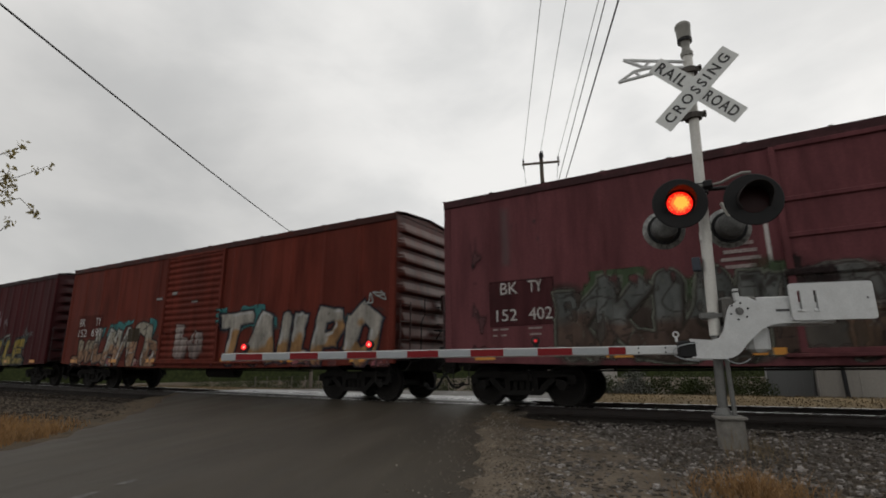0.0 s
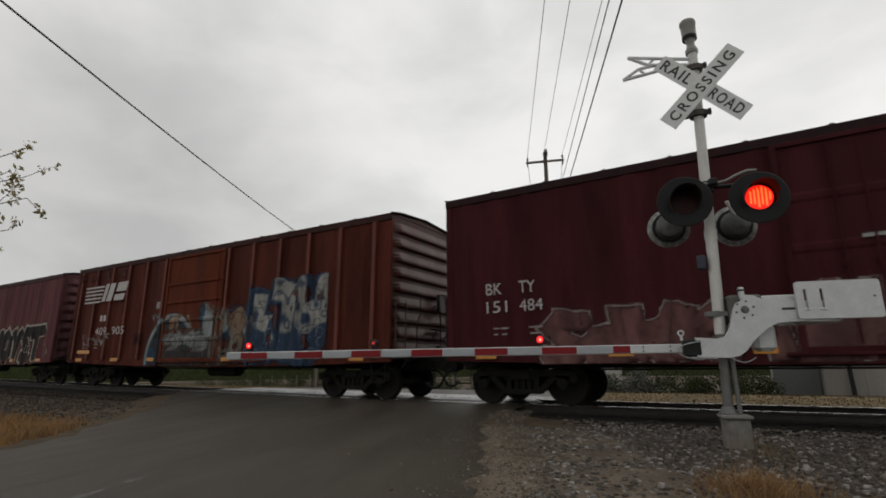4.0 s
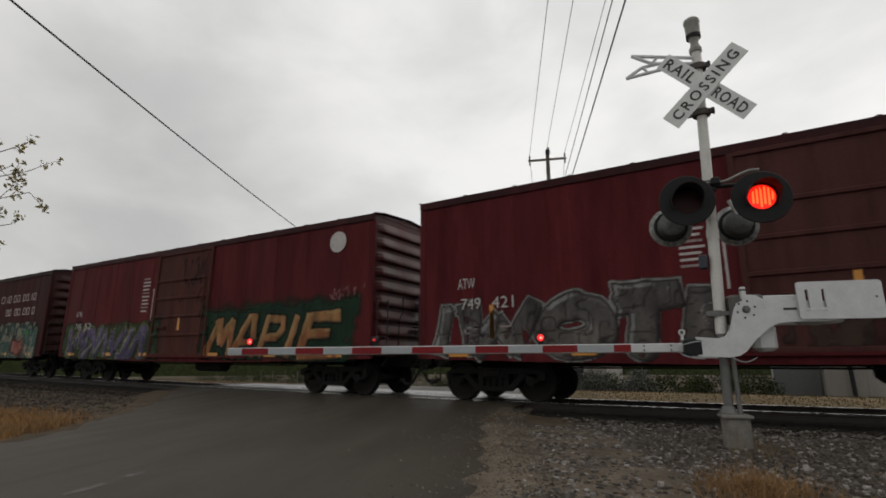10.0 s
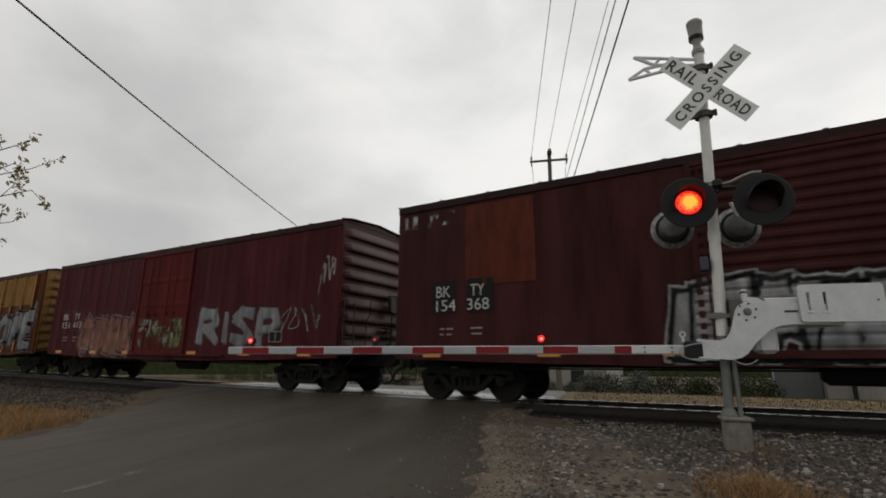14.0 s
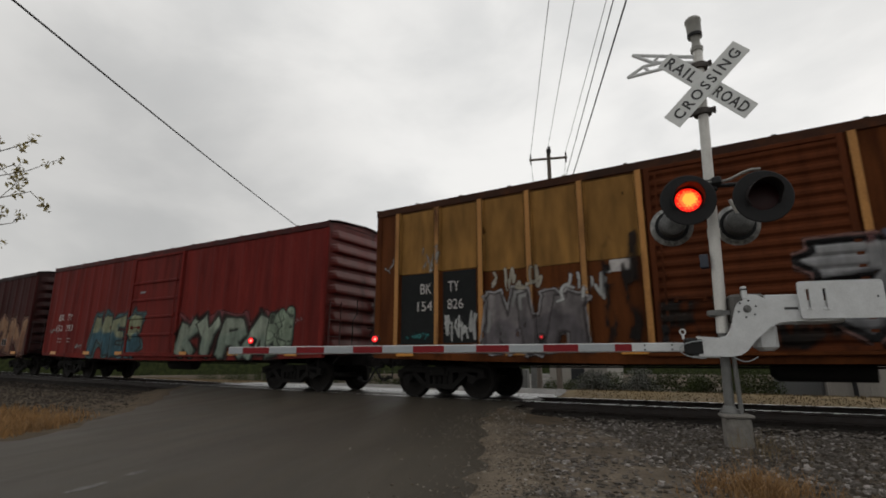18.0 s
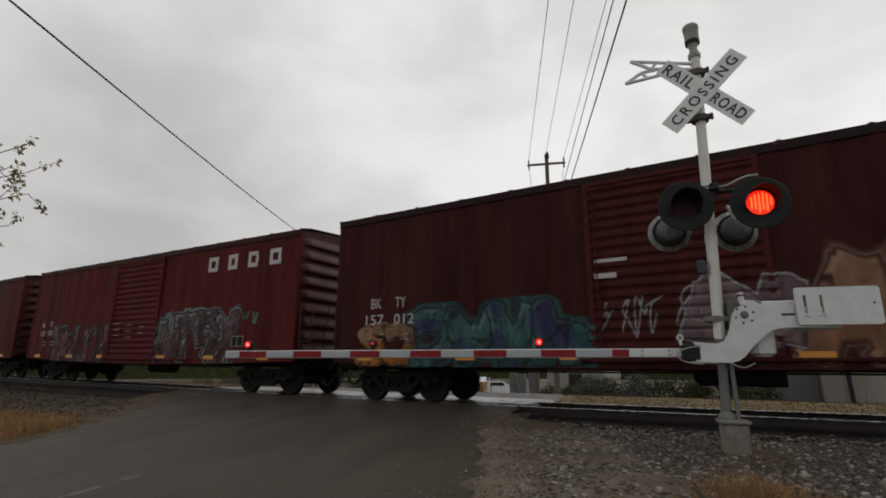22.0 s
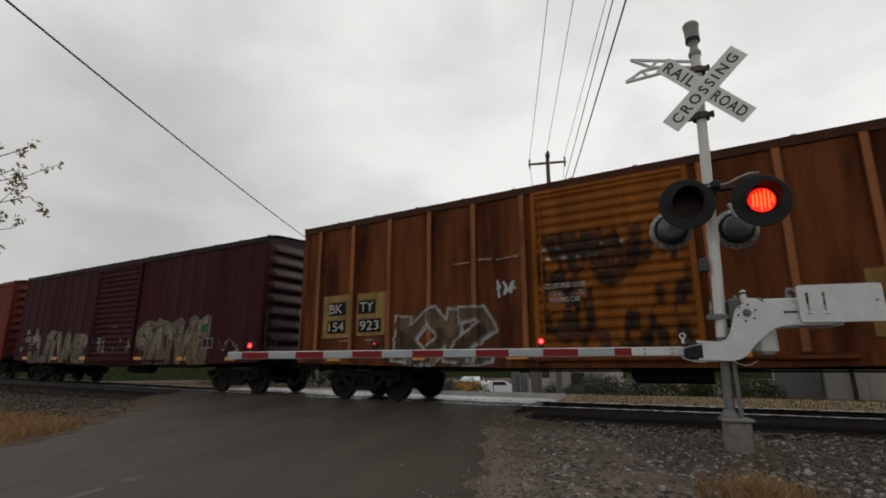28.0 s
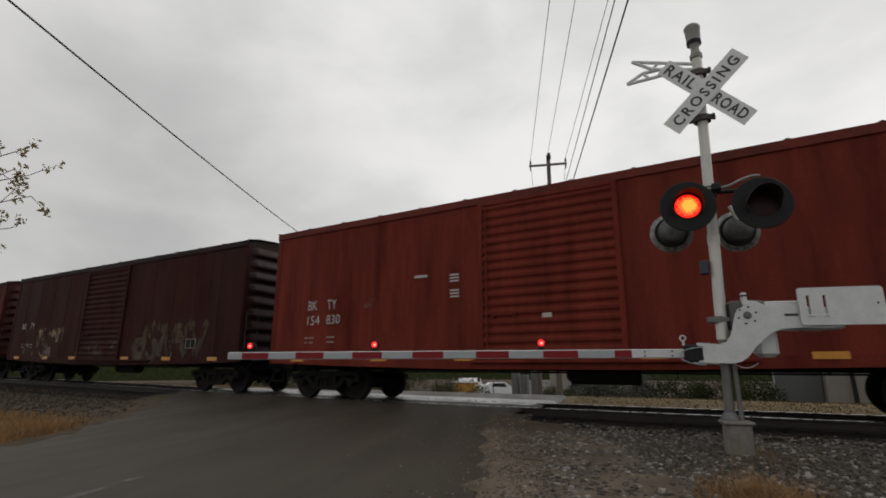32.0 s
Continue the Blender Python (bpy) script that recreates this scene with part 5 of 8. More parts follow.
def marks(top, low, u0=-6.82, u1=-5.5, z=2.24, z2=1.86, letters=(0.0, 0.29, 0.60, 0.88), high=0.24):
    """Reporting marks on one line and the car's number below; letters gives the shares of the width that the marks fill."""
    w = u1 - u0
    a, b = top
    c, d = low
    p, q, r, t = [u0 + k * w for k in letters]
    return [(a, (p, q, z, z + high)), (b, (r, t, z, z + high)),
            (c, (u0, u0 + 0.38 * w, z2, z2 + high)), (d, (u0 + 0.60 * w, u0 + w, z2, z2 + high))]


def letter_blocks(u, widths, gap, z0, z1, mat=None, stroke=0.055):
    """A painted company name as plain open frames, one in the place of each character."""
    out = []
    for k, w in enumerate(widths):
        if w > 0.15:
            t = stroke
            out += [((u, u + t, z0, z1), mat or STENCIL), ((u + t, u + w, z1 - t, z1), mat or STENCIL)]
            out += [((u + t, u + w, z0, z0 + t), mat or STENCIL), ((u + w - t, u + w, z0 + t, z1 - t), mat or STENCIL)]
        elif w > 0:
            out.append(((u, u + stroke, z0, z1), mat or STENCIL))
        u += abs(w) + gap
    return out


FADED = surface("faded_company_paint", (0.33, 0.28, 0.27), 0.7, vary=0.2, scale=9, fine=50, bump=0, second=(0.20, 0.15, 0.14), second_at=0.58)
BK = ("BK", "TY")
CARS = [
    dict(mid=78.75, len=15.7, rgb=(0.205, 0.078, 0.088), sides="panel", doors="five", seed=1, label="dull maroon steel boxcar with faded graffiti patches",
         text=marks(BK, ("152", "402"), -6.60, -5.40, 2.25, 1.70, (0.09, 0.41, 0.61, 0.85)), plates=[((-1.72, -1.66, 2.3, 3.05), STENCIL)] + [((-2.4 + 0.05 * (i % 2), -1.9 + 0.04 * (i % 3), 2.74 - 0.13 * i, 2.80 - 0.13 * i), DIM_STENCIL) for i in range(4)],
         sprays=[((-6.74, -5.36, 1.61, 2.52), "patch", dict(fill=(0.10, 0.028, 0.032), worn=0)), ((-5.3, 5.0, 0.84, 2.3), "cloud", dict(fill=(0.13, 0.115, 0.10), fill2=(0.085, 0.062, 0.052), worn=0.1, cell=0.04)), ((-5.2, -1.5, 0.9, 2.35), "wild", dict(fill=(0.20, 0.21, 0.20), fill2=(0.15, 0.10, 0.08), line=(0.045, 0.036, 0.03), halo=(0.22, 0.23, 0.19), puff=(0.09, 0.13, 0.07), count=5, thick=0.17, rim=0.03, worn=0.26)),
                 ((-1.5, 5.0, 0.9, 2.2), "wild", dict(fill=(0.19, 0.19, 0.18), fill2=(0.17, 0.11, 0.075), line=(0.05, 0.035, 0.03), halo=(0.22, 0.21, 0.19), count=7, thick=0.17, rim=0.03, worn=0.3)), ((-1.6, -0.8, 1.9, 2.65), "fade", dict(fill=(0.035, 0.02, 0.02), fill2=(0.04, 0.025, 0.025), line=(0.03, 0.02, 0.02), worn=0.3)), ((-6.5, -6.2, 2.8, 4.15), "wash", dict(fill=(0.26, 0.22, 0.22), worn=0.2, cover=0.6)), ((-6.2, -5.6, 3.3, 3.75), "fade", dict(fill=(0.20, 0.21, 0.22), fill2=(0.14, 0.16, 0.16), worn=0.45)),
                 ((-7.2, -6.8, 1.0, 3.6), "fade", dict(fill=(0.16, 0.07, 0.075), worn=0.5)), ((0.6, 1.3, 3.9, 4.2), "fade", dict(fill=TEAL, fill2=(0.2, 0.25, 0.25), worn=0.4))]),
    dict(mid=61.62, len=15.76, rgb=(0.185, 0.043, 0.030), sides="panel", doors="rib", seed=2, grid=False, label="rust-red steel boxcar with cream and teal graffiti letters",
         text=marks(BK, ("152", "691"), -6.80, -5.22, 2.25, 1.86, (0.01, 0.25, 0.73, 0.96), 0.28),
         sprays=[((-7.2, -1.5, 0.78, 1.15), "fade", dict(fill=PINK, fill2=TEAL, line=CREAM, worn=0.3)), ((-7.1, -5.4, 0.95, 1.72), "wild", dict(fill=(0.45, 0.38, 0.28), fill2=PEACH, line=(0.07, 0.04, 0.035), count=3, thick=0.11, worn=0.18)), ((-5.5, -1.5, 0.90, 2.15), "wild", dict(fill=CREAM, fill2=PEACH, line=(0.05, 0.04, 0.045), puff=TEAL, count=5, thick=0.15, gleam=WHITE, worn=0.12, slant=0.25)), ((-3.42, -2.74, 1.63, 2.05), "patch", dict(fill=(0.075, 0.055, 0.032), worn=0)), ((-0.6, 0.85, 1.0, 2.25), "block", dict(fill=(0.42, 0.36, 0.34), fill2=(0.34, 0.27, 0.25), line=(0.16, 0.07, 0.06), glyphs="bo", thick=0.17, rim=0.02, worn=0.16)), ((-6.95, -5.2, 1.84, 2.64), "patch", dict(fill=(0.11, 0.028, 0.024), worn=0, cover=0.3)),
                 ((1.45, 7.5, 0.82, 2.32), "block", dict(fill=(0.56, 0.52, 0.46), fill2=(0.50, 0.28, 0.12), line=(0.035, 0.035, 0.05), puff=TEAL, glyphs="TAILPO", spread=(1.45, 1.15, 0.6, 0.75, 1.15, 1.15), gleam=WHITE, worn=0.04, thick=0.20, rim=0.06, slant=0.12)),
                 ((1.2, 7.8, 0.82, 1.02), "fade", dict(fill=PINK, fill2=(0.40, 0.12, 0.15), worn=0.3)), ((6.9, 7.6, 2.3, 2.7), "tag", dict(fill=PALE, count=2, thick=0.02, worn=0.1)),
                 ((-1.9, -1.55, 2.95, 3.02), "patch", dict(fill=PALE, worn=0)), ((-0.95, -0.72, 3.05, 3.16), "patch", dict(fill=PALE, worn=0)), ((0.1, 0.4, 2.75, 2.80), "patch", dict(fill=PALE, worn=0))]),
    dict(mid=44.48, len=15.67, rgb=(0.090, 0.022, 0.026), sides="flat", doors="plug", seed=3, grid=False, label="dark maroon boxcar with yellow-green graffiti and white scribbles",
         text=marks(BK, ("151", "484"), -6.84, -5.6, 2.24, 1.86),
         sprays=[((1.92, 3.1, 2.2, 3.2), "tag", dict(fill=(0.46, 0.38, 0.42), count=7, thick=0.016, worn=0.06)), ((3.3, 3.8, 2.32, 2.86), "tag", dict(fill=(0.46, 0.38, 0.42), count=2, thick=0.016, worn=0.06)), ((1.77, 5.84, 0.86, 1.9), "wild", dict(fill=(0.46, 0.33, 0.06), fill2=(0.34, 0.27, 0.09), line=(0.035, 0.035, 0.035), back=(0.085, 0.10, 0.10), puff=(0.15, 0.20, 0.14), glyphs="BILLE", spread=(1.1, 0.6, 0.85, 1.1, 1.3), thick=0.15, rim=0.055, worn=0.08)),
                 ((-5.6, -1.7, 0.86, 1.75), "block", dict(fill=(0.22, 0.10, 0.095), fill2=(0.26, 0.13, 0.12), line=(0.07, 0.025, 0.025), halo=(0.40, 0.32, 0.30), rim=0.02, count=5, worn=0.26, thick=0.16)), ((-1.3, 1.5, 0.84, 1.85), "block", dict(fill=(0.24, 0.12, 0.11), fill2=(0.20, 0.10, 0.095), line=(0.10, 0.04, 0.04), halo=(0.40, 0.33, 0.31), count=3, thick=0.26, rim=0.02, worn=0.2)), ((-2.3, -1.6, 1.32, 1.60), "tag", dict(fill=WHITE, count=3, thick=0.022, worn=0.1)),
                 ((5.6, 6.5, 1.9, 2.45), "tag", dict(fill=GREY, count=3, thick=0.02)), ((3.6, 4.3, 1.95, 2.15), "tag", dict(fill=PALE, count=3, thick=0.016)), ((-0.5, 0.2, 2.62, 2.67), "patch", dict(fill=PALE, worn=0.2))]),
    dict(mid=27.24, len=15.6, stain=(0.35, 0.33, 0.34), stained=0.54, shapes=(((-5.62, 3.1), (-5.40, 3.1), (-5.16, 3.75), (-5.38, 3.75)), ((-5.30, 3.1), (-4.92, 3.1), (-4.72, 3.75), (-5.06, 3.75)), ((-4.78, 3.1), (-4.10, 3.1), (-4.02, 3.32), (-4.70, 3.32)), ((-4.66, 3.42), (-3.98, 3.42), (-3.88, 3.75), (-4.54, 3.75))), rgb=(0.135, 0.048, 0.036), sides="post", doors="five", door_rgb=(0.17, 0.055, 0.028), seed=4, label="brown exterior-post boxcar with a white striped emblem", grid=False,
         text=[("409", (-5.71, -4.93, 1.86, 2.14)), ("905", (-4.55, -3.75, 1.86, 2.14))], plates=[((-6.88, -5.99, 1.21, 1.33), YELLOW_MARK), ((-5.72, -5.56, 2.38, 2.60), STENCIL), ((-5.48, -5.32, 2.38, 2.60), STENCIL)]
         + [((-6.88, -5.72 + 0.05 * i, 3.08 + 0.14 * i, 3.14 + 0.14 * i), STENCIL) for i in range(5)],
         sprays=[((-6.9, -4.8, 1.42, 1.92), "tag", dict(fill=(0.5, 0.42, 0.40), count=7, thick=0.018, worn=0.1)),
                 ((-2.45, 0.45, -0.45, 2.45), "disc", dict(fill=(0.035, 0.085, 0.14), fill2=(0.045, 0.05, 0.06), line=(0.36, 0.42, 0.43), rim=0.12, worn=0.06)), ((-3.3, -2.62, 1.42, 1.9), "wash", dict(fill=(0.03, 0.02, 0.02), worn=0, cover=0.8)), ((-1.15, 0.1, 1.65, 2.40), "fade", dict(fill=(0.40, 0.28, 0.19), fill2=(0.30, 0.13, 0.07), line=(0.42, 0.36, 0.30), worn=0.16)), ((-2.05, -1.72, 2.66, 2.88), "patch", dict(fill=(0.5, 0.48, 0.46), worn=0.05)), ((-2.25, -1.65, 2.26, 2.52), "tag", dict(fill=(0.30, 0.36, 0.36), count=5, thick=0.016, worn=0.1)), ((-1.2, 1.3, 0.84, 1.75), "wild", dict(fill=(0.36, 0.37, 0.36), fill2=(0.07, 0.06, 0.06), line=(0.045, 0.04, 0.04), back=(0.16, 0.08, 0.05), count=3, thick=0.20, rim=0.03, worn=0.16)), ((0.5, 3.0, 1.55, 2.55), "cloud", dict(fill=(0.035, 0.095, 0.15), fill2=(0.38, 0.42, 0.41), worn=0.12)), ((1.2, 3.0, 0.9, 2.3), "wild", dict(fill=(0.38, 0.26, 0.17), fill2=(0.26, 0.24, 0.21), line=(0.10, 0.06, 0.05), count=3, thick=0.14, worn=0.3)), ((3.0, 5.6, 0.9, 3.0), "wild", dict(fill=(0.48, 0.47, 0.43), fill2=(0.05, 0.09, 0.16), line=(0.05, 0.08, 0.13), back=(0.04, 0.08, 0.14), count=3, thick=0.22, worn=0.18)),
                 ((-7.6, -4.0, 3.9, 4.25), "fade", dict(fill=(0.10, 0.035, 0.028), fill2=(0.10, 0.035, 0.028), line=(0.1, 0.035, 0.028), worn=0.4))]),
    dict(mid=10.15, len=15.74, rgb=(0.195, 0.075, 0.084), sides="flat", doors="rib", seed=5, label="faded maroon boxcar with black graffiti edged in cream",
         text=marks(BK, ("154", "319"), -6.68, -5.5, 2.12, 1.73), plates=[((-2.40, -2.0 + 0.03 * (i % 3), 2.55 + 0.09 * i, 2.585 + 0.09 * i), DIM_STENCIL) for i in range(7)],
         sprays=[((-7.6, -1.7, 0.82, 2.28), "wild", dict(fill=(0.028, 0.024, 0.025), fill2=(0.040, 0.030, 0.03), line=(0.026, 0.022, 0.023), halo=(0.46, 0.40, 0.38), halo_w=0.045, count=9, worn=0.10, thick=0.15, rim=0.03, gleam=(0.36, 0.31, 0.29), spots=(0.16, 0.08, 0.08))), ((-1.3, 1.4, 1.0, 2.0), "fade", dict(fill=(0.06, 0.05, 0.05), fill2=PALE, line=(0.30, 0.16, 0.15), worn=0.3)),
                 ((1.55, 6.95, 0.84, 2.42), "block", dict(fill=(0.030, 0.022, 0.022), fill2=(0.042, 0.030, 0.028), line=(0.028, 0.02, 0.02), halo=(0.62, 0.56, 0.52), back=(0.30, 0.19, 0.12), glyphs="NOYST", spread=(1.35, 1.05, 1.0, 0.85, 1.2), thick=0.20, worn=0.04, rim=0.02, slant=0.06, halo_w=0.055)), ((6.9, 7.6, 1.0, 1.7), "fade", dict(fill=CREAM, fill2=PEACH, worn=0.3)), ((-6.82, -5.2, 1.66, 2.52), "patch", dict(fill=(0.20, 0.042, 0.038), worn=0, cover=0.75))]),
    dict(mid=-7.36, len=15.84, rgb=(0.150, 0.028, 0.033), sides="panel", doors="five", door_rgb=(0.115, 0.050, 0.046), seed=6, grid=False, label="wine-red boxcar with a brown door and grey graffiti",
         text=[("ATW", (-6.89, -6.47, 2.37, 2.60))] + marks(("", ""), ("749", "421"), -6.81, -5.58, 2.3, 1.92)[2:], discs=[(6.72, 3.85, 0.28)],
         plates=[((-2.40, -2.05 + 0.03 * (i % 3), 3.30 - 0.11 * i, 3.345 - 0.11 * i), STENCIL if i % 4 else DIM_STENCIL) for i in range(9)] + [ ((-1.72, -1.68, 2.0, 3.2), STENCIL), ((-0.05, 0.06, 1.75, 2.2), YELLOW_MARK), ((-6.15, -6.05, 1.3, 2.0), YELLOW_MARK), ((2.2, 2.32, 1.3, 1.8), YELLOW_MARK), ((3.22, 3.34, 1.3, 1.8), YELLOW_MARK)],
         sprays=[((-7.7, -1.8, 0.88, 2.15), "wild", dict(fill=(0.17, 0.155, 0.15), fill2=(0.22, 0.20, 0.18), line=(0.05, 0.04, 0.04), halo=(0.42, 0.41, 0.39), glyphs="IWOTI", spread=(0.7, 1.5, 1.2, 1.0, 0.6), worn=0.14, thick=0.19, rim=0.03, gleam=PALE)), ((1.8, 4.6, 0.84, 1.88), "wild", dict(fill=(0.15, 0.105, 0.085), fill2=(0.13, 0.05, 0.048), line=(0.06, 0.04, 0.035), back=(0.10, 0.06, 0.05), gleam=(0.40, 0.37, 0.34), count=4, worn=0.22, thick=0.16, rim=0.03)),
                 ((4.6, 7.4, 0.88, 1.9), "wild", dict(fill=(0.16, 0.14, 0.12), fill2=TAN, line=(0.36, 0.33, 0.28), back=(0.11, 0.05, 0.04), count=5, worn=0.3)), ((5.0, 5.5, 1.75, 1.95), "fade", dict(fill=(0.04, 0.22, 0.04), fill2=(0.04, 0.2, 0.04), line=GREEN, worn=0.2)),
                 ((-1.45, 1.45, 1.0, 1.5), "fade", dict(fill=(0.06, 0.035, 0.03), fill2=(0.09, 0.06, 0.05), line=BROWN, worn=0.4))]),
    dict(mid=-24.64, len=15.85, rgb=(0.150, 0.029, 0.033), sides="panel", doors="five", door_rgb=(0.120, 0.048, 0.040), seed=7, grid=False, label="wine-red boxcar with bold orange graffiti on green", discs=[(6.73, 3.89, 0.28)],
         text=[("ATW", (-6.86, -6.39, 2.37, 2.60))] + marks(("", ""), ("749", "52"), -6.82, -5.6, 2.3, 1.90)[2:],
         plates=[((-2.38, -2.02 + 0.04 * (i % 3), 3.55 - 0.125 * i, 3.60 - 0.125 * i), STENCIL if i % 4 else DIM_STENCIL) for i in range(10)] + [ ((-1.72, -1.68, 2.1, 3.2), STENCIL), ((-0.05, 0.06, 1.75, 2.2), YELLOW_MARK)],
         sprays=[((1.2, 7.6, 0.78, 2.45), "cloud", dict(fill=(0.018, 0.050, 0.030), fill2=(0.022, 0.062, 0.034), worn=0.08, cell=0.04)), ((-7.8, -1.0, 0.80, 2.15), "cloud", dict(fill=(0.05, 0.09, 0.045), fill2=(0.035, 0.06, 0.03), worn=0.22, cell=0.04)), ((-7.4, -1.8, 0.86, 1.95), "wild", dict(fill=(0.26, 0.20, 0.38), fill2=(0.17, 0.13, 0.27), line=(0.05, 0.045, 0.075), back=(0.10, 0.14, 0.06), halo=(0.28, 0.30, 0.12), count=7, thick=0.13, rim=0.03, worn=0.14, gleam=(0.50, 0.50, 0.28), slant=0.45, cover=0.9)),
                 ((1.6, 6.85, 0.82, 2.2), "block", dict(fill=(0.54, 0.28, 0.12), fill2=(0.48, 0.19, 0.08), line=(0.018, 0.030, 0.020), glyphs="MAPIE", spread=(1.45, 1.2, 1.2, 0.6, 1.6), thick=0.125, rim=0.035, worn=0.03, slant=0.30, gleam=(0.58, 0.38, 0.18))), ((-0.1, 1.3, 2.6, 4.1), "fade", dict(fill=(0.05, 0.020, 0.018), fill2=(0.06, 0.03, 0.025), line=(0.04, 0.02, 0.018), worn=0.5)),
                 ((6.5, 7.7, 2.3, 2.8), "tag", dict(fill=PINK, count=5, thick=0.016))]),
    dict(mid=-42.16, len=15.76, rgb=(0.082, 0.028, 0.028), sides="panel", doors="rib", seed=8, grid=False, label="dark brown boxcar with teal graffiti and white company lettering",
         text=marks(BK, ("154", "368"), -6.77, -5.46, 2.23, 1.92, (0.0, 0.28, 0.66, 0.92), 0.25), plates=letter_blocks(3.01, (0.34, -0.12, 0.10, 0.26, -0.18, 0.26, 0.28, -0.18, 0.27, 0.26, -0.14, 0.10, 0.26), 0.07, 3.30, 3.62, FADED, 0.045) + letter_blocks(3.72, (0.26, 0.26, -0.18, 0.27, 0.26, -0.2, 0.26, 0.28, -0.12, 0.24), 0.07, 2.68, 3.0, FADED, 0.045)
         + [((-6.9, -6.3, 1.88, 2.60), DARK_PANEL), ((-6.02, -5.38, 1.88, 2.60), DARK_PANEL)],
         sprays=[((-6.05, -4.4, 2.45, 4.28), "patch", dict(fill=(0.17, 0.036, 0.018), worn=0)), ((-7.75, -6.3, 3.9, 4.25), "fade", dict(fill=PALE, fill2=WHITE, line=GREY, worn=0.4)), ((-1.95, 1.1, 0.84, 2.12), "block", dict(fill=(0.50, 0.49, 0.49), fill2=(0.40, 0.40, 0.41), line=BLACK, back=BLACK, halo=(0.50, 0.49, 0.49), halo_w=0.035, glyphs="IEMN", spread=(0.4, 1.0, 1.1, 1.0), thick=0.17, rim=0.10, worn=0.03)), ((-2.0, 1.3, 0.72, 0.92), "patch", dict(fill=BLACK, worn=0.05)),
                 ((2.6, 7.0, 1.80, 2.30), "wild", dict(fill=(0.33, 0.32, 0.24), fill2=(0.26, 0.26, 0.20), line=(0.025, 0.03, 0.03), count=9, thick=0.10, rim=0.03, worn=0.10)), ((1.7, 7.2, 0.76, 2.12), "wild", dict(fill=(0.105, 0.215, 0.175), fill2=(0.065, 0.150, 0.125), line=(0.022, 0.03, 0.028), back=(0.070, 0.150, 0.125), count=7, thick=0.17, rim=0.05, worn=0.08, gleam=(0.36, 0.36, 0.28), spots=(0.34, 0.33, 0.25))), ((5.0, 6.4, 0.98, 1.60), "cloud", dict(fill=(0.40, 0.12, 0.10), fill2=(0.42, 0.18, 0.14), worn=0.12)),
                 ((6.2, 6.5, 1.8, 2.0), "patch", dict(fill=(0.06, 0.26, 0.07), worn=0.1))]),
    dict(mid=-59.83, len=15.79, rgb=(0.108, 0.024, 0.029), sides="flat", doors="plug", door_rgb=(0.150, 0.026, 0.024), seed=9, label="maroon boxcar with pale block graffiti letters",
         text=marks(BK, ("151", "613"), -6.83, -5.35, 2.22, 1.90),
         sprays=[((-6.98, -5.2, 1.78, 2.62), "patch", dict(fill=(0.16, 0.030, 0.030), worn=0, cover=0.8)), ((2.0, 5.8, 1.15, 2.34), "block", dict(fill=(0.40, 0.40, 0.42), fill2=(0.36, 0.36, 0.38), line=(0.17, 0.12, 0.12), glyphs="RISP", spread=(1.15, 0.5, 1.05, 1.05), thick=0.15, rim=0.012, worn=0.06, slant=0.0)), ((-5.35, -1.6, 0.84, 2.28), "block", dict(fill=(0.36, 0.15, 0.115), fill2=(0.42, 0.20, 0.13), line=(0.028, 0.022, 0.024), back=(0.20, 0.06, 0.06), halo=(0.34, 0.24, 0.22), glyphs="OUNK", thick=0.25, rim=0.05, worn=0.1)),
                 ((-1.2, 1.4, 1.1, 2.1), "fade", dict(fill=(0.20, 0.20, 0.08), fill2=PALE, line=(0.12, 0.10, 0.05), worn=0.32)), ((7.2, 7.8, 2.5, 3.55), "tag", dict(fill=(0.40, 0.32, 0.32), count=3, thick=0.025)), ((5.8, 7.3, 1.6, 2.3), "tag", dict(fill=(0.35, 0.30, 0.32), count=4, thick=0.018)),
                 ((-5.2, -4.2, 1.0, 1.9), "fade", dict(fill=(0.40, 0.26, 0.22), fill2=(0.36, 0.12, 0.11), line=BROWN, worn=0.35))]),
    dict(mid=-77.02, len=15.73, end_rgb=(0.19, 0.10, 0.030), posts=(1.60, 1.115), post_rgb=(0.60, 0.36, 0.12), stain=(0.35, 0.33, 0.34), stained=0.54, rgb=(0.165, 0.070, 0.024), sides="post", doors="rib", door_rgb=(0.135, 0.052, 0.022), seed=10, label="mustard and brown exterior-post boxcar with large grey graffiti", grid=False,
         text=[("BK", (-6.52, -6.22, 2.32, 2.55)), ("TY", (-5.78, -5.50, 2.33, 2.56)), ("154", (-6.60, -6.20, 1.93, 2.15)), ("826", (-5.80, -5.40, 1.94, 2.16))], plates=[((-7.06, -6.15, 1.20, 2.79), DARK_PANEL), ((-5.93, -5.09, 1.20, 2.79), DARK_PANEL), ((-2.25, -1.85, 2.45, 2.68), STENCIL)],
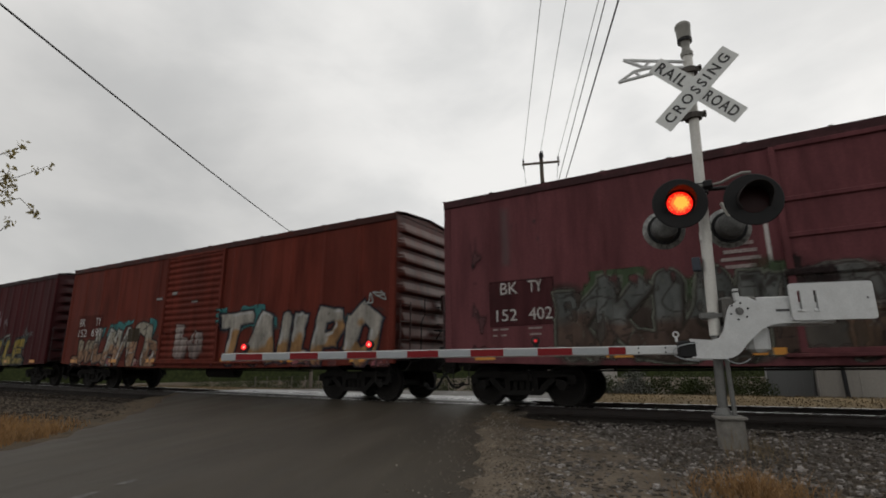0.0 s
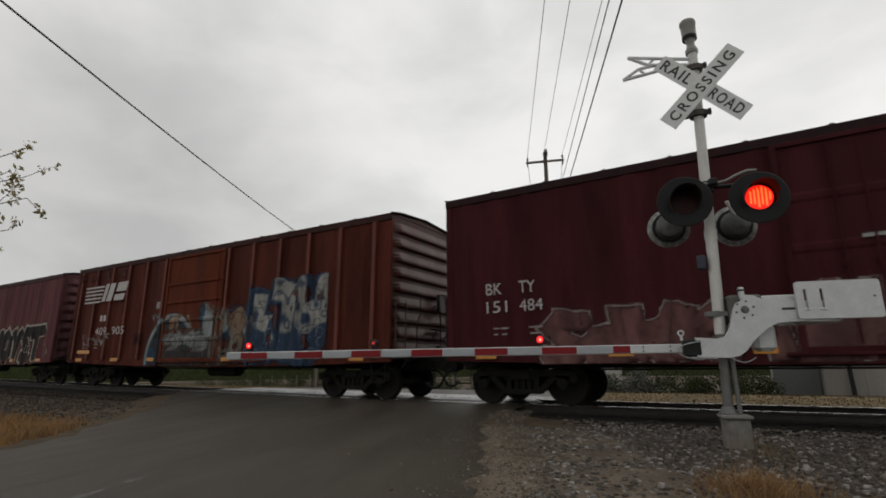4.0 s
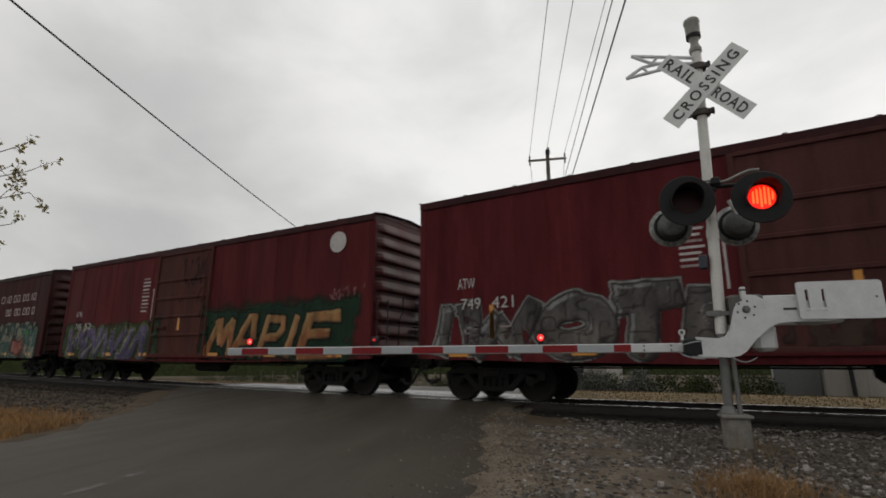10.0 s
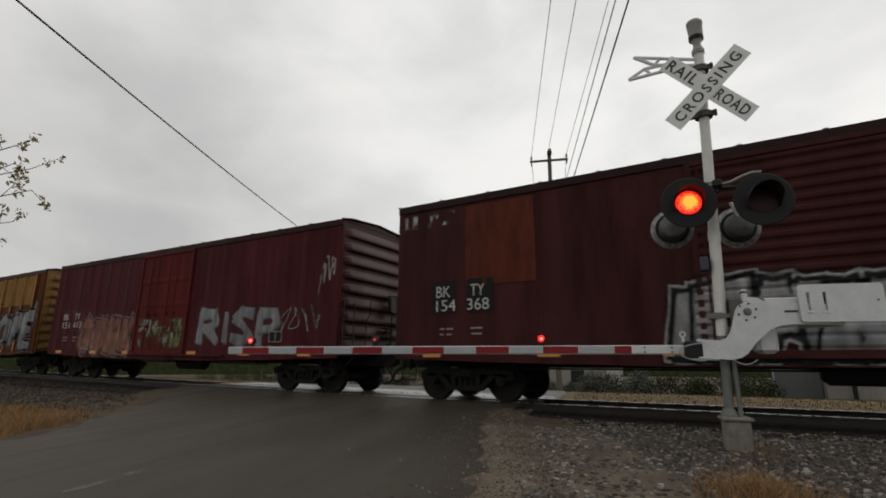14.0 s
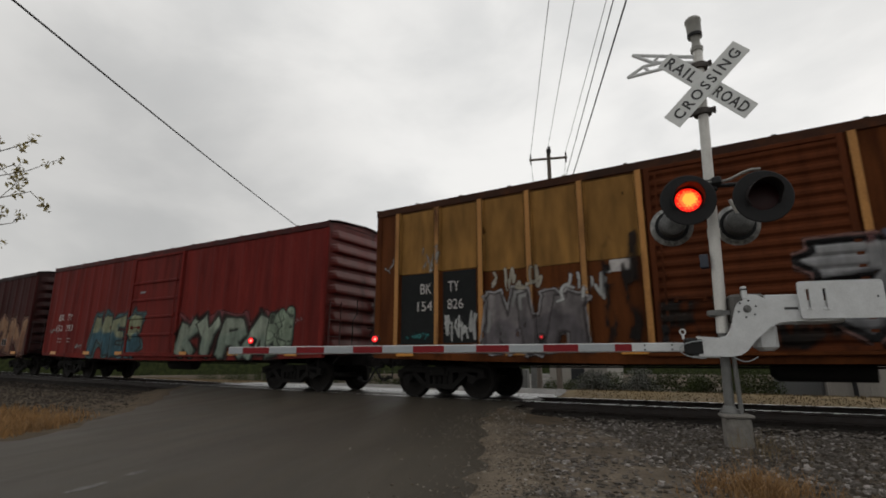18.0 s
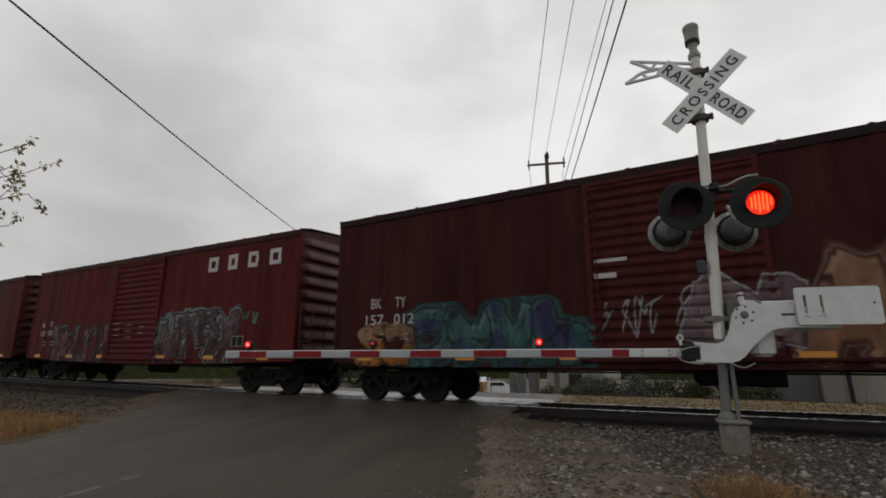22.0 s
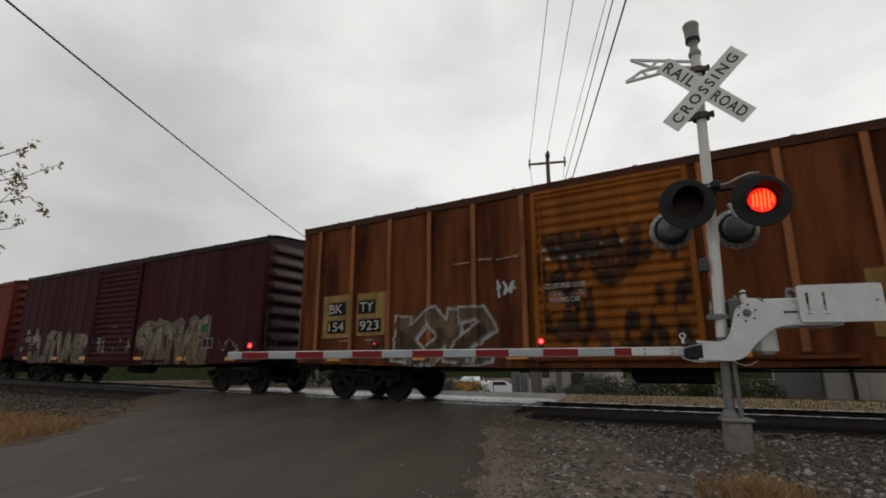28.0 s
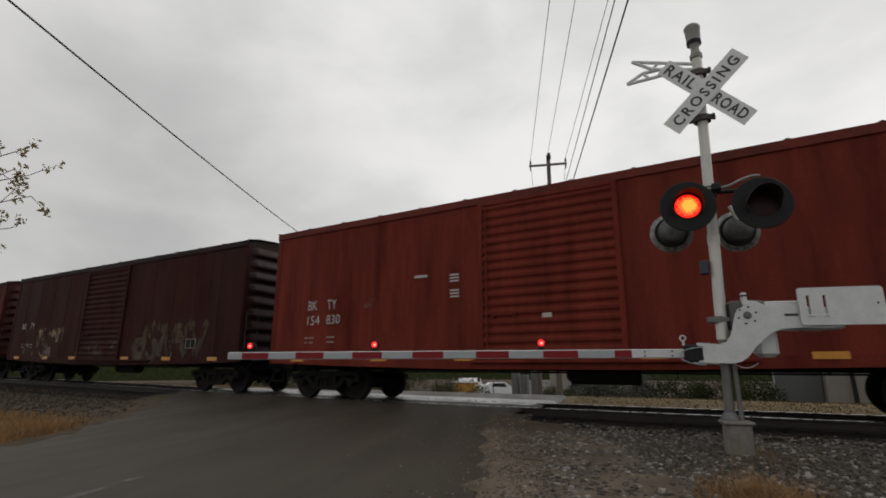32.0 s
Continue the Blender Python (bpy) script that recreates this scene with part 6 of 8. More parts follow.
         sprays=[*[((-2.645 - 1.115 * i, -1.67 - 1.115 * i, 2.70 if i < 3 else 2.82, 4.30), "patch", dict(fill=(0.40, 0.205, 0.055), worn=0.05, cell=0.02)) for i in range(5)], *[((2.785 + 1.115 * i, 3.76 + 1.115 * i, 3.0, 4.30), "patch", dict(fill=(0.41, 0.21, 0.055), worn=0.05, cell=0.02)) for i in range(4)], ((0.8, 7.5, 1.05, 2.68), "block", dict(fill=(0.44, 0.44, 0.45), fill2=(0.28, 0.28, 0.29), line=BLACK, back=(0.04, 0.035, 0.035), glyphs="7KOPE", spread=(1.5, 1.5, 1.6, 1.1, 1.2), thick=0.21, rim=0.10, worn=0.05, halo=(0.30, 0.17, 0.15), gleam=(0.5, 0.5, 0.5))), ((2.69, 3.72, 1.17, 2.45), "patch", dict(fill=(0.015, 0.015, 0.016), worn=0.08)),
                 ((-4.75, -2.8, 1.0, 2.2), "block", dict(fill=(0.30, 0.27, 0.27), fill2=(0.20, 0.18, 0.19), line=(0.05, 0.04, 0.04), halo=(0.48, 0.46, 0.46), count=3, thick=0.17, rim=0.03, worn=0.12, gleam=PALE)), ((-4.68, -3.6, 2.25, 2.76), "tag", dict(fill=CREAM, count=6, thick=0.032)), ((-3.3, -2.2, 1.93, 2.52), "tag", dict(fill=WHITE, count=6, thick=0.032)),
                 ((-6.5, -6.0, 2.75, 3.4), "tag", dict(fill=PALE, count=4, thick=0.016)), ((-7.6, -7.3, 2.9, 3.3), "tag", dict(fill=PALE, count=3, thick=0.016)), ((-5.86, -5.05, 1.25, 1.9), "tag", dict(fill=WHITE, count=7, thick=0.026)), ((-6.9, -6.3, 1.3, 1.45), "tag", dict(fill=TEAL, count=4, thick=0.016)), ((1.5, 7.2, 2.5, 2.75), "fade", dict(fill=(0.35, 0.14, 0.13), fill2=(0.16, 0.18, 0.24), worn=0.42)),
                 ((6.85, 7.22, 1.48, 2.0), "patch", dict(fill=(0.16, 0.24, 0.17), worn=0.2)), ((-1.45, 1.3, 0.95, 1.9), "fade", dict(fill=(0.018, 0.015, 0.013), fill2=(0.03, 0.022, 0.018), line=BLACK, worn=0.3)), ((-2.4, -1.7, 1.0, 3.2), "fade", dict(fill=(0.02, 0.016, 0.014), fill2=(0.035, 0.022, 0.016), line=BLACK, worn=0.45)), ((7.5, 7.85, 2.35, 3.25), "tag", dict(fill=(0.36, 0.46, 0.42), count=3, thick=0.02, worn=0.05))]),
    dict(mid=-94.51, len=15.84, rgb=(0.225, 0.033, 0.028), sides="flat", doors="five", seed=11, label="bright oxide-red boxcar with pale green graffiti", grid=False,
         text=marks(BK, ("152", "393"), -6.86, -5.51, 2.26, 1.84, (0.08, 0.41, 0.59, 0.87)),
         sprays=[((-4.05, -0.55, 0.84, 2.38), "block", dict(fill=(0.36, 0.38, 0.24), fill2=(0.06, 0.15, 0.19), line=(0.03, 0.035, 0.035), back=(0.08, 0.16, 0.17), glyphs="MES", spread=(1.4, 1.0, 1.1), thick=0.22, rim=0.05, worn=0.06)), ((1.5, 6.2, 0.80, 2.10), "block", dict(fill=(0.44, 0.50, 0.40), fill2=(0.34, 0.42, 0.34), line=(0.045, 0.05, 0.04), back=(0.035, 0.025, 0.022), puff=(0.28, 0.08, 0.085), glyphs="KYR^", spread=(1.1, 1.1, 1.3, 1.3), thick=0.19, rim=0.06, worn=0.02, slant=0.18)),
                 ((5.9, 6.7, 1.25, 2.1), "wild", dict(fill=MINT, fill2=MINT, line=(0.05, 0.06, 0.05), count=2, thick=0.10, worn=0.1)), ((6.75, 7.2, 1.75, 1.95), "tag", dict(fill=PINK, count=3, thick=0.015)), ((-7.4, -6.9, 1.75, 1.95), "tag", dict(fill=PALE, count=3, thick=0.015)), ((-5.2, -4.6, 1.15, 1.35), "tag", dict(fill=PALE, count=4, thick=0.014)),
                 ((-0.9, -0.6, 3.04, 3.10), "patch", dict(fill=PALE, worn=0))]),
    dict(mid=-112.05, len=15.85, rgb=(0.072, 0.022, 0.021), sides="flat", doors="rib", door_rgb=(0.095, 0.026, 0.024), seed=12, label="very dark maroon boxcar with peach-coloured graffiti",
         text=marks(BK, ("157", "012"), -6.9, -5.5, 2.15, 1.76, (0.11, 0.33, 0.62, 0.83)), plates=[((-1.35, -0.75, 2.72, 2.80), STENCIL), ((-1.35, -0.95, 2.42, 2.52), STENCIL)],
         sprays=[((1.8, 7.8, 0.82, 2.58), "block", dict(fill=(0.42, 0.235, 0.135), fill2=(0.33, 0.165, 0.10), line=(0.10, 0.035, 0.026), back=(0.20, 0.085, 0.06), halo=(0.27, 0.17, 0.13), gleam=(0.50, 0.33, 0.22), glyphs="AUON", spread=(1.2, 1.25, 1.35, 1.9), thick=0.23, rim=0.045, worn=0.12, slant=0.10)), ((3.2, 4.8, 1.7, 2.2), "fade", dict(fill=(0.10, 0.14, 0.10), fill2=(0.10, 0.14, 0.10), line=BROWN, worn=0.3)), ((-5.6, -1.6, 0.84, 2.0), "wild", dict(fill=(0.09, 0.20, 0.19), fill2=(0.06, 0.14, 0.15), line=(0.025, 0.03, 0.035), back=(0.06, 0.13, 0.14), count=4, thick=0.21, rim=0.04, worn=0.1, spots=(0.06, 0.07, 0.15), gleam=(0.2, 0.3, 0.3))),
                 ((-7.1, -5.6, 0.9, 1.8), "wild", dict(fill=PEACH, fill2=ORANGE, line=BROWN, count=2, thick=0.15, worn=0.2)), ((0.1, 1.8, 1.15, 2.3), "block", dict(fill=(0.26, 0.18, 0.19), fill2=(0.30, 0.22, 0.22), line=(0.10, 0.06, 0.06), halo=(0.52, 0.50, 0.48), glyphs="N", thick=0.28, rim=0.02, worn=0.1)), ((-1.3, 0.4, 1.2, 2.2), "tag", dict(fill=PALE, count=6, thick=0.014)),
                 ((-1.3, 2.0, 4.48, 4.52), "tag", dict(fill=PALE, count=9, thick=0.02, worn=0.3))]),
    dict(mid=-129.4, len=15.86, rgb=(0.140, 0.028, 0.027), sides="flat", doors="rib", seed=13, label="red-maroon boxcar with large white company letters", text=marks(BK, ("151", "159"), -6.83, -5.85, 2.13, 1.78, (0.01, 0.28, 0.66, 0.91), 0.21),
         plates=[((-1.15 + 0.8 * (i % 3), -0.75 + 0.75 * (i % 3), 2.12 - 0.07 * i, 2.145 - 0.07 * i), DIM_STENCIL) for i in range(8)] + letter_blocks(3.91, (0.45, -0.38, 0.45, -0.38, 0.42, -0.38, 0.47), 0.06, 3.60, 4.06, stroke=0.12),
         sprays=[((1.6, 5.5, 0.86, 2.3), "wild", dict(fill=(0.17, 0.125, 0.12), fill2=(0.14, 0.07, 0.065), line=(0.035, 0.03, 0.03), halo=(0.30, 0.33, 0.33), puff=(0.20, 0.30, 0.31), count=4, thick=0.20, rim=0.045, worn=0.08, gleam=(0.45, 0.47, 0.46))), ((-5.6, -1.7, 0.84, 1.98), "wild", dict(fill=(0.105, 0.036, 0.036), fill2=(0.085, 0.045, 0.05), line=(0.022, 0.02, 0.024), puff=(0.15, 0.215, 0.245), halo=(0.09, 0.11, 0.12), gleam=(0.5, 0.5, 0.47), spots=(0.25, 0.10, 0.10), count=6, thick=0.15, rim=0.03, worn=0.2)),
                 ((1.6, 1.9, 1.2, 1.6), "fade", dict(fill=BLACK, fill2=BLACK, line=BLACK, worn=0.2)), ((5.7, 6.5, 1.9, 2.3), "tag", dict(fill=(0.15, 0.30, 0.15), count=4, thick=0.016))]),
    dict(mid=-146.77, len=15.72, rgb=(0.122, 0.028, 0.026), sides="panel", doors="rib", seed=14, label="maroon boxcar with grey and sea-green graffiti",
         sprays=[((-7.8, 1.9, 0.88, 2.55), "wild", dict(fill=(0.30, 0.31, 0.30), fill2=(0.10, 0.09, 0.09), line=(0.045, 0.04, 0.04), halo=(0.36, 0.36, 0.34), back=(0.10, 0.075, 0.07), count=9, thick=0.17, rim=0.03, worn=0.14, gleam=(0.40, 0.46, 0.42))), ((0.4, 1.4, 1.2, 2.2), "fade", dict(fill=(0.14, 0.30, 0.22), fill2=CREAM, line=BROWN, worn=0.3)),
                 ((2.98, 3.27, 1.3, 1.97), "fade", dict(fill=PEACH, fill2=TAN, line=BROWN, worn=0.3)), ((3.87, 4.16, 1.3, 1.97), "fade", dict(fill=PEACH, fill2=TAN, line=BROWN, worn=0.3)), *[((a - 0.08, b + 0.08, 0.95, c), "wash", dict(fill=(0.040, 0.018, 0.018), worn=0, cover=0.75)) for a, b, c in ((2.45, 2.99, 3.1), (3.28, 3.80, 2.9), (4.17, 4.62, 3.3))], ((5.2, 5.5, 1.8, 1.95), "patch", dict(fill=(0.04, 0.2, 0.05), worn=0.2))]),
    dict(mid=-164.29, len=16.3, stain=(0.22, 0.18, 0.2), stained=0.53, rgb=(0.20, 0.086, 0.034), sides="post", doors="rib", door_rgb=(0.33, 0.15, 0.03), seed=15, label="rusty orange-brown exterior-post boxcar with a stained yellow door", roof_rgb=(0.22, 0.215, 0.21), grid=False,
         posts=(1.70, 1.155), post_rgb=(0.36, 0.16, 0.055), text=[("CLOSE AND LOCK", (-1.24, -0.44, 2.28, 2.38)), ("DOORS BEFORE", (-1.22, -0.48, 2.14, 2.24)), ("MOVING CAR", (-1.16, -0.56, 2.00, 2.10)), ("BK", (-7.07, -6.64, 2.11, 2.34)), ("TY", (-6.07, -5.64, 2.11, 2.34)), ("154", (-7.08, -6.58, 1.66, 1.88)), ("923", (-6.05, -5.47, 1.66, 1.88))], plates=[((-1.3, 0.3, 3.05, 3.11), STENCIL), ((-1.2, 0.0, 2.85, 2.91), STENCIL)],
         sprays=[((-7.31, -6.3, 1.5, 2.57), "patch", dict(fill=(0.46, 0.29, 0.10), worn=0.03)), ((-6.17, -5.24, 1.53, 2.56), "patch", dict(fill=(0.46, 0.29, 0.10), worn=0.03)), ((-7.1, -6.55, 2.07, 2.38), "patch", dict(fill=BLACK, worn=0)), ((-6.12, -5.6, 2.07, 2.38), "patch", dict(fill=BLACK, worn=0)), ((-7.12, -6.54, 1.62, 1.92), "patch", dict(fill=BLACK, worn=0)), ((-6.1, -5.42, 1.62, 1.92), "patch", dict(fill=BLACK, worn=0)),
                 ((-4.9, -2.5, 0.84, 2.0), "block", dict(fill=(0.22, 0.15, 0.09), fill2=(0.12, 0.08, 0.05), line=(0.55, 0.53, 0.49), count=3, thick=0.17, rim=0.05, worn=0.12)), ((-4.6, -1.0, 0.80, 1.05), "fade", dict(fill=(0.45, 0.43, 0.40), fill2=BROWN, line=BLACK, worn=0.4)), ((-1.4, 1.4, 1.0, 3.4), "fade", dict(fill=(0.05, 0.028, 0.016), fill2=(0.12, 0.045, 0.02), line=(0.03, 0.02, 0.015), worn=0.34)),
                 ((-2.4, -1.9, 2.2, 2.55), "tag", dict(fill=WHITE, count=3, thick=0.03)), ((3.71, 4.54, 1.2, 2.2), "patch", dict(fill=(0.42, 0.24, 0.085), worn=0.06)), ((3.78, 4.48, 1.55, 1.95), "tag", dict(fill=(0.12, 0.07, 0.16), count=4, thick=0.02, worn=0.1)), ((4.85, 5.63, 1.33, 2.3), "patch", dict(fill=(0.40, 0.23, 0.085), worn=0.06)), *[((4.95, 5.5 - 0.06 * (i % 2), 1.44 + 0.16 * i, 1.52 + 0.16 * i), "patch", dict(fill=BLACK, worn=0.05)) for i in range(5)], ((6.05, 6.75, 1.75, 2.42), "patch", dict(fill=(0.42, 0.24, 0.085), worn=0.06)), ((1.6, 2.25, 1.45, 1.92), "tag", dict(fill=WHITE, count=4, thick=0.018, worn=0.05)), ((2.55, 3.3, 1.32, 2.0), "tag", dict(fill=WHITE, count=4, thick=0.018, worn=0.05)), ((-3.5, -1.7, 3.0, 3.06), "tag", dict(fill=TAN, count=3, thick=0.02))]),
    dict(mid=-182.01, len=16.0, rgb=(0.070, 0.019, 0.023), sides="flat", doors="rib", seed=16, label="very dark maroon boxcar with cream graffiti band", text=marks(BK, ("152", "054"), -7.02, -5.84, 1.98, 1.66, (0.02, 0.28, 0.71, 0.97), 0.21),
         sprays=[((-6.5, -1.8, 0.82, 1.95), "wild", dict(fill=(0.33, 0.28, 0.205), fill2=(0.25, 0.205, 0.15), line=(0.09, 0.06, 0.045), count=6, thick=0.17, worn=0.2)), ((1.8, 5.5, 0.82, 2.1), "wild", dict(fill=(0.34, 0.30, 0.22), fill2=(0.28, 0.19, 0.12), line=(0.09, 0.055, 0.04), halo=(0.38, 0.33, 0.25), count=5, thick=0.18, rim=0.03, worn=0.17, gleam=(0.1, 0.12, 0.10))), ((-1.3, 1.4, 1.15, 1.75), "fade", dict(fill=(0.24, 0.18, 0.13), fill2=PALE, line=BROWN, worn=0.34)),
                 ((-7.6, -7.2, 1.2, 1.5), "tag", dict(fill=PALE, count=3, thick=0.016)), ((0.0, 0.5, 2.05, 2.15), "patch", dict(fill=(0.12, 0.09, 0.08), worn=0.2)), ((5.3, 5.6, 1.8, 2.0), "patch", dict(fill=(0.05, 0.2, 0.05), worn=0.2)), ((6.2, 7.2, 1.2, 1.6), "tag", dict(fill=PALE, count=4, thick=0.014))]),
    dict(mid=-199.46, len=15.95, rgb=(0.240, 0.047, 0.032), sides="panel", doors="rib", seed=17, eave=0.75, label="clean oxide-red boxcar without graffiti", text=marks(BK, ("154", "830"), -6.6, -5.45, 2.25, 1.86),
         plates=[((-2.25, -2.02, 2.80 - 0.07 * i, 2.835 - 0.07 * i), STENCIL) for i in (0, 1, 2, 5, 6, 7)] + [ ((-3.2, -2.85, 2.82, 2.88), STENCIL), ((-0.1, 0.1, 1.75, 1.9), STENCIL)],
         sprays=[((-4.7, -4.4, 2.2, 2.45), "tag", dict(fill=(0.4, 0.15, 0.13), count=3, thick=0.014)), ((5.2, 5.6, 1.9, 2.0), "fade", dict(fill=(0.05, 0.10, 0.04), worn=0.4)), ((6.6, 7.2, 1.4, 1.7), "fade", dict(fill=(0.33, 0.10, 0.08), worn=0.4))]),
    dict(mid=-216.78, len=15.93, rgb=(0.064, 0.023, 0.020), sides="panel", doors="rib", seed=18, label="very dark brown boxcar with tan streaked graffiti", text=marks(BK, ("152", "71"), -6.8, -5.5, 2.2, 1.8)[:2],
         sprays=[((2.3, 6.3, 0.95, 2.15), "wild", dict(fill=(0.17, 0.105, 0.065), fill2=(0.15, 0.115, 0.09), line=(0.07, 0.035, 0.025), count=5, thick=0.13, worn=0.38)), ((-6.5, -2.9, 1.0, 2.2), "fade", dict(fill=(0.22, 0.16, 0.13), fill2=TAN, line=BROWN, worn=0.45)), ((-2.0, 1.5, 1.0, 1.6), "fade", dict(fill=(0.14, 0.09, 0.06), fill2=(0.2, 0.13, 0.09), line=BROWN, worn=0.5))]),
    dict(mid=-234.2, len=15.8, rgb=(0.115, 0.034, 0.028), sides="flat", doors="rib", seed=19, label="brown-red boxcar at the tail of the view"),
]


# ---- crossing signal ----
# grey darkened so that the lower mast pipe carries its shade in the colour
PEDESTAL = surface("darkened_grey_pipe", (0.125, 0.125, 0.12), 0.6, metal=0.2, vary=0.2, scale=6, fine=60, bump=0.12)
# mid grey taken darker, with the shading of the rear drums put in
REAR_DRUM = surface("darkened_grey_housing", (0.075, 0.075, 0.073), 0.42, vary=0.5, scale=8, fine=60, bump=0.1)
CLAMP_BROWN = surface("rusty_dark_clamp", (0.055, 0.046, 0.040), 0.7, vary=0.3, scale=8, fine=60, bump=0.2)
MECH_GREY = surface("dark_grey_housing", (0.070, 0.066, 0.060), 0.6, vary=0.25, scale=6, fine=60, bump=0.15)
RIM_GREY = surface("streaked_grey_rim", (0.20, 0.20, 0.19), 0.5, vary=0.45, scale=9, fine=50, bump=0.15, second=(0.06, 0.06, 0.058), second_at=0.54)
HOOD_BLACK = surface("matt_black_hood", (0.030, 0.026, 0.026), 0.8, vary=0.15, scale=8, fine=60, bump=0.05, spec=0.08)
BOX_NAVY = surface("navy_painted_box", (0.010, 0.016, 0.030), 0.5, vary=0.15, bump=0.05)
EMBER = lamp_glow("faint_red_glow", (0.75, 0.012, 0.02), 0.35)
ARM_LENS = surface("small_red_lens", (0.085, 0.004, 0.005), 0.25, vary=0.1, bump=0)
BELL_GREY = surface("weathered_grey_housing", (0.22, 0.215, 0.195), 0.6, vary=0.15, scale=6, fine=60, bump=0.1)


def build_signal():
    sig = thing("crossing_signal", "silver level-crossing signal mast with crossbuck, bell and flashing lamps", "crossing signal", pose(-0.37, 6.58, 0.0))
    place = Matrix.Translation((-0.37, 6.58, 0.0)).inverted()

    def put(name, form, *mats, label="", smooth=True, parent=sig, m=None):
        return part(name, form.mesh(name, *mats, smooth=smooth), parent, label, place if m is None else place @ m)

    f = Form().box(-0.125, 0.125, -0.125, 0.125, -0.05, 0.315, chamfer=0.03).box(-0.15, 0.15, -0.15, 0.15, 0.30, 0.335, chamfer=0.012)
    put("foundation", f, CONCRETE, label="weathered concrete foundation block", smooth=False, m=pose(-0.295, 6.53, 0, 0, 0, 14))
    foot, top = Vector((-0.350, 6.58, 0.315)), Vector((-0.232, 6.58, 4.72))
    put("mast", Form().rod(foot.lerp(top, 0.20), foot.lerp(top, 0.46), 0.062, n=20).rod(foot.lerp(top, 0.455), top, 0.058, n=20).rod(foot.lerp(top, 0.45), foot.lerp(top, 0.475), 0.068, n=20), MAST_PAINT, label="weathered silver-painted steel mast")
    put("mast_pedestal", Form().rod(foot, foot.lerp(top, 0.215), 0.050, n=18), PEDESTAL, label="lower pipe of the mast, its grey darkened for shade")
    put("base_casting", Form().rod(foot, foot + Vector((0, 0, 0.04)), 0.10, n=16).rod(foot + Vector((0, 0, 0.04)), foot + Vector((0, 0, 0.10)), 0.085, 0.06, n=16), PEDESTAL)
    put("conduit", Form().rod((-0.238, 6.56, 0.30), (-0.248, 6.56, 0.95), 0.024, n=10), PEDESTAL)
    # bell
    put("bell", Form().lathe([(0, 0.072), (0.05, 0.076), (0.07, 0.060), (0.14, 0.045), (0.20, 0.066), (0.24, 0.078), (0.245, 0.084), (0.41, 0.090), (0.42, 0.097), (0.455, 0.096), (0.475, 0.08), (0.48, 0.03)], (-0.235, 6.58, 4.72), (-0.02, 0, 1), n=24), BELL_GREY, label="grey electronic warning bell")
    put("bell_band", Form().lathe([(0, 0.076), (0.0, 0.086), (0.045, 0.087), (0.045, 0.076)], (-0.24, 6.58, 4.925), (-0.02, 0, 1), n=24, closed=True), LAMP_BLACK)
    for z in (4.50, 3.88):
        x = -0.368 + (z - 0.25) * 0.0304
        put("clamp", Form().rod((x, 6.58, z - 0.035), (x, 6.58, z + 0.035), 0.10, n=16).box(x - 0.15, x + 0.15, 6.53, 6.57, z - 0.03, z + 0.03).rod((x + 0.13, 6.48, z), (x + 0.13, 6.64, z), 0.014, n=6), CLAMP_BROWN, smooth=False)
    # front crossbuck
    def buck(centre, yaw, words):
        frame_m = place @ Matrix.Translation(centre) @ pose(0, 0, 0, 0, 0, yaw) @ pose(0, 0, 0, 0, -0.6, 0)
        for k, tilt in enumerate((45, -45)):
            m = frame_m @ pose(0, -0.012 if k == 0 else 0.0, 0, 0, -tilt, 0)
            blade = part("sign_blade", Form().box(-0.61, 0.61, -0.004, 0.004, -0.1145, 0.1145, chamfer=0.002).mesh("sign_blade", SIGN_WHITE), sig, "white crossbuck blade with black lettering", m)
            for text, x0, x1 in words[k]:
                tall = 0.128 if k == 0 else 0.148
                part("lettering", text_mesh(text, SIGN_BLACK, x1 - x0, tall, 1.34 if k == 0 else 1.20, 0.022), blade, "black sign lettering", pose(x0, -0.007, -tall / 2))
            for x in (-0.05, 0.05):
                part("bolt", Form().rod((x, -0.012, 0.06), (x, -0.003, 0.06), 0.012, n=8).mesh("bolt", GALVANIZED), blade)

    buck((-0.176, 6.455, 4.178), 12.2, ((("CROSSING", -0.535, 0.535),), (("RAIL", -0.560, -0.150), ("ROAD", 0.130, 0.560))))
    # open bracket arms behind the sign
    for (x1, z1), (x0, z0), d in (((-0.99, 4.885), (-0.28, 4.645), -0.10), ((-1.08, 4.58), (-0.46, 4.60), 0.10)):
        a, b = Vector((x1, 6.5, z1)), Vector((x0, 6.55, z0))
        mid = a.lerp(b, 0.33) + Vector((0, 0, d))
        g = Form().rod(a, b, 0.022, n=6).rod(a, mid, 0.022, n=6).rod(mid, b + Vector((0, 0, d * 0.8)), 0.022, n=6).rod(mid, a.lerp(b, 0.45), 0.018, n=6)
        put("bracket_arm", g, GALVANIZED, label="open galvanized bracket arm", smooth=False)
    # crossarm of the lamps
    c, s = math.cos(radians(12)), math.sin(radians(12))
    bar = Vector((-0.285, 6.58, 2.93))
    d = Vector((c, s, -0.03))
    put("light_crossarm", Form().rod(bar - d * 0.42, bar + d * 0.42, 0.026, n=10).lathe([(-0.06, 0.085), (0.06, 0.085)], bar, (0, 0, 1), n=16), LAMP_BLACK)
    put("lamp_cable", Form().tube([(-0.50, 6.42, 2.985), (-0.42, 6.43, 2.985), (-0.30, 6.45, 2.945), (-0.18, 6.45, 2.925), (-0.06, 6.45, 2.935), (0.06, 6.45, 2.985), (0.16, 6.45, 3.01), (0.25, 6.45, 3.0)], 0.016, n=8), BELL_GREY)
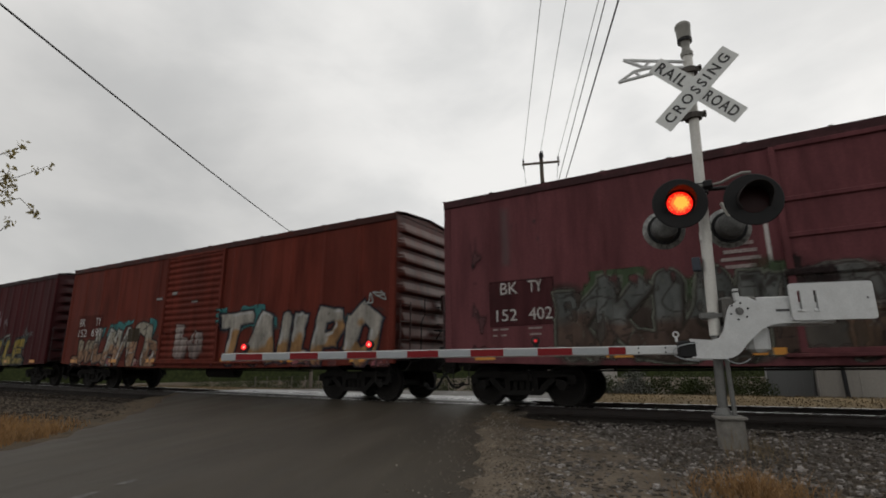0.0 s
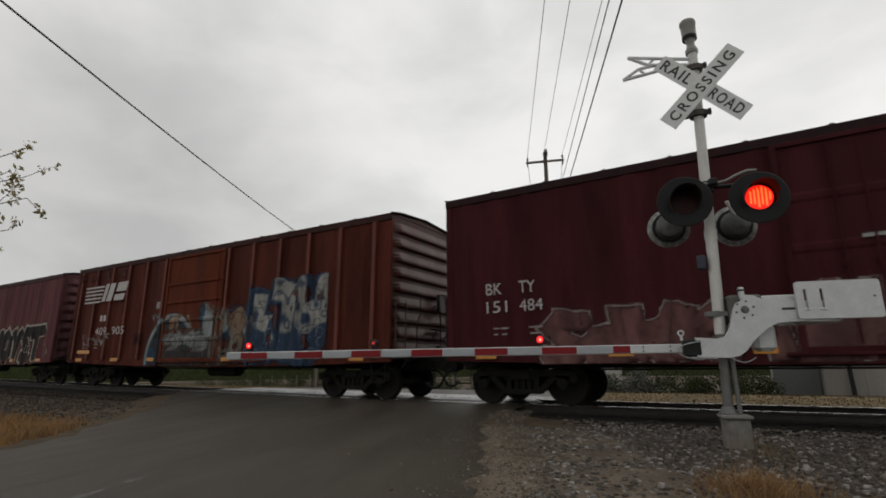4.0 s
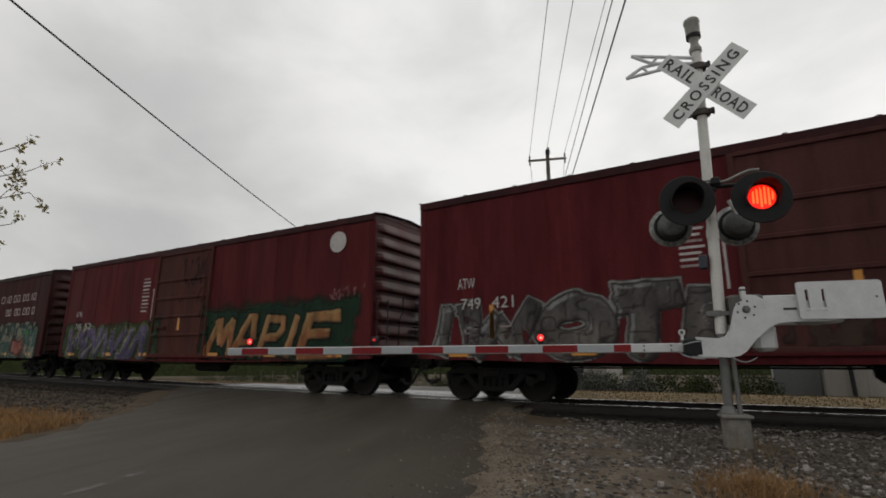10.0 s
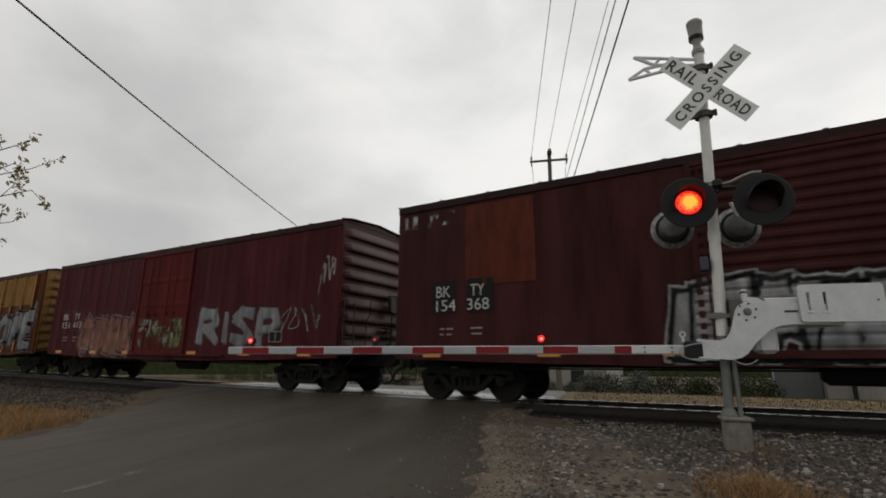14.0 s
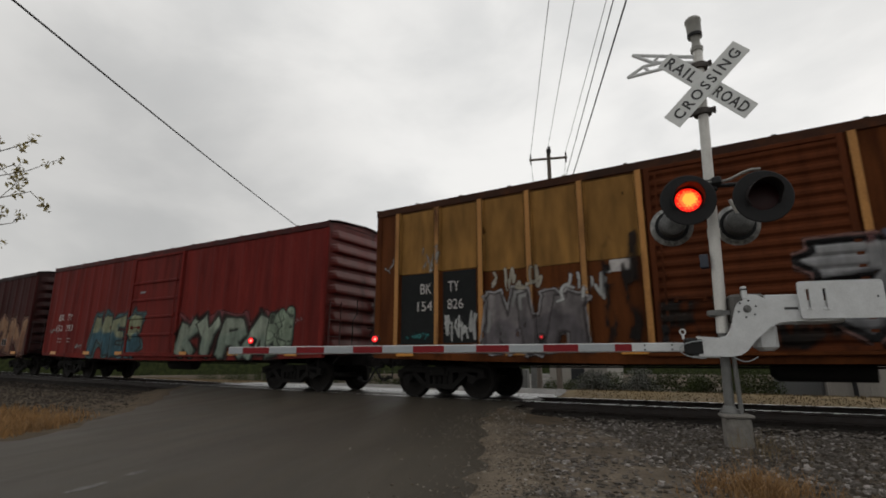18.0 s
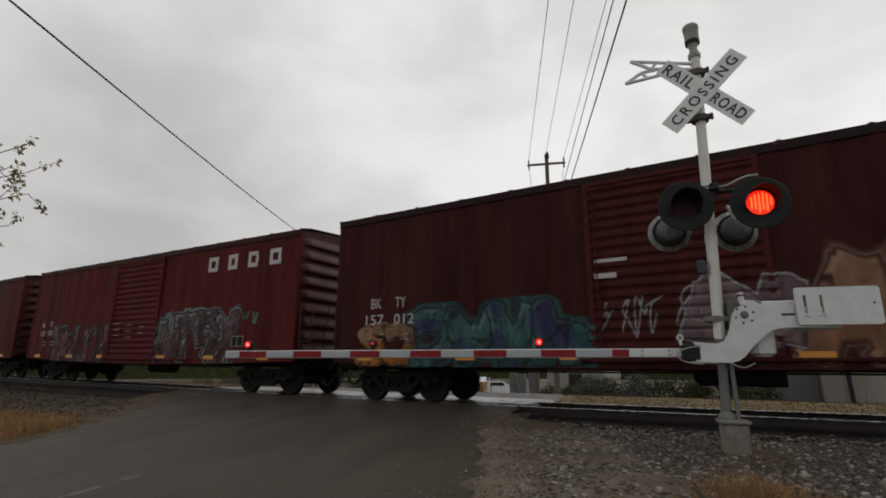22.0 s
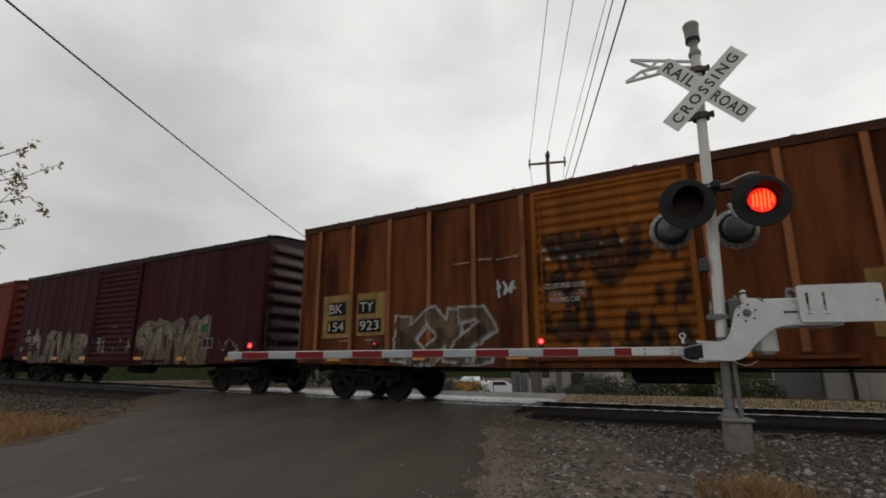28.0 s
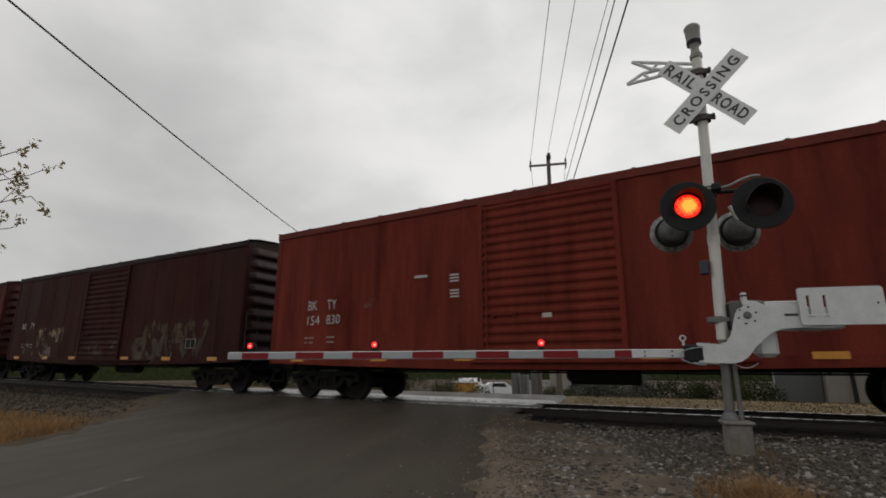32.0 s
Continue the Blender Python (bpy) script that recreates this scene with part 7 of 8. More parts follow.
    put("terminal_box", Form().box(-0.02, 0.08, -0.10, 0.02, -0.04, 0.05, chamfer=0.015), LAMP_BLACK, smooth=False, m=pose(bar.x + 0.06, bar.y - 0.10, bar.z))
    put("small_box", Form().box(-0.05, 0.04, -0.06, 0.05, -0.08, 0.08, chamfer=0.01), BOX_NAVY, smooth=False, m=pose(-0.42, 6.54, 2.02))
    lamps = {}
    for side, k in (("left", -1), ("right", 1)):
        for face in (1, -1):
            centre = Vector((-0.135, 6.33, 2.685)) + Vector((c, s, -0.05)) * (0.375 * k) if face > 0 else Vector((-0.41, 7.03, 2.575)) + Vector((c, s, -0.06)) * (0.375 * k)
            m = place @ Matrix.Translation(centre) @ pose(0, 0, 0, 0, 0, 12 if face > 0 else 192)
            lamp = part("signal_lamp", Form().lathe([(0.02, 0.10), (0.0, 0.165), (0.16, 0.15), (0.20, 0.09)], (0, 0, 0), (0, 1, 0), n=28).mesh("signal_lamp", LAMP_BLACK if face > 0 else REAR_DRUM, smooth=True), sig, "black round crossing lamp with hood" if face > 0 else "grey back of a crossing lamp", m)
            part("background", Form().lathe([(0.004, 0.165), (-0.004, 0.165), (-0.012, 0.29), (-0.004, 0.30), (0.006, 0.295)] if face > 0 else [(0.004, 0.14), (-0.004, 0.14), (-0.014, 0.198), (-0.004, 0.205), (0.006, 0.195)], (0, 0, 0), (0, 1, 0), n=40, closed=True).mesh("background", LAMP_BLACK, smooth=True), lamp, "flat black round background disc")
            if face < 0:
                part("rim", Form().lathe([(-0.012, 0.19), (-0.062, 0.240), (-0.050, 0.260), (0.0, 0.206)], (0, 0, 0), (0, 1, 0), n=40, closed=True).mesh("rim", RIM_GREY, smooth=True), lamp, "pale grey flared rim of the rear lamp")
            hood = Form()
            n = 22
            for i in range(n):
                for rr in (0.170, 0.163):
                    a = radians(-35 + 250 * i / (n - 1))
                    deep = 0.10 + 0.20 * max(0.0, math.sin(a)) ** 0.6
                    hood.v += [(rr * math.cos(a), 0.0, rr * math.sin(a)), (rr * math.cos(a), -deep, rr * math.sin(a) - 0.12 * deep)]
            hood.f = [(4 * i, 4 * i + 1, 4 * i + 5, 4 * i + 4) for i in range(n - 1)] + [(4 * i + 2, 4 * i + 6, 4 * i + 7, 4 * i + 3) for i in range(n - 1)] + [(4 * i + 1, 4 * i + 3, 4 * i + 7, 4 * i + 5) for i in range(n - 1)]
            hood.mi = [0] * len(hood.f)
            part("hood", hood.mesh("hood", HOOD_BLACK if face > 0 else LAMP_BLACK, smooth=True), lamp)
            part("bracket", Form().rod((0, 0.17, 0.05), (-k * face * 0.10, 0.22, 0.26), 0.022, n=8).mesh("bracket", MAST_PAINT), lamp)
            part("lens", Form().lathe([(0.012, 0.160), (0.0, 0.155), (-0.004, 0.10)], (0, 0, 0), (0, 1, 0), n=28).mesh("lens", DARK_LENS, smooth=True), lamp, "dark red lens")
            if face > 0:
                g = Form().lathe([(0.004, 0.140), (0.0, 0.138)], (0, 0, 0), (0, 1, 0), n=28)
                if k < 0:
                    g.lathe([(-0.001, 0.098), (-0.002, 0.094)], (0.006, 0, 0.004), (0, 1, 0), n=22, slot=1)
                    g.lathe([(-0.002, 0.070), (-0.003, 0.066)], (0.012, 0, 0.008), (0, 1, 0), n=20, slot=2)
                for i in range(7):
                    for j in range(7):
                        x, z = (i - 3) * 0.036 + (0.018 if j % 2 else 0), (j - 3) * 0.034
                        if math.hypot(x, z) < 0.115 and k < 0:
                            g.rod((x, 0.0, z), (x, -0.005, z), 0.0125, n=6, slot=2 if k < 0 and math.hypot(x - 0.01, z - 0.01) < 0.085 else 1)
                if k > 0:
                    for i in range(6):
                        x = (i - 2.5) * 0.038
                        tall = math.sqrt(max(0.0, 0.118 ** 2 - x * x))
                        low = -tall + 0.03 * (i % 2)
                        g.prism([(x - 0.012, low), (x + 0.010, low - 0.004), (x + 0.016, tall - 0.02 * (i % 3)), (x - 0.004, tall)], 0.003, pose(0.008, -0.004, 0), slot=1)
                lamps[side] = part("lit_face", g.mesh("lit_face", LIT_RED, LIT_CORE, LIT_AMBER), lamp, "glowing red lamp face", pose(0, 0.03, 0))
    return lamps


# ---- crossing gate ----
def build_gate():
    base = pose(-1.435, 6.183, 0.0, 0, 0, 18)
    gate = thing("crossing_gate", "lowered crossing gate with red and white striped arm and grey counterweight", "crossing gate", base @ pose(1.42, -0.08, 0.0))
    back = pose(-1.42, 0.08, 0.0)

    def put(name, form, *mats, label="", smooth=False, parent=gate, m=None):
        return part(name, form.mesh(name, *mats, smooth=smooth), parent, label, back if m is None else back @ m)

    # bent support casting: from the arm's end under the mast and up to the counterweight
    outline = [(0.90, 0.95), (0.90, 1.165), (1.13, 1.145), (1.21, 1.17), (1.265, 1.25), (1.33, 1.47), (1.365, 1.535), (1.43, 1.565), (1.55, 1.572), (1.95, 1.545),
               (2.28, 1.53), (2.28, 1.31), (1.90, 1.315), (1.76, 1.305), (1.66, 1.26), (1.50, 1.12), (1.40, 1.00), (1.33, 0.955), (1.24, 0.935)]
    outline = [(-0.546 + (a + 0.546) * 0.977, 0.87 + (b - 0.87) * 0.977) for a, b in outline]
    put("support_casting", Form().prism(outline, 0.045, pose(0, -0.145, 0)), CAST_ALU, label="bent grey support casting of the gate arm")
    put("rear_casting", Form().prism([(a + 0.02, b - 0.01) for a, b in outline], 0.03, pose(0, 0.20, 0)), CAST_ALU)
    put("pivot", Form().rod((1.40, -0.175, 1.446), (1.40, 0.24, 1.446), 0.028, n=6).rod((1.40, -0.152, 1.446), (1.40, -0.14, 1.446), 0.042, n=16), PEDESTAL)
    for i in range(6):
        a = i * math.pi / 3 + 0.3
        put("bolt", Form().rod((1.40 + 0.092 * math.cos(a), -0.152, 1.446 + 0.092 * math.sin(a)), (1.40 + 0.092 * math.cos(a), -0.144, 1.446 + 0.092 * math.sin(a)), 0.011, n=8), LAMP_BLACK)
    put("slot", Form().box(1.76, 1.89, -0.149, -0.1455, 1.43, 1.455), SIGN_BLACK)
    cw = Form()
    x0, x1, z0, z1 = 1.895, 2.685, 1.325, 1.722
    holes = ((1.985, 1.445, 1.64), (2.14, 1.445, 1.64))
    cw.box(2.0, 2.125, -0.19, -0.165, z0, z1)
    e = 0.030
    cw.prism([(x0, z0 + e), (x0 + 0.3 * e, z0 + 0.3 * e), (x0 + e, z0), (1.970, z0), (1.970, z1), (x0 + e, z1), (x0 + 0.3 * e, z1 - 0.3 * e), (x0, z1 - e)], 0.025, pose(0, -0.19, 0))
    cw.prism([(2.155, z0), (x1 - e, z0), (x1 - 0.3 * e, z0 + 0.3 * e), (x1, z0 + e), (x1, z1 - e), (x1 - 0.3 * e, z1 - 0.3 * e), (x1 - e, z1), (2.155, z1)], 0.025, pose(0, -0.19, 0))
    for x, a, b in holes:
        cw.box(x - 0.015, x + 0.015, -0.19, -0.165, z0, a).box(x - 0.015, x + 0.015, -0.19, -0.165, b, z1)
    put("counterweight_plate", cw, CAST_ALU, label="grey counterweight plate with two slots")
    put("counterweight", Form().box(1.96, 2.34, -0.10, 0.15, 1.29, 1.40, chamfer=0.02), CAST_ALU)
    for x in (2.0, 2.155):
        put("bolt", Form().rod((x, -0.21, 1.43), (x, -0.10, 1.43), 0.014, n=8).box(x - 0.045, x + 0.03, -0.20, -0.19, 1.418, 1.442), GALVANIZED)
    put("drill_hole", Form().rod((2.62, -0.192, 1.545), (2.62, -0.1895, 1.545), 0.012, n=10), SIGN_BLACK)
    put("mechanism_box", Form().box(1.26, 1.62, -0.09, 0.19, 1.30, 1.62, chamfer=0.03), MECH_GREY, label="dark grey gate mechanism housing")
    put("mechanism_cover", Form().box(1.50, 1.72, -0.02, 0.18, 1.00, 1.30, chamfer=0.04), CAST_ALU)
    put("latch", Form().box(1.375, 1.425, -0.13, -0.06, 1.56, 1.70, chamfer=0.008).prism([(1.38, 1.55), (1.40, 1.615), (1.52, 1.60), (1.60, 1.55)], 0.02, pose(0, -0.12, 0)), CAST_ALU)
    put("latch_band", Form().box(1.372, 1.428, -0.134, -0.056, 1.655, 1.672), LAMP_BLACK)
    put("upper_bar", Form().box(1.60, 2.0, -0.09, -0.05, 1.50, 1.60, chamfer=0.01), CAST_ALU)
    put("mast_clamp", Form().rod((1.155, 0.06, 1.385), (1.155, 0.06, 1.455), 0.095, n=16).box(1.03, 1.30, -0.03, 0.03, 1.395, 1.445), PEDESTAL)
    put("arm_socket", Form().box(0.74, 0.93, -0.15, -0.03, 0.95, 1.14, chamfer=0.02), LAMP_BLACK, label="black arm socket")
    loop = [(0.93 - 0.26 * math.sin(math.pi * i / 12), -0.17, 1.13 - 0.19 * (1 - math.cos(math.pi * i / 12)) / 2 - 0.02) for i in range(13)]
    put("arm_cable", Form().tube(loop, 0.006, n=6), WHITE_BAND)
    loop = [(1.20 + 0.24 * i / 10, -0.16, 0.935 - 0.05 * math.sin(math.pi * i / 10)) for i in range(11)]
    put("loose_cable", Form().tube(loop, 0.005, n=6), WHITE_BAND)
    put("lifting_eye", Form().lathe([(-0.012, 0.035), (0.012, 0.035), (0.012, 0.022), (-0.012, 0.022)], (0.73, -0.11, 1.21), (0, 1, 0), n=14, closed=True).rod((0.73, -0.11, 1.13), (0.73, -0.11, 1.18), 0.014, n=8), GALVANIZED)
    # the arm: a hollow bar with raised reflective bands
    arm = put("gate_arm", Form().box(-5.10, 0.76, -0.028, 0.028, 0.995, 1.095, chamfer=0.008), CAST_ALU, label="long aluminium gate arm in red and white bands")
    for i in range(14):
        a, b = -4.877 + 0.4064 * (i - 1), -4.877 + 0.4064 * i
        a, b = max(a, -5.098), min(b, 0.19)
        part("band", Form().box(a + 0.001, b - 0.001, -0.0315, -0.0285, 1.003, 1.087).mesh("band", RED_BAND if i % 2 else WHITE_BAND), arm, "red reflective band" if i % 2 else "white reflective band")
    for x in (0.33, 0.62):
        for z in (1.02, 1.07):
            part("rivet", Form().rod((x, -0.036, z), (x, -0.027, z), 0.010, n=8).mesh("rivet", LAMP_BLACK), arm)
    lamps = []
    for x in (-4.76, -2.95, -0.83):
        lamp = part("arm_lamp", Form().box(x - 0.03, x + 0.03, -0.02, 0.02, 1.094, 1.13).lathe([(-0.03, 0.052), (0.03, 0.052)], (x, 0.0, 1.178), (0, 1, 0), n=20).mesh("arm_lamp", LAMP_BLACK, smooth=True), arm, "small red lamp on the gate arm")
        part("lens", Form().lathe([(0.0, 0.036), (0.008, 0.028)], (x, -0.030, 1.178), (0, -1, 0), n=18).mesh("lens", ARM_LENS, smooth=True), lamp)
        part("dim_core", Form().lathe([(0.0, 0.017), (0.003, 0.012)], (x, -0.0385, 1.178), (0, -1, 0), n=12).mesh("dim_core", EMBER), lamp)
        glow_part = part("lit_face", Form().lathe([(0.0, 0.040), (0.004, 0.036)], (x, 0.0, 1.178), (0, -1, 0), n=18).lathe([(0.004, 0.017), (0.006, 0.015)], (x + 0.004, 0.0, 1.175), (0, -1, 0), n=12, slot=1).mesh("lit_face", SMALL_RED, SMALL_CORE), lamp, "glowing red lamp", pose(0, -0.038, 0))
        lamps.append(glow_part)
    return lamps


# ---- poles and wires ----
def span(a, b, sag, n=24):
    a, b = Vector(a), Vector(b)
    return [a.lerp(b, i / n) - Vector((0, 0, sag * 4 * (i / n) * (1 - i / n))) for i in range(n + 1)]


def build_pole():
    d = 33.0
    at = lambda p: Vector((p[0] * d, p[1] * d, p[2] * d + EYE[2]))
    mid = at((-0.323, 0.946, 0.405))
    pole = thing("utility_pole", "dark wooden utility pole with one crossarm beyond the track", "utility pole", pose(mid.x, mid.y, -1.1))
    off = Matrix.Translation((-mid.x, -mid.y, 1.1))
    top = mid.z + 0.65
    part("pole", Form().rod((mid.x, mid.y, -1.1), (mid.x, mid.y, top), 0.19, 0.125, n=12).mesh("pole", POLE_WOOD, smooth=True), pole, place=off)
    l, r = at((-0.357, 0.934, 0.412)), at((-0.291, 0.957, 0.405))
    u = (r - l).normalized()
    m = Matrix.Translation(l.lerp(r, 0.5)) @ Matrix.Rotation(math.atan2(u.y, u.x), 4, "Z")
    w = (r - l).length / 2
    part("crossarm", Form().box(-w - 0.1, w + 0.1, -0.16, -0.05, -0.10, 0.04, m=m, chamfer=0.01).mesh("crossarm", POLE_WOOD), pole, place=off)
    tops = []
    for x, z in ((-w, 0.04), (w, 0.04)):
        p = m @ Vector((x, -0.10, z))
        part("insulator", Form().lathe([(0, 0.03), (0.08, 0.03), (0.10, 0.07), (0.16, 0.07), (0.19, 0.04), (0.24, 0.06), (0.30, 0.04)], p, (0, 0, 1), n=12).rod(p - Vector((0, 0, 0.40)), p, 0.045, n=8).mesh("insulator", LAMP_BLACK, smooth=True), pole, place=off)
        tops.append(p + Vector((0, 0, 0.3)))
    p = Vector((mid.x, mid.y, top))
    part("insulator", Form().lathe([(0, 0.03), (0.1, 0.07), (0.18, 0.07), (0.2, 0.04), (0.3, 0.06), (0.36, 0.03)], p, (0, 0, 1), n=12).mesh("insulator", LAMP_BLACK, smooth=True), pole, place=off)
    part("fuse_cutout", Form().box(mid.x - 0.02, mid.x + 0.25, mid.y - 0.35, mid.y - 0.2, top - 0.25, top + 0.05).rod((mid.x + 0.1, mid.y - 0.3, top - 0.4), (mid.x + 0.22, mid.y - 0.3, top + 0.2), 0.04, n=8).mesh("fuse_cutout", LAMP_BLACK), pole, place=off)
    tops.insert(1, p + Vector((0, 0, 0.36)))
    ways = ((-0.307, 0.952, 0.784), (-0.256, 0.967, 0.773), (-0.192, 0.981, 0.756))
    grp = "overhead wires"
    for a, wdir in zip(tops, ways):
        k = (a.z - 0.25 - EYE[2]) / wdir[2]
        b = Vector((wdir[0] * k, wdir[1] * k, a.z - 0.25))
        far = a + (b - a) * 2.4
        thing("overhead_wire", "thin grey overhead power wire running to the pole", "wire", group=grp, data=Form().tube(span(a, far, 0.12, 16), 0.015, n=5).mesh("overhead_wire", WIRE_GREY))
        beyond = a + Vector((-0.33, 0.94, 0)) * 45
        thing("overhead_wire", "thin grey overhead power wire running to the pole", "wire", group=grp, data=Form().tube(span(a, beyond + Vector((0, 0, -1.5)), 0.6, 12), 0.015, n=5).mesh("overhead_wire", WIRE_GREY))
    for z, wdir, rad, first in ((10.9, (-0.179, 0.984, 0.752), 0.016, (-0.29, 0.957, 0.378)), (10.7, (-0.154, 0.988, 0.745), 0.024, (-0.277, 0.961, 0.377))):
        a = Vector((mid.x + 0.15, mid.y, z))
        k = (z - 0.2 - EYE[2]) / wdir[2]
        b = Vector((wdir[0] * k, wdir[1] * k, z - 0.2))
        j = 27.0
        a2 = Vector((first[0] * j, first[1] * j, first[2] * j + EYE[2]))
        a = b + (a2 - b) * (((mid.y - b.y)) / (a2.y - b.y))
        thing("overhead_cable", "black overhead communication cable", "cable", group=grp, data=Form().tube(span(a, a + (b - a) * 2.4, 0.10, 16), rad, n=6).mesh("overhead_cable", CABLE_BLACK))
        part("cable_bracket", Form().rod((mid.x, mid.y, a.z), tuple(a), 0.03, n=6).mesh("cable_bracket", LAMP_BLACK), pole, place=off)
    # service wire that falls away beyond the train
    a, b = Vector((-0.967 * 16, 0.254 * 16, 0.583 * 16 + EYE[2])), Vector((-0.741 * 42, 0.672 * 42, 0.265 * 42 + EYE[2]))
    thing("service_wire", "slack grey service wire crossing above the train", "wire", group=grp, data=Form().tube(span(a - (b - a) * 0.25, b + (b - a) * 0.35, 0.30, 24), 0.032, n=8).mesh("service_wire", WIRE_GREY))
    q = b + (b - a) * 0.35
    low = thing("utility_pole", "distant wooden utility pole hidden by the train", "utility pole", pose(q.x, q.y, -1.25))
    part("pole", Form().rod((0, 0, 0), (0, 0, q.z + 1.55), 0.16, 0.11, n=10).mesh("pole", POLE_WOOD, smooth=True), low)
    part("insulator", Form().rod((0, 0, q.z + 1.35), (0, -0.2, q.z + 1.25), 0.05, n=8).mesh("insulator", LAMP_BLACK), low)


# ---- plants ----
def leaf_mass(r, centres, radius, per, size, flat=1.0):
    """Small folded leaves strewn round the centres: verts and faces."""
    n = len(centres) * per
    c = np.repeat(np.asarray(centres, float), per, axis=0)
    v = r.normal(size=(n, 3))
    v /= np.linalg.norm(v, axis=1)[:, None]
    c = c + v * (radius * r.uniform(0.2, 1.0, (n, 1)) ** 0.5) * np.array([1, 1, flat])
    a, b = r.normal(size=(n, 3)), r.normal(size=(n, 3))
    a /= np.linalg.norm(a, axis=1)[:, None]
    b = np.cross(a, b)
    b /= np.linalg.norm(b, axis=1)[:, None]
    s = size * r.uniform(0.5, 1.2, (n, 1))
    q = np.stack([c - a * s, c + b * s * 0.45, c + a * s, c - b * s * 0.45], 1).reshape(-1, 3)
    return q, [(4 * i, 4 * i + 1, 4 * i + 2, 4 * i + 3) for i in range(n)]


def mesh_from(name, v, f, mat):
    me = bpy.data.meshes.new(name)
    me.from_pydata(np.asarray(v).tolist(), [], f)
    me.materials.append(mat)
    return me


def build_tree():
    """A young tree whose outer twigs reach into view, thinly leaved."""
    r = random.Random(12)
    root = Vector((-9.68, 1.78, 0.0))
    tree = thing("tree", "slender roadside tree with sparse olive and brown autumn leaves", "tree", pose(*root))
    wood, tips = Form(), []

    def grow(a, way, length, rad, depth):
        b = a + way * length
        wood.rod(a, b, rad, rad * 0.65, n=6 if depth < 2 else 4)
        if depth >= 4:
            tips.append(b)
            return
        for _ in range(3 if depth < 3 else 2):
            w = (way + Vector((r.uniform(-1, 1), r.uniform(-1, 1), r.uniform(-0.5, 0.6))) * 0.62).normalized()
            grow(a.lerp(b, r.uniform(0.55, 1.0)), w, length * r.uniform(0.55, 0.75), rad * 0.6, depth + 1)

    wood.rod((0, 0, -0.05), (0.0, 0.0, 2.0), 0.10, 0.075, n=10)
    for k in range(5):
        a = k * 1.257 + 0.3
        grow(Vector((0, 0, 1.9 + 0.15 * k)), Vector((0.5 * math.cos(a) - 0.1, 0.5 * math.sin(a) - 0.45, 0.9)).normalized(), 0.80, 0.035, 1)
    part("trunk", wood.mesh("trunk", BARK), tree, "thin grey trunk and twigs")
    # twigs towards the road
    twig, ends = Form(), []
    for z, reach, lift in ((2.85, 1.70, 0.25), (3.20, 1.60, 0.20), (3.45, 1.50, 0.35), (2.55, 1.50, 0.12), (3.05, 1.35, 0.45)):
        a = Vector((0.25, 0.18, z))
        b = a + Vector((reach * 0.84, reach * 0.39, lift))
        twig.rod(a, b, 0.014, 0.005, n=5)
        for i in range(6):
            p = a.lerp(b, 0.30 + 0.14 * i)
            q = p + Vector((r.uniform(0.05, 0.35), r.uniform(-0.2, 0.25), r.uniform(-0.22, 0.30)))
            twig.rod(p, q, 0.005, 0.003, n=4)
            ends += [q, p.lerp(q, 0.6)]
    part("twig", twig.mesh("twig", BARK), tree)
    rs = np.random.RandomState(5)
    v, f = leaf_mass(rs, [tuple(p) for p in ends], 0.075, 8, 0.042)
    part("leaves", mesh_from("leaves", v, f, AUTUMN_LEAF), tree, "sparse olive-brown leaves")
    v, f = leaf_mass(rs, [tuple(p) for p in tips], 0.22, 6, 0.06)
    part("crown", mesh_from("crown", v, f, AUTUMN_LEAF), tree, "thin autumn crown")


CABINET_GREY = surface("dull_cabinet_paint", (0.10, 0.10, 0.096), 0.6, vary=0.2, scale=4, fine=40, bump=0.1)
PALE_LEAF = surface("pale_grey_leaf", (0.045, 0.047, 0.036), 0.7, vary=0.3, scale=3, fine=14, bump=0)


def shrub(x, y, wide, high, seed, label, mat=None):
    r = np.random.RandomState(seed)
    ob = thing("shrub", label, "shrub", pose(x, y, ground_height(y)), group="shrubs beyond the track")
    cs = [(r.uniform(-wide, wide), r.uniform(-0.8, 0.8), high * r.uniform(0.1, 0.85)) for _ in range(26)]
    cs = [(a, b, c * (1 - 0.5 * abs(a) / wide)) for a, b, c in cs]
    v, f = leaf_mass(r, cs, 0.55, 150, 0.065, 0.8)
    v[:, 2] = np.abs(v[:, 2])
    part("crown", mesh_from("crown", v, f, mat or LEAF), ob)
    w = Form()
    for k in range(6):
        w.rod((r.uniform(-0.3, 0.3), 0, 0), cs[k], 0.03, 0.01, n=5)
    part("trunk", w.mesh("trunk", BARK), ob)


# ---- things beyond the track ----
# The work truck's way along the far road: seconds and x.
TRUCK_TURN = 104
TRUCK_WAY = ((0, -21.6), (3, -21.1), (9, -21.2), (11, -21.9), (13, -22.75), (19, -22.8), (23, -23.3), (25.5, -23.5), (28, -24.1), (32, -24.4))


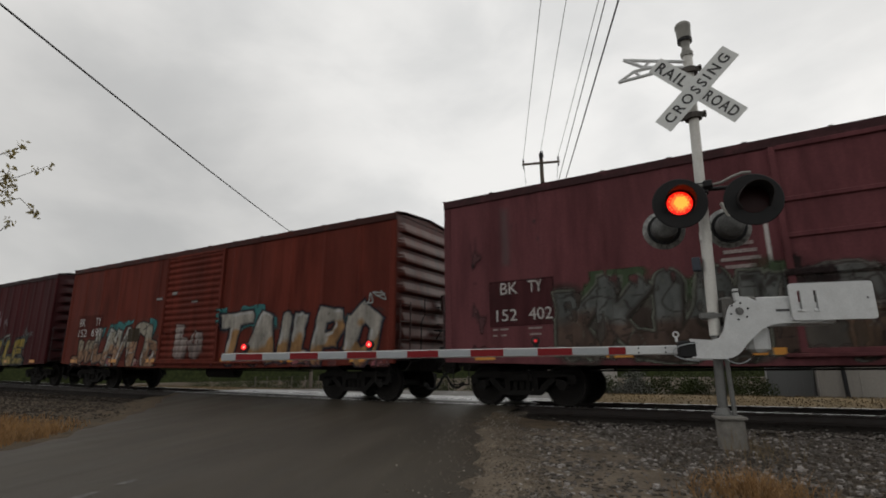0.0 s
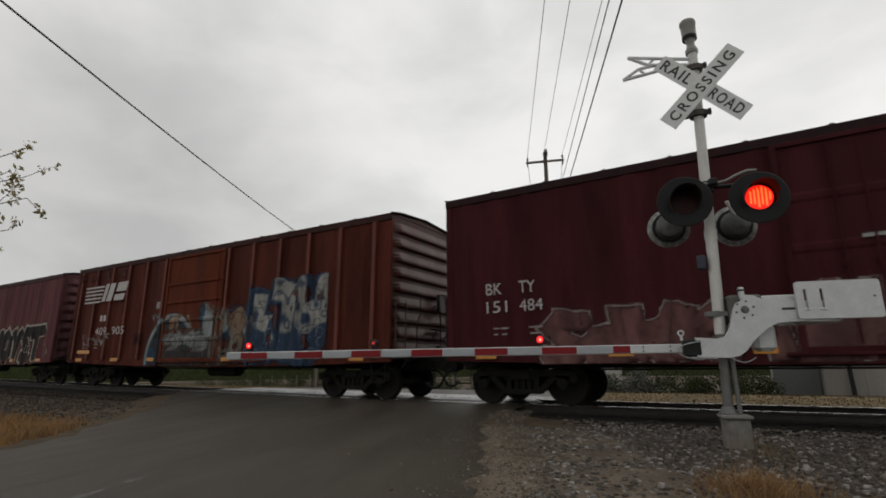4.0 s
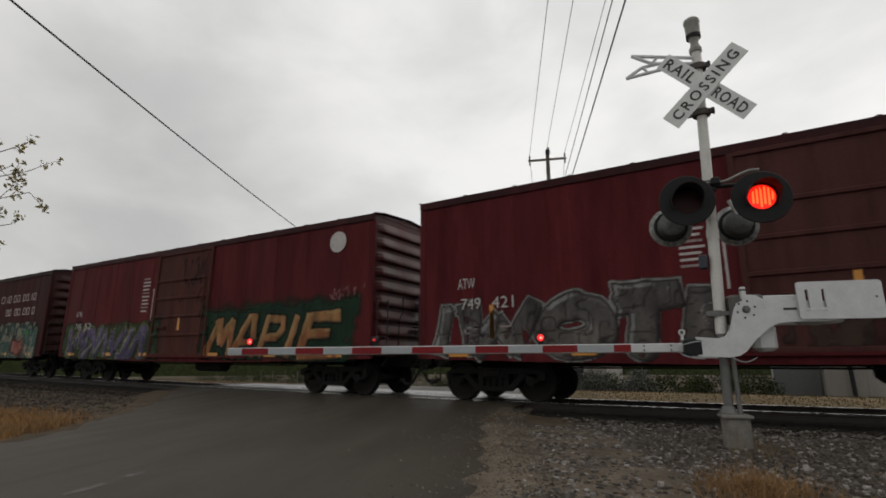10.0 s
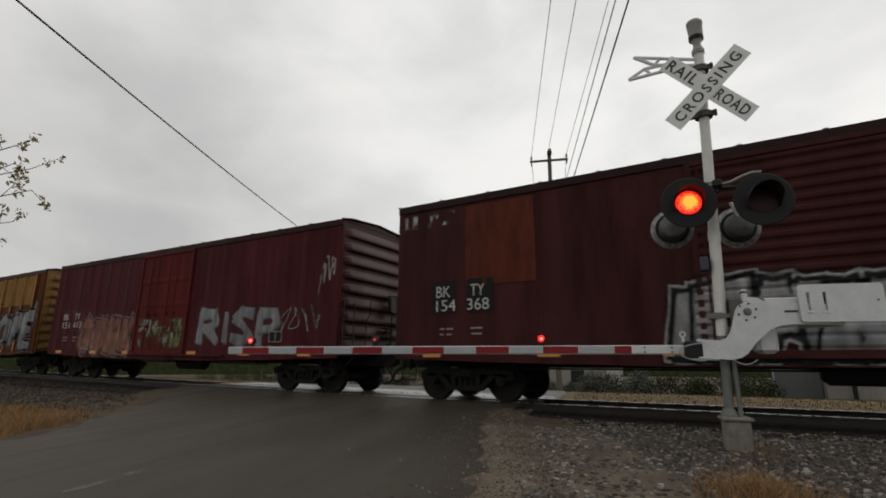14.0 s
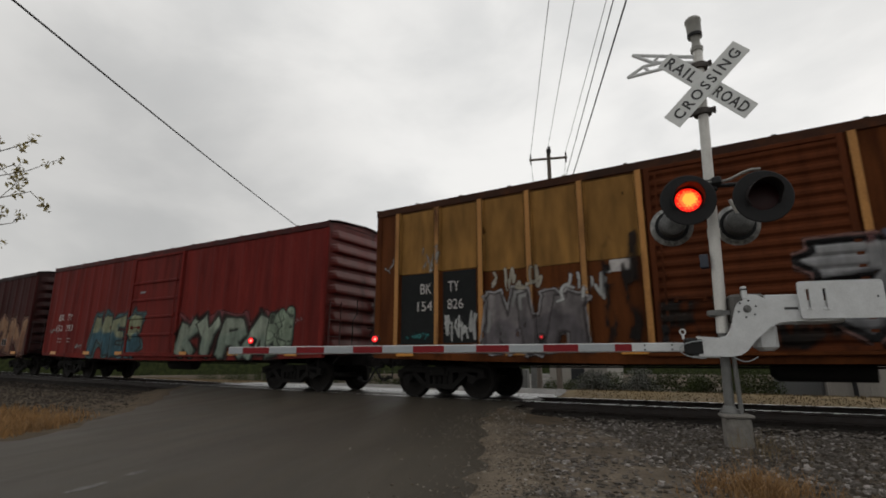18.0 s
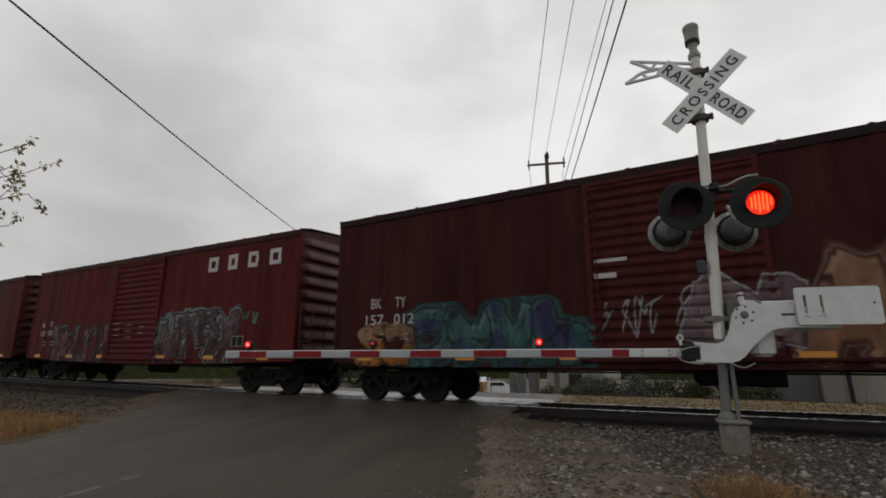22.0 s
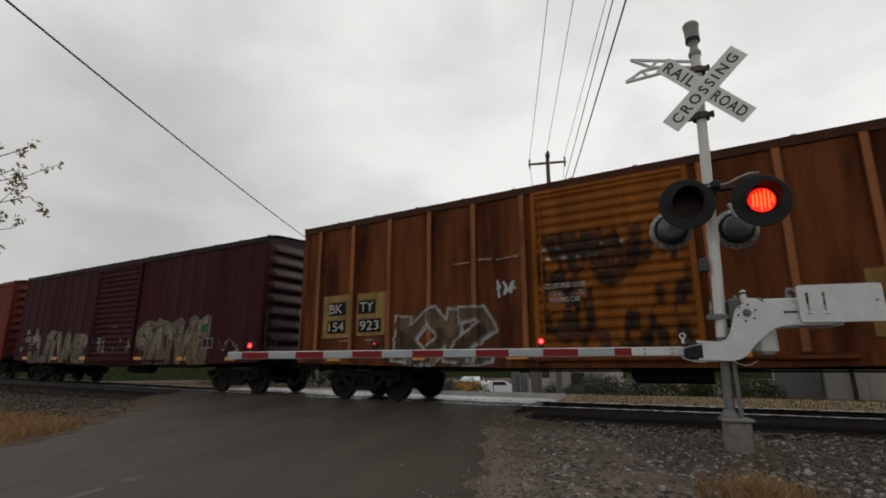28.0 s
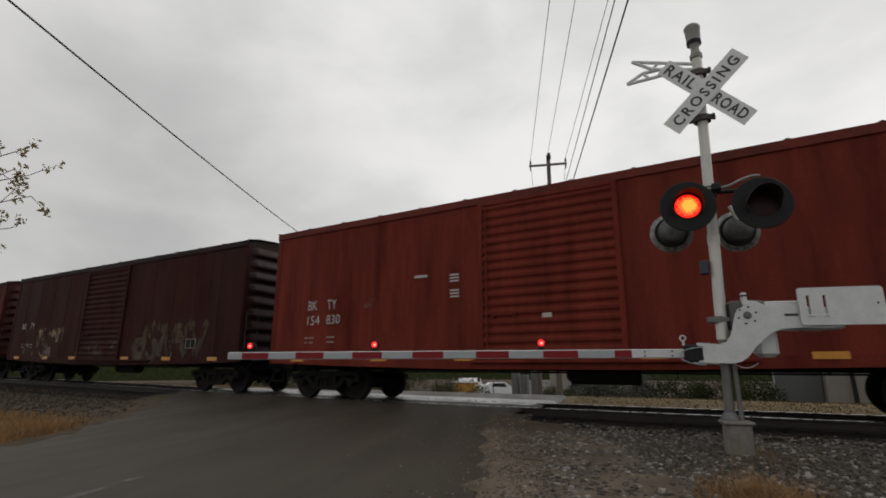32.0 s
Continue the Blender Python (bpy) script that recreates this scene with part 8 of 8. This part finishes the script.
def build_far_side():
    low = -1.25
    b = thing("warehouse", "low pale metal-clad warehouse with a flat roof beyond the track", "building", pose(2.6, 31.0, low))
    part("wall", Form().box(0, 24, 0, 12, -0.1, 3.45).mesh("wall", WALL_WHITE), b, "pale metal-clad wall")
    for i in range(16):
        x = 0.1 + i * 1.5
        part("cladding_rib", Form().box(x, x + 0.06, -0.04, 0.0, 0, 3.4).mesh("cladding_rib", WALL_WHITE), b)
    part("roof", Form().box(0.0, 24.3, -0.3, 12.3, 3.45, 3.62, chamfer=0.03).mesh("roof", ROOF_PALE), b, "flat pale roof edge")
    part("downpipe", Form().rod((1.05, -0.14, 0), (0.95, -0.14, 3.45), 0.09, n=8).mesh("downpipe", LAMP_BLACK), b, "dark downpipe")
    for i in range(3):
        x = 5 + i * 6
        w = part("window", Form().box(x, x + 1.4, -0.06, 0.02, 2.0, 2.9).mesh("window", WALL_GREY), b)
        part("pane", Form().box(x + 0.08, x + 1.32, -0.066, -0.058, 2.08, 2.82).mesh("pane", GLASS_DARK), w)
    s = thing("shed", "blue-grey metal shed behind the dry grass", "shed", pose(0.0, 32.5, low))
    part("wall", Form().box(0.55, 2.56, 0, 6, -0.1, 3.50).mesh("wall", WALL_GREY), s)
    for i in range(6):
        x = 0.62 + i * 0.36
        part("cladding_rib", Form().box(x, x + 0.04, -0.03, 0.0, 0, 3.48).mesh("cladding_rib", WALL_GREY), s)
    part("roof", Form().box(0.40, 2.56, -0.3, 6.2, 3.50, 3.72, chamfer=0.02).mesh("roof", ROOF_PALE), s, "pale flat roof edge")
    h = thing("house", "small white house half hidden by hedges", "house", pose(-14.0, 46.0, ground_height(46)))
    part("wall", Form().box(-2.6, 2.6, 0, 6, -0.1, 3.0).mesh("wall", WALL_WHITE), h)
    part("roof", Form().prism([(-3.0, 2.85), (0, 4.4), (3.0, 2.85)], 6.6, pose(0, -0.3, 0)).mesh("roof", WALL_GREY), h)
    part("window", Form().box(-0.6, 0.6, -0.04, 0.02, 1.2, 2.2).mesh("window", GLASS_DARK), h)
    for k, (x, y, w, hi) in enumerate(((-0.5, 30, 1.1, 1.9), (-1.9, 29, 1.5, 1.75), (-4.0, 30, 1.5, 1.7), (-6.6, 31, 1.5, 1.9), (-9.2, 33, 1.5, 1.5), (-12.0, 36, 1.6, 1.25), (-21.5, 38, 2.2, 2.0), (-25.0, 37, 2.4, 2.1), (-29.0, 37, 2.6, 1.9),
                                       (-33.5, 37, 2.6, 1.8), (-38.5, 38, 3.0, 1.9), (-44, 40, 3.5, 1.9), (-51, 42, 4.0, 2.0), (-60, 45, 5, 2.1), (-70, 50, 6, 2.3))):
        shrub(x, y, w, hi, 40 + k, "dull green shrub at the edge of the dry grass")
    # silver-leaved bushes
    for x, y in ((-7.9, 28.5), (-5.3, 27.5)):
        shrub(x, y, 0.55, 1.5, int(x * 10) + 200, "pale grey-leaved bush beyond the grass", PALE_LEAF)
    for x, y, hi in ((-15.6, 36, 1.9), (-14.9, 36, 1.7), (-13.9, 35.5, 2.0)):
        c = thing("cabinet", "grey metal utility cabinet beyond the track", "cabinet", pose(x, y, low), group="utility cabinets")
        part("body", Form().box(-0.25, 0.25, -0.25, 0.25, -0.02, hi, chamfer=0.03).mesh("body", CABINET_GREY), c)
        part("door", Form().box(-0.21, 0.21, -0.265, -0.252, 0.1, hi - 0.1).mesh("door", CABINET_GREY), c)
    p = thing("post", "dark timber post beyond the track", "post", pose(-13.2, 34.5, low))
    part("shaft", Form().rod((0, 0, 0), (0, 0, 3.6), 0.20, 0.17, n=10).mesh("shaft", POLE_WOOD), p)
    f = thing("fence", "low wire fence with thin posts beyond the dry grass", "fence", pose(-27, 33, -1.15))
    for i in range(16):
        part("post", Form().rod((i * 1.6 - 13, 0, -0.05), (i * 1.6 - 13, 0, 1.45), 0.035, n=6).mesh("post", POLE_WOOD), f)
    for z in (0.6, 1.0, 1.4):
        part("wire", Form().rod((-13, 0, z), (11, 0, z), 0.008, n=4).mesh("wire", WIRE_GREY), f)
    truck = vehicle("work_truck", "white work truck with yellow cargo box on the far road", (-21.0, 45.0), TRUCK_TURN, SCHOOL_YELLOW, True)
    vehicle("parked_car", "white car parked beyond the crossing", (-22.2, 47.5), 32, CAR_WHITE, False)
    back = Form()
    r = random.Random(3)
    n = 150
    for i in range(n):
        a = radians(30 + 150 * i / (n - 1))
        h = 2.4 + 1.8 * r.random() + 1.5 * math.sin(i * 0.4) ** 2 + max(0.0, i - 100) * 0.05
        for z in (-2, h):
            back.v.append((150 * math.cos(a), 150 * math.sin(a), z))
    back.f = [(2 * i, 2 * i + 2, 2 * i + 3, 2 * i + 1) for i in range(n - 1)]
    back.mi = [0] * len(back.f)
    thing("backdrop", "far dark line of low trees on the horizon", "treeline", data=back.mesh("backdrop", LEAF), kind="structure")
    return truck


def vehicle(name, label, xy, turn, paint, truck):
    car = thing(name, label, "truck" if truck else "car", pose(xy[0], xy[1], ground_height(xy[1]), 0, 0, turn))
    if truck:
        side = [(-0.7, 0.45), (-0.7, 1.25), (-0.6, 1.75), (0.8, 1.78), (1.35, 1.32), (2.5, 1.18), (2.65, 0.95), (2.65, 0.45)]
        part("cargo_box", Form().box(-2.75, -0.74, -1.08, 1.08, 0.55, 1.38, chamfer=0.04).mesh("cargo_box", paint), car, "yellow cargo box")
        part("box_lid", Form().box(-2.80, -0.74, -1.12, 1.12, 1.381, 1.46, chamfer=0.02).mesh("box_lid", CAR_WHITE), car, "white lid of the cargo box")
        part("chassis", Form().box(-2.5, 0.0, -0.45, 0.45, 0.36, 0.55).mesh("chassis", TYRE), car)
    else:
        side = [(-2.2, 0.40), (-2.2, 0.95), (-1.75, 1.05), (-1.15, 1.45), (0.35, 1.47), (1.05, 1.02), (2.0, 0.88), (2.2, 0.70), (2.2, 0.40)]
    part("body", Form().prism(side, 1.8, pose(0, -0.9, 0)).mesh("body", CAR_WHITE if truck else paint), car)
    x0, x1, z0, z1 = (-0.5, 0.85, 1.35, 1.85) if truck else (-1.0, 0.5, 1.05, 1.38)
    for y in (-0.906, 0.902):
        part("side_window", Form().prism([(x0, z0), (x0 + 0.12, z1), (x1 - 0.25, z1), (x1, z0)], 0.004, pose(0, y, 0)).mesh("side_window", GLASS_DARK), car)
    for x in (-1.45, 1.5):
        for y in (-0.93, 0.73):
            w = part("wheel", Form().rod((x, y, 0.34), (x, y + 0.2, 0.34), 0.34, n=16).mesh("wheel", TYRE), car)
            part("rim", Form().rod((x, y - 0.01, 0.34), (x, y + 0.21, 0.34), 0.19, n=12).mesh("rim", GALVANIZED), w)
    for y in (-0.7, 0.45):
        part("headlight", Form().box(side[-1][0] - 0.03, side[-1][0] + 0.012, y, y + 0.25, 0.68, 0.82).mesh("headlight", CAR_WHITE), car)
    return car


build_ground()
build_road()
build_track()
SPECS = CARS
TRAIN = []
for spec in SPECS:
    spec["wheels"] = []
    TRAIN.append(boxcar(spec))
MAST_LAMPS = build_signal()
ARM_LAMPS = build_gate()
build_pole()
build_tree()
FAR_TRUCK = build_far_side()

GRAVEL = island_stone("mixed_gravel", (0.043, 0.035, 0.027), (0.27, 0.25, 0.235))
GRIT = island_stone("brown_grit", (0.048, 0.037, 0.027), (0.20, 0.175, 0.145))
FINE_GRAVEL = island_stone("fine_pale_gravel", (0.070, 0.056, 0.041), (0.24, 0.215, 0.185))
DUSTY = island_stone("dusty_gravel", (0.032, 0.025, 0.019), (0.105, 0.090, 0.073))
# ballast tones darkened too, for shade beside and under the train
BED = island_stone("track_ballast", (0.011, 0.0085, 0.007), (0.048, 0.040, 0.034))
scatter_stones("gravel", "loose grey-brown crushed stone on the shoulder", GRAVEL, 66000, (-5.0, 7.5, 3.1, 9.7), (0.006, 0.036), 1, lambda x, y: x > right_edge(y) - 0.02 + 0.10 * np.sin(y * 3) ** 2)
scatter_stones("gravel", "fine brown gravel spilled over the edge of the asphalt", FINE_GRAVEL, 11000, (-5.6, -0.6, 2.4, 9.2), (0.004, 0.014), 9, lambda x, y: (x < right_edge(y) + 0.5) & (np.random.RandomState(8).uniform(0, 1, len(x)) < np.exp(-((right_edge(y) + 0.1 - x) / 0.33).clip(0) ** 1.2)), z_lift=0.022)
scatter_stones("gravel", "dusty loose stone along the road verge", DUSTY, 16000, (-32, -7.5, 3.0, 9.4), (0.012, 0.045), 2, lambda x, y: x < left_edge(y) - 0.12)
scatter_stones("ballast", "crushed stone ballast along the track, darkened for shade", BED, 19000, (-45, 12, 8.2, 13.4), (0.018, 0.055), 3, lambda x, y: (x > right_edge(y) + 0.05) | (x < left_edge(y) - 0.05))
blades("grass", "orange-brown dry grass tuft beside the road", DRY_GRASS, 4200, (-1.2, 0.8, 3.2, 5.2), 0.17, 1, lambda x, y, k: k < np.exp(-((x + 0.12) / 0.26) ** 2 - ((y - 4.25) / 0.30) ** 2), 0.0022, 0.8)
scatter_stones("gravel", "fine grit between the stones of the shoulder", GRIT, 34000, (-3.0, 2.6, 2.9, 7.4), (0.003, 0.012), 12, lambda x, y: x > right_edge(y) - 0.05, stretch=1.25)
blades("grass", "taller dry plume in the roadside tuft", DRY_GRASS, 700, (-0.5, 0.3, 3.7, 4.8), 0.27, 6, lambda x, y, k: k < np.exp(-((x + 0.10) / 0.10) ** 2 - ((y - 4.25) / 0.16) ** 2), 0.0018, 0.55)
blades("grass", "thin dry weeds at the signal foundation", FIELD_GRASS, 90, (-0.35, 0.30, 5.6, 6.35), 0.30, 2, None, 0.0018, 0.4)
blades("grass", "orange-brown dry grass patch beside the left verge", DRY_GRASS, 5200, (-12.5, -7.4, 2.2, 4.9), 0.20, 3, lambda x, y, k: (x < left_edge(y) + 0.05 - 0.25 * k) & (k < np.exp(-((y - 3.15 - 0.0 * x) / 0.85) ** 2)), 0.006)
blades("grass", "straw-coloured grass strip beyond the track", FIELD_GRASS, 34000, (-42, 9, 13.7, 18.5), 0.07, 4, lambda x, y, k: (x > right_edge(y) + 0.3) | (x < left_edge(y) - 0.3), 0.014)


# ---- what moves ----
FLASH = 1.192


def rolled(t):
    return float(np.interp(t, [a for a, b in ROLLED], [b for a, b in ROLLED]))


def flash_rows(lit, dark, begin, length):
    """Rows that slide a lit cluster forward while its lamp flashes and back behind the lens between flashes."""
    tick = lambda t: round(t * FPS - 0.5) / FPS
    on = lambda t: (t - begin) % FLASH < length
    rows = [(0.0, lit if on(0.0) else dark)]
    edges = sorted(e for k in range(-1, 28) for e in (begin + k * FLASH, begin + k * FLASH + length) if 0.05 < e < 31.95)
    for e in edges:
        rows.append((tick(e), lit if on(e - 0.02) else dark))
        rows.append((tick(e) + 1 / FPS, lit if on(e + 0.02) else dark))
    rows.append((32.0, lit if on(32.0) else dark))
    return rows


def motions():
    for spec, car in zip(SPECS, TRAIN):
        rows = []
        for k in range(0, 65):
            x = spec["mid"] + rolled(k / 2)
            rear, front = float(grade(x - 6.32)), float(grade(x + 6.32))
            rows.append((k / 2, pose(x, TRACK_Y, RAIL_TOP + (rear + front) / 2, 0, -math.degrees(math.atan((front - rear) / 12.64)), 0)))
        walk(car, rows)
        for w in spec["wheels"]:
            base = w.matrix_basis.translation.copy()
            at = spec["mid"] + w.parent.matrix_basis.translation.x + base.x
            rows, last = [], None
            for k in range(0, 32 * FPS + 1, 2):
                x = at + rolled(k / FPS)
                if -34 < x < 9:
                    rows.append((k / FPS, pose(*base) @ Matrix.Rotation((x + 34) / WHEEL_R, 4, "Y")))
            if not rows:
                rows = [(0.0, pose(*base)), (32.0, pose(*base))]
            if rows[0][0] > 0:
                rows.insert(0, (0.0, rows[0][1]))
            if rows[-1][0] < 32:
                rows.append((32.0, rows[-1][1]))
            walk(w, rows)
    walk(FAR_TRUCK, [(t, pose(x, 45.0, ground_height(45.0), 0, 0, TRUCK_TURN)) for t, x in TRUCK_WAY])
    out, inn = pose(0, -0.010, 0), pose(0, 0.035, 0)
    walk(MAST_LAMPS["left"], flash_rows(out, inn, 0.827, 0.596))
    walk(MAST_LAMPS["right"], flash_rows(out, inn, 0.231, 0.596))
    out, inn = pose(0, -0.038, 0), pose(0, 0.0, 0)
    walk(ARM_LAMPS[1], flash_rows(out, inn, 0.965, 0.56))
    walk(ARM_LAMPS[2], flash_rows(out, inn, 0.30, 0.81))


motions()
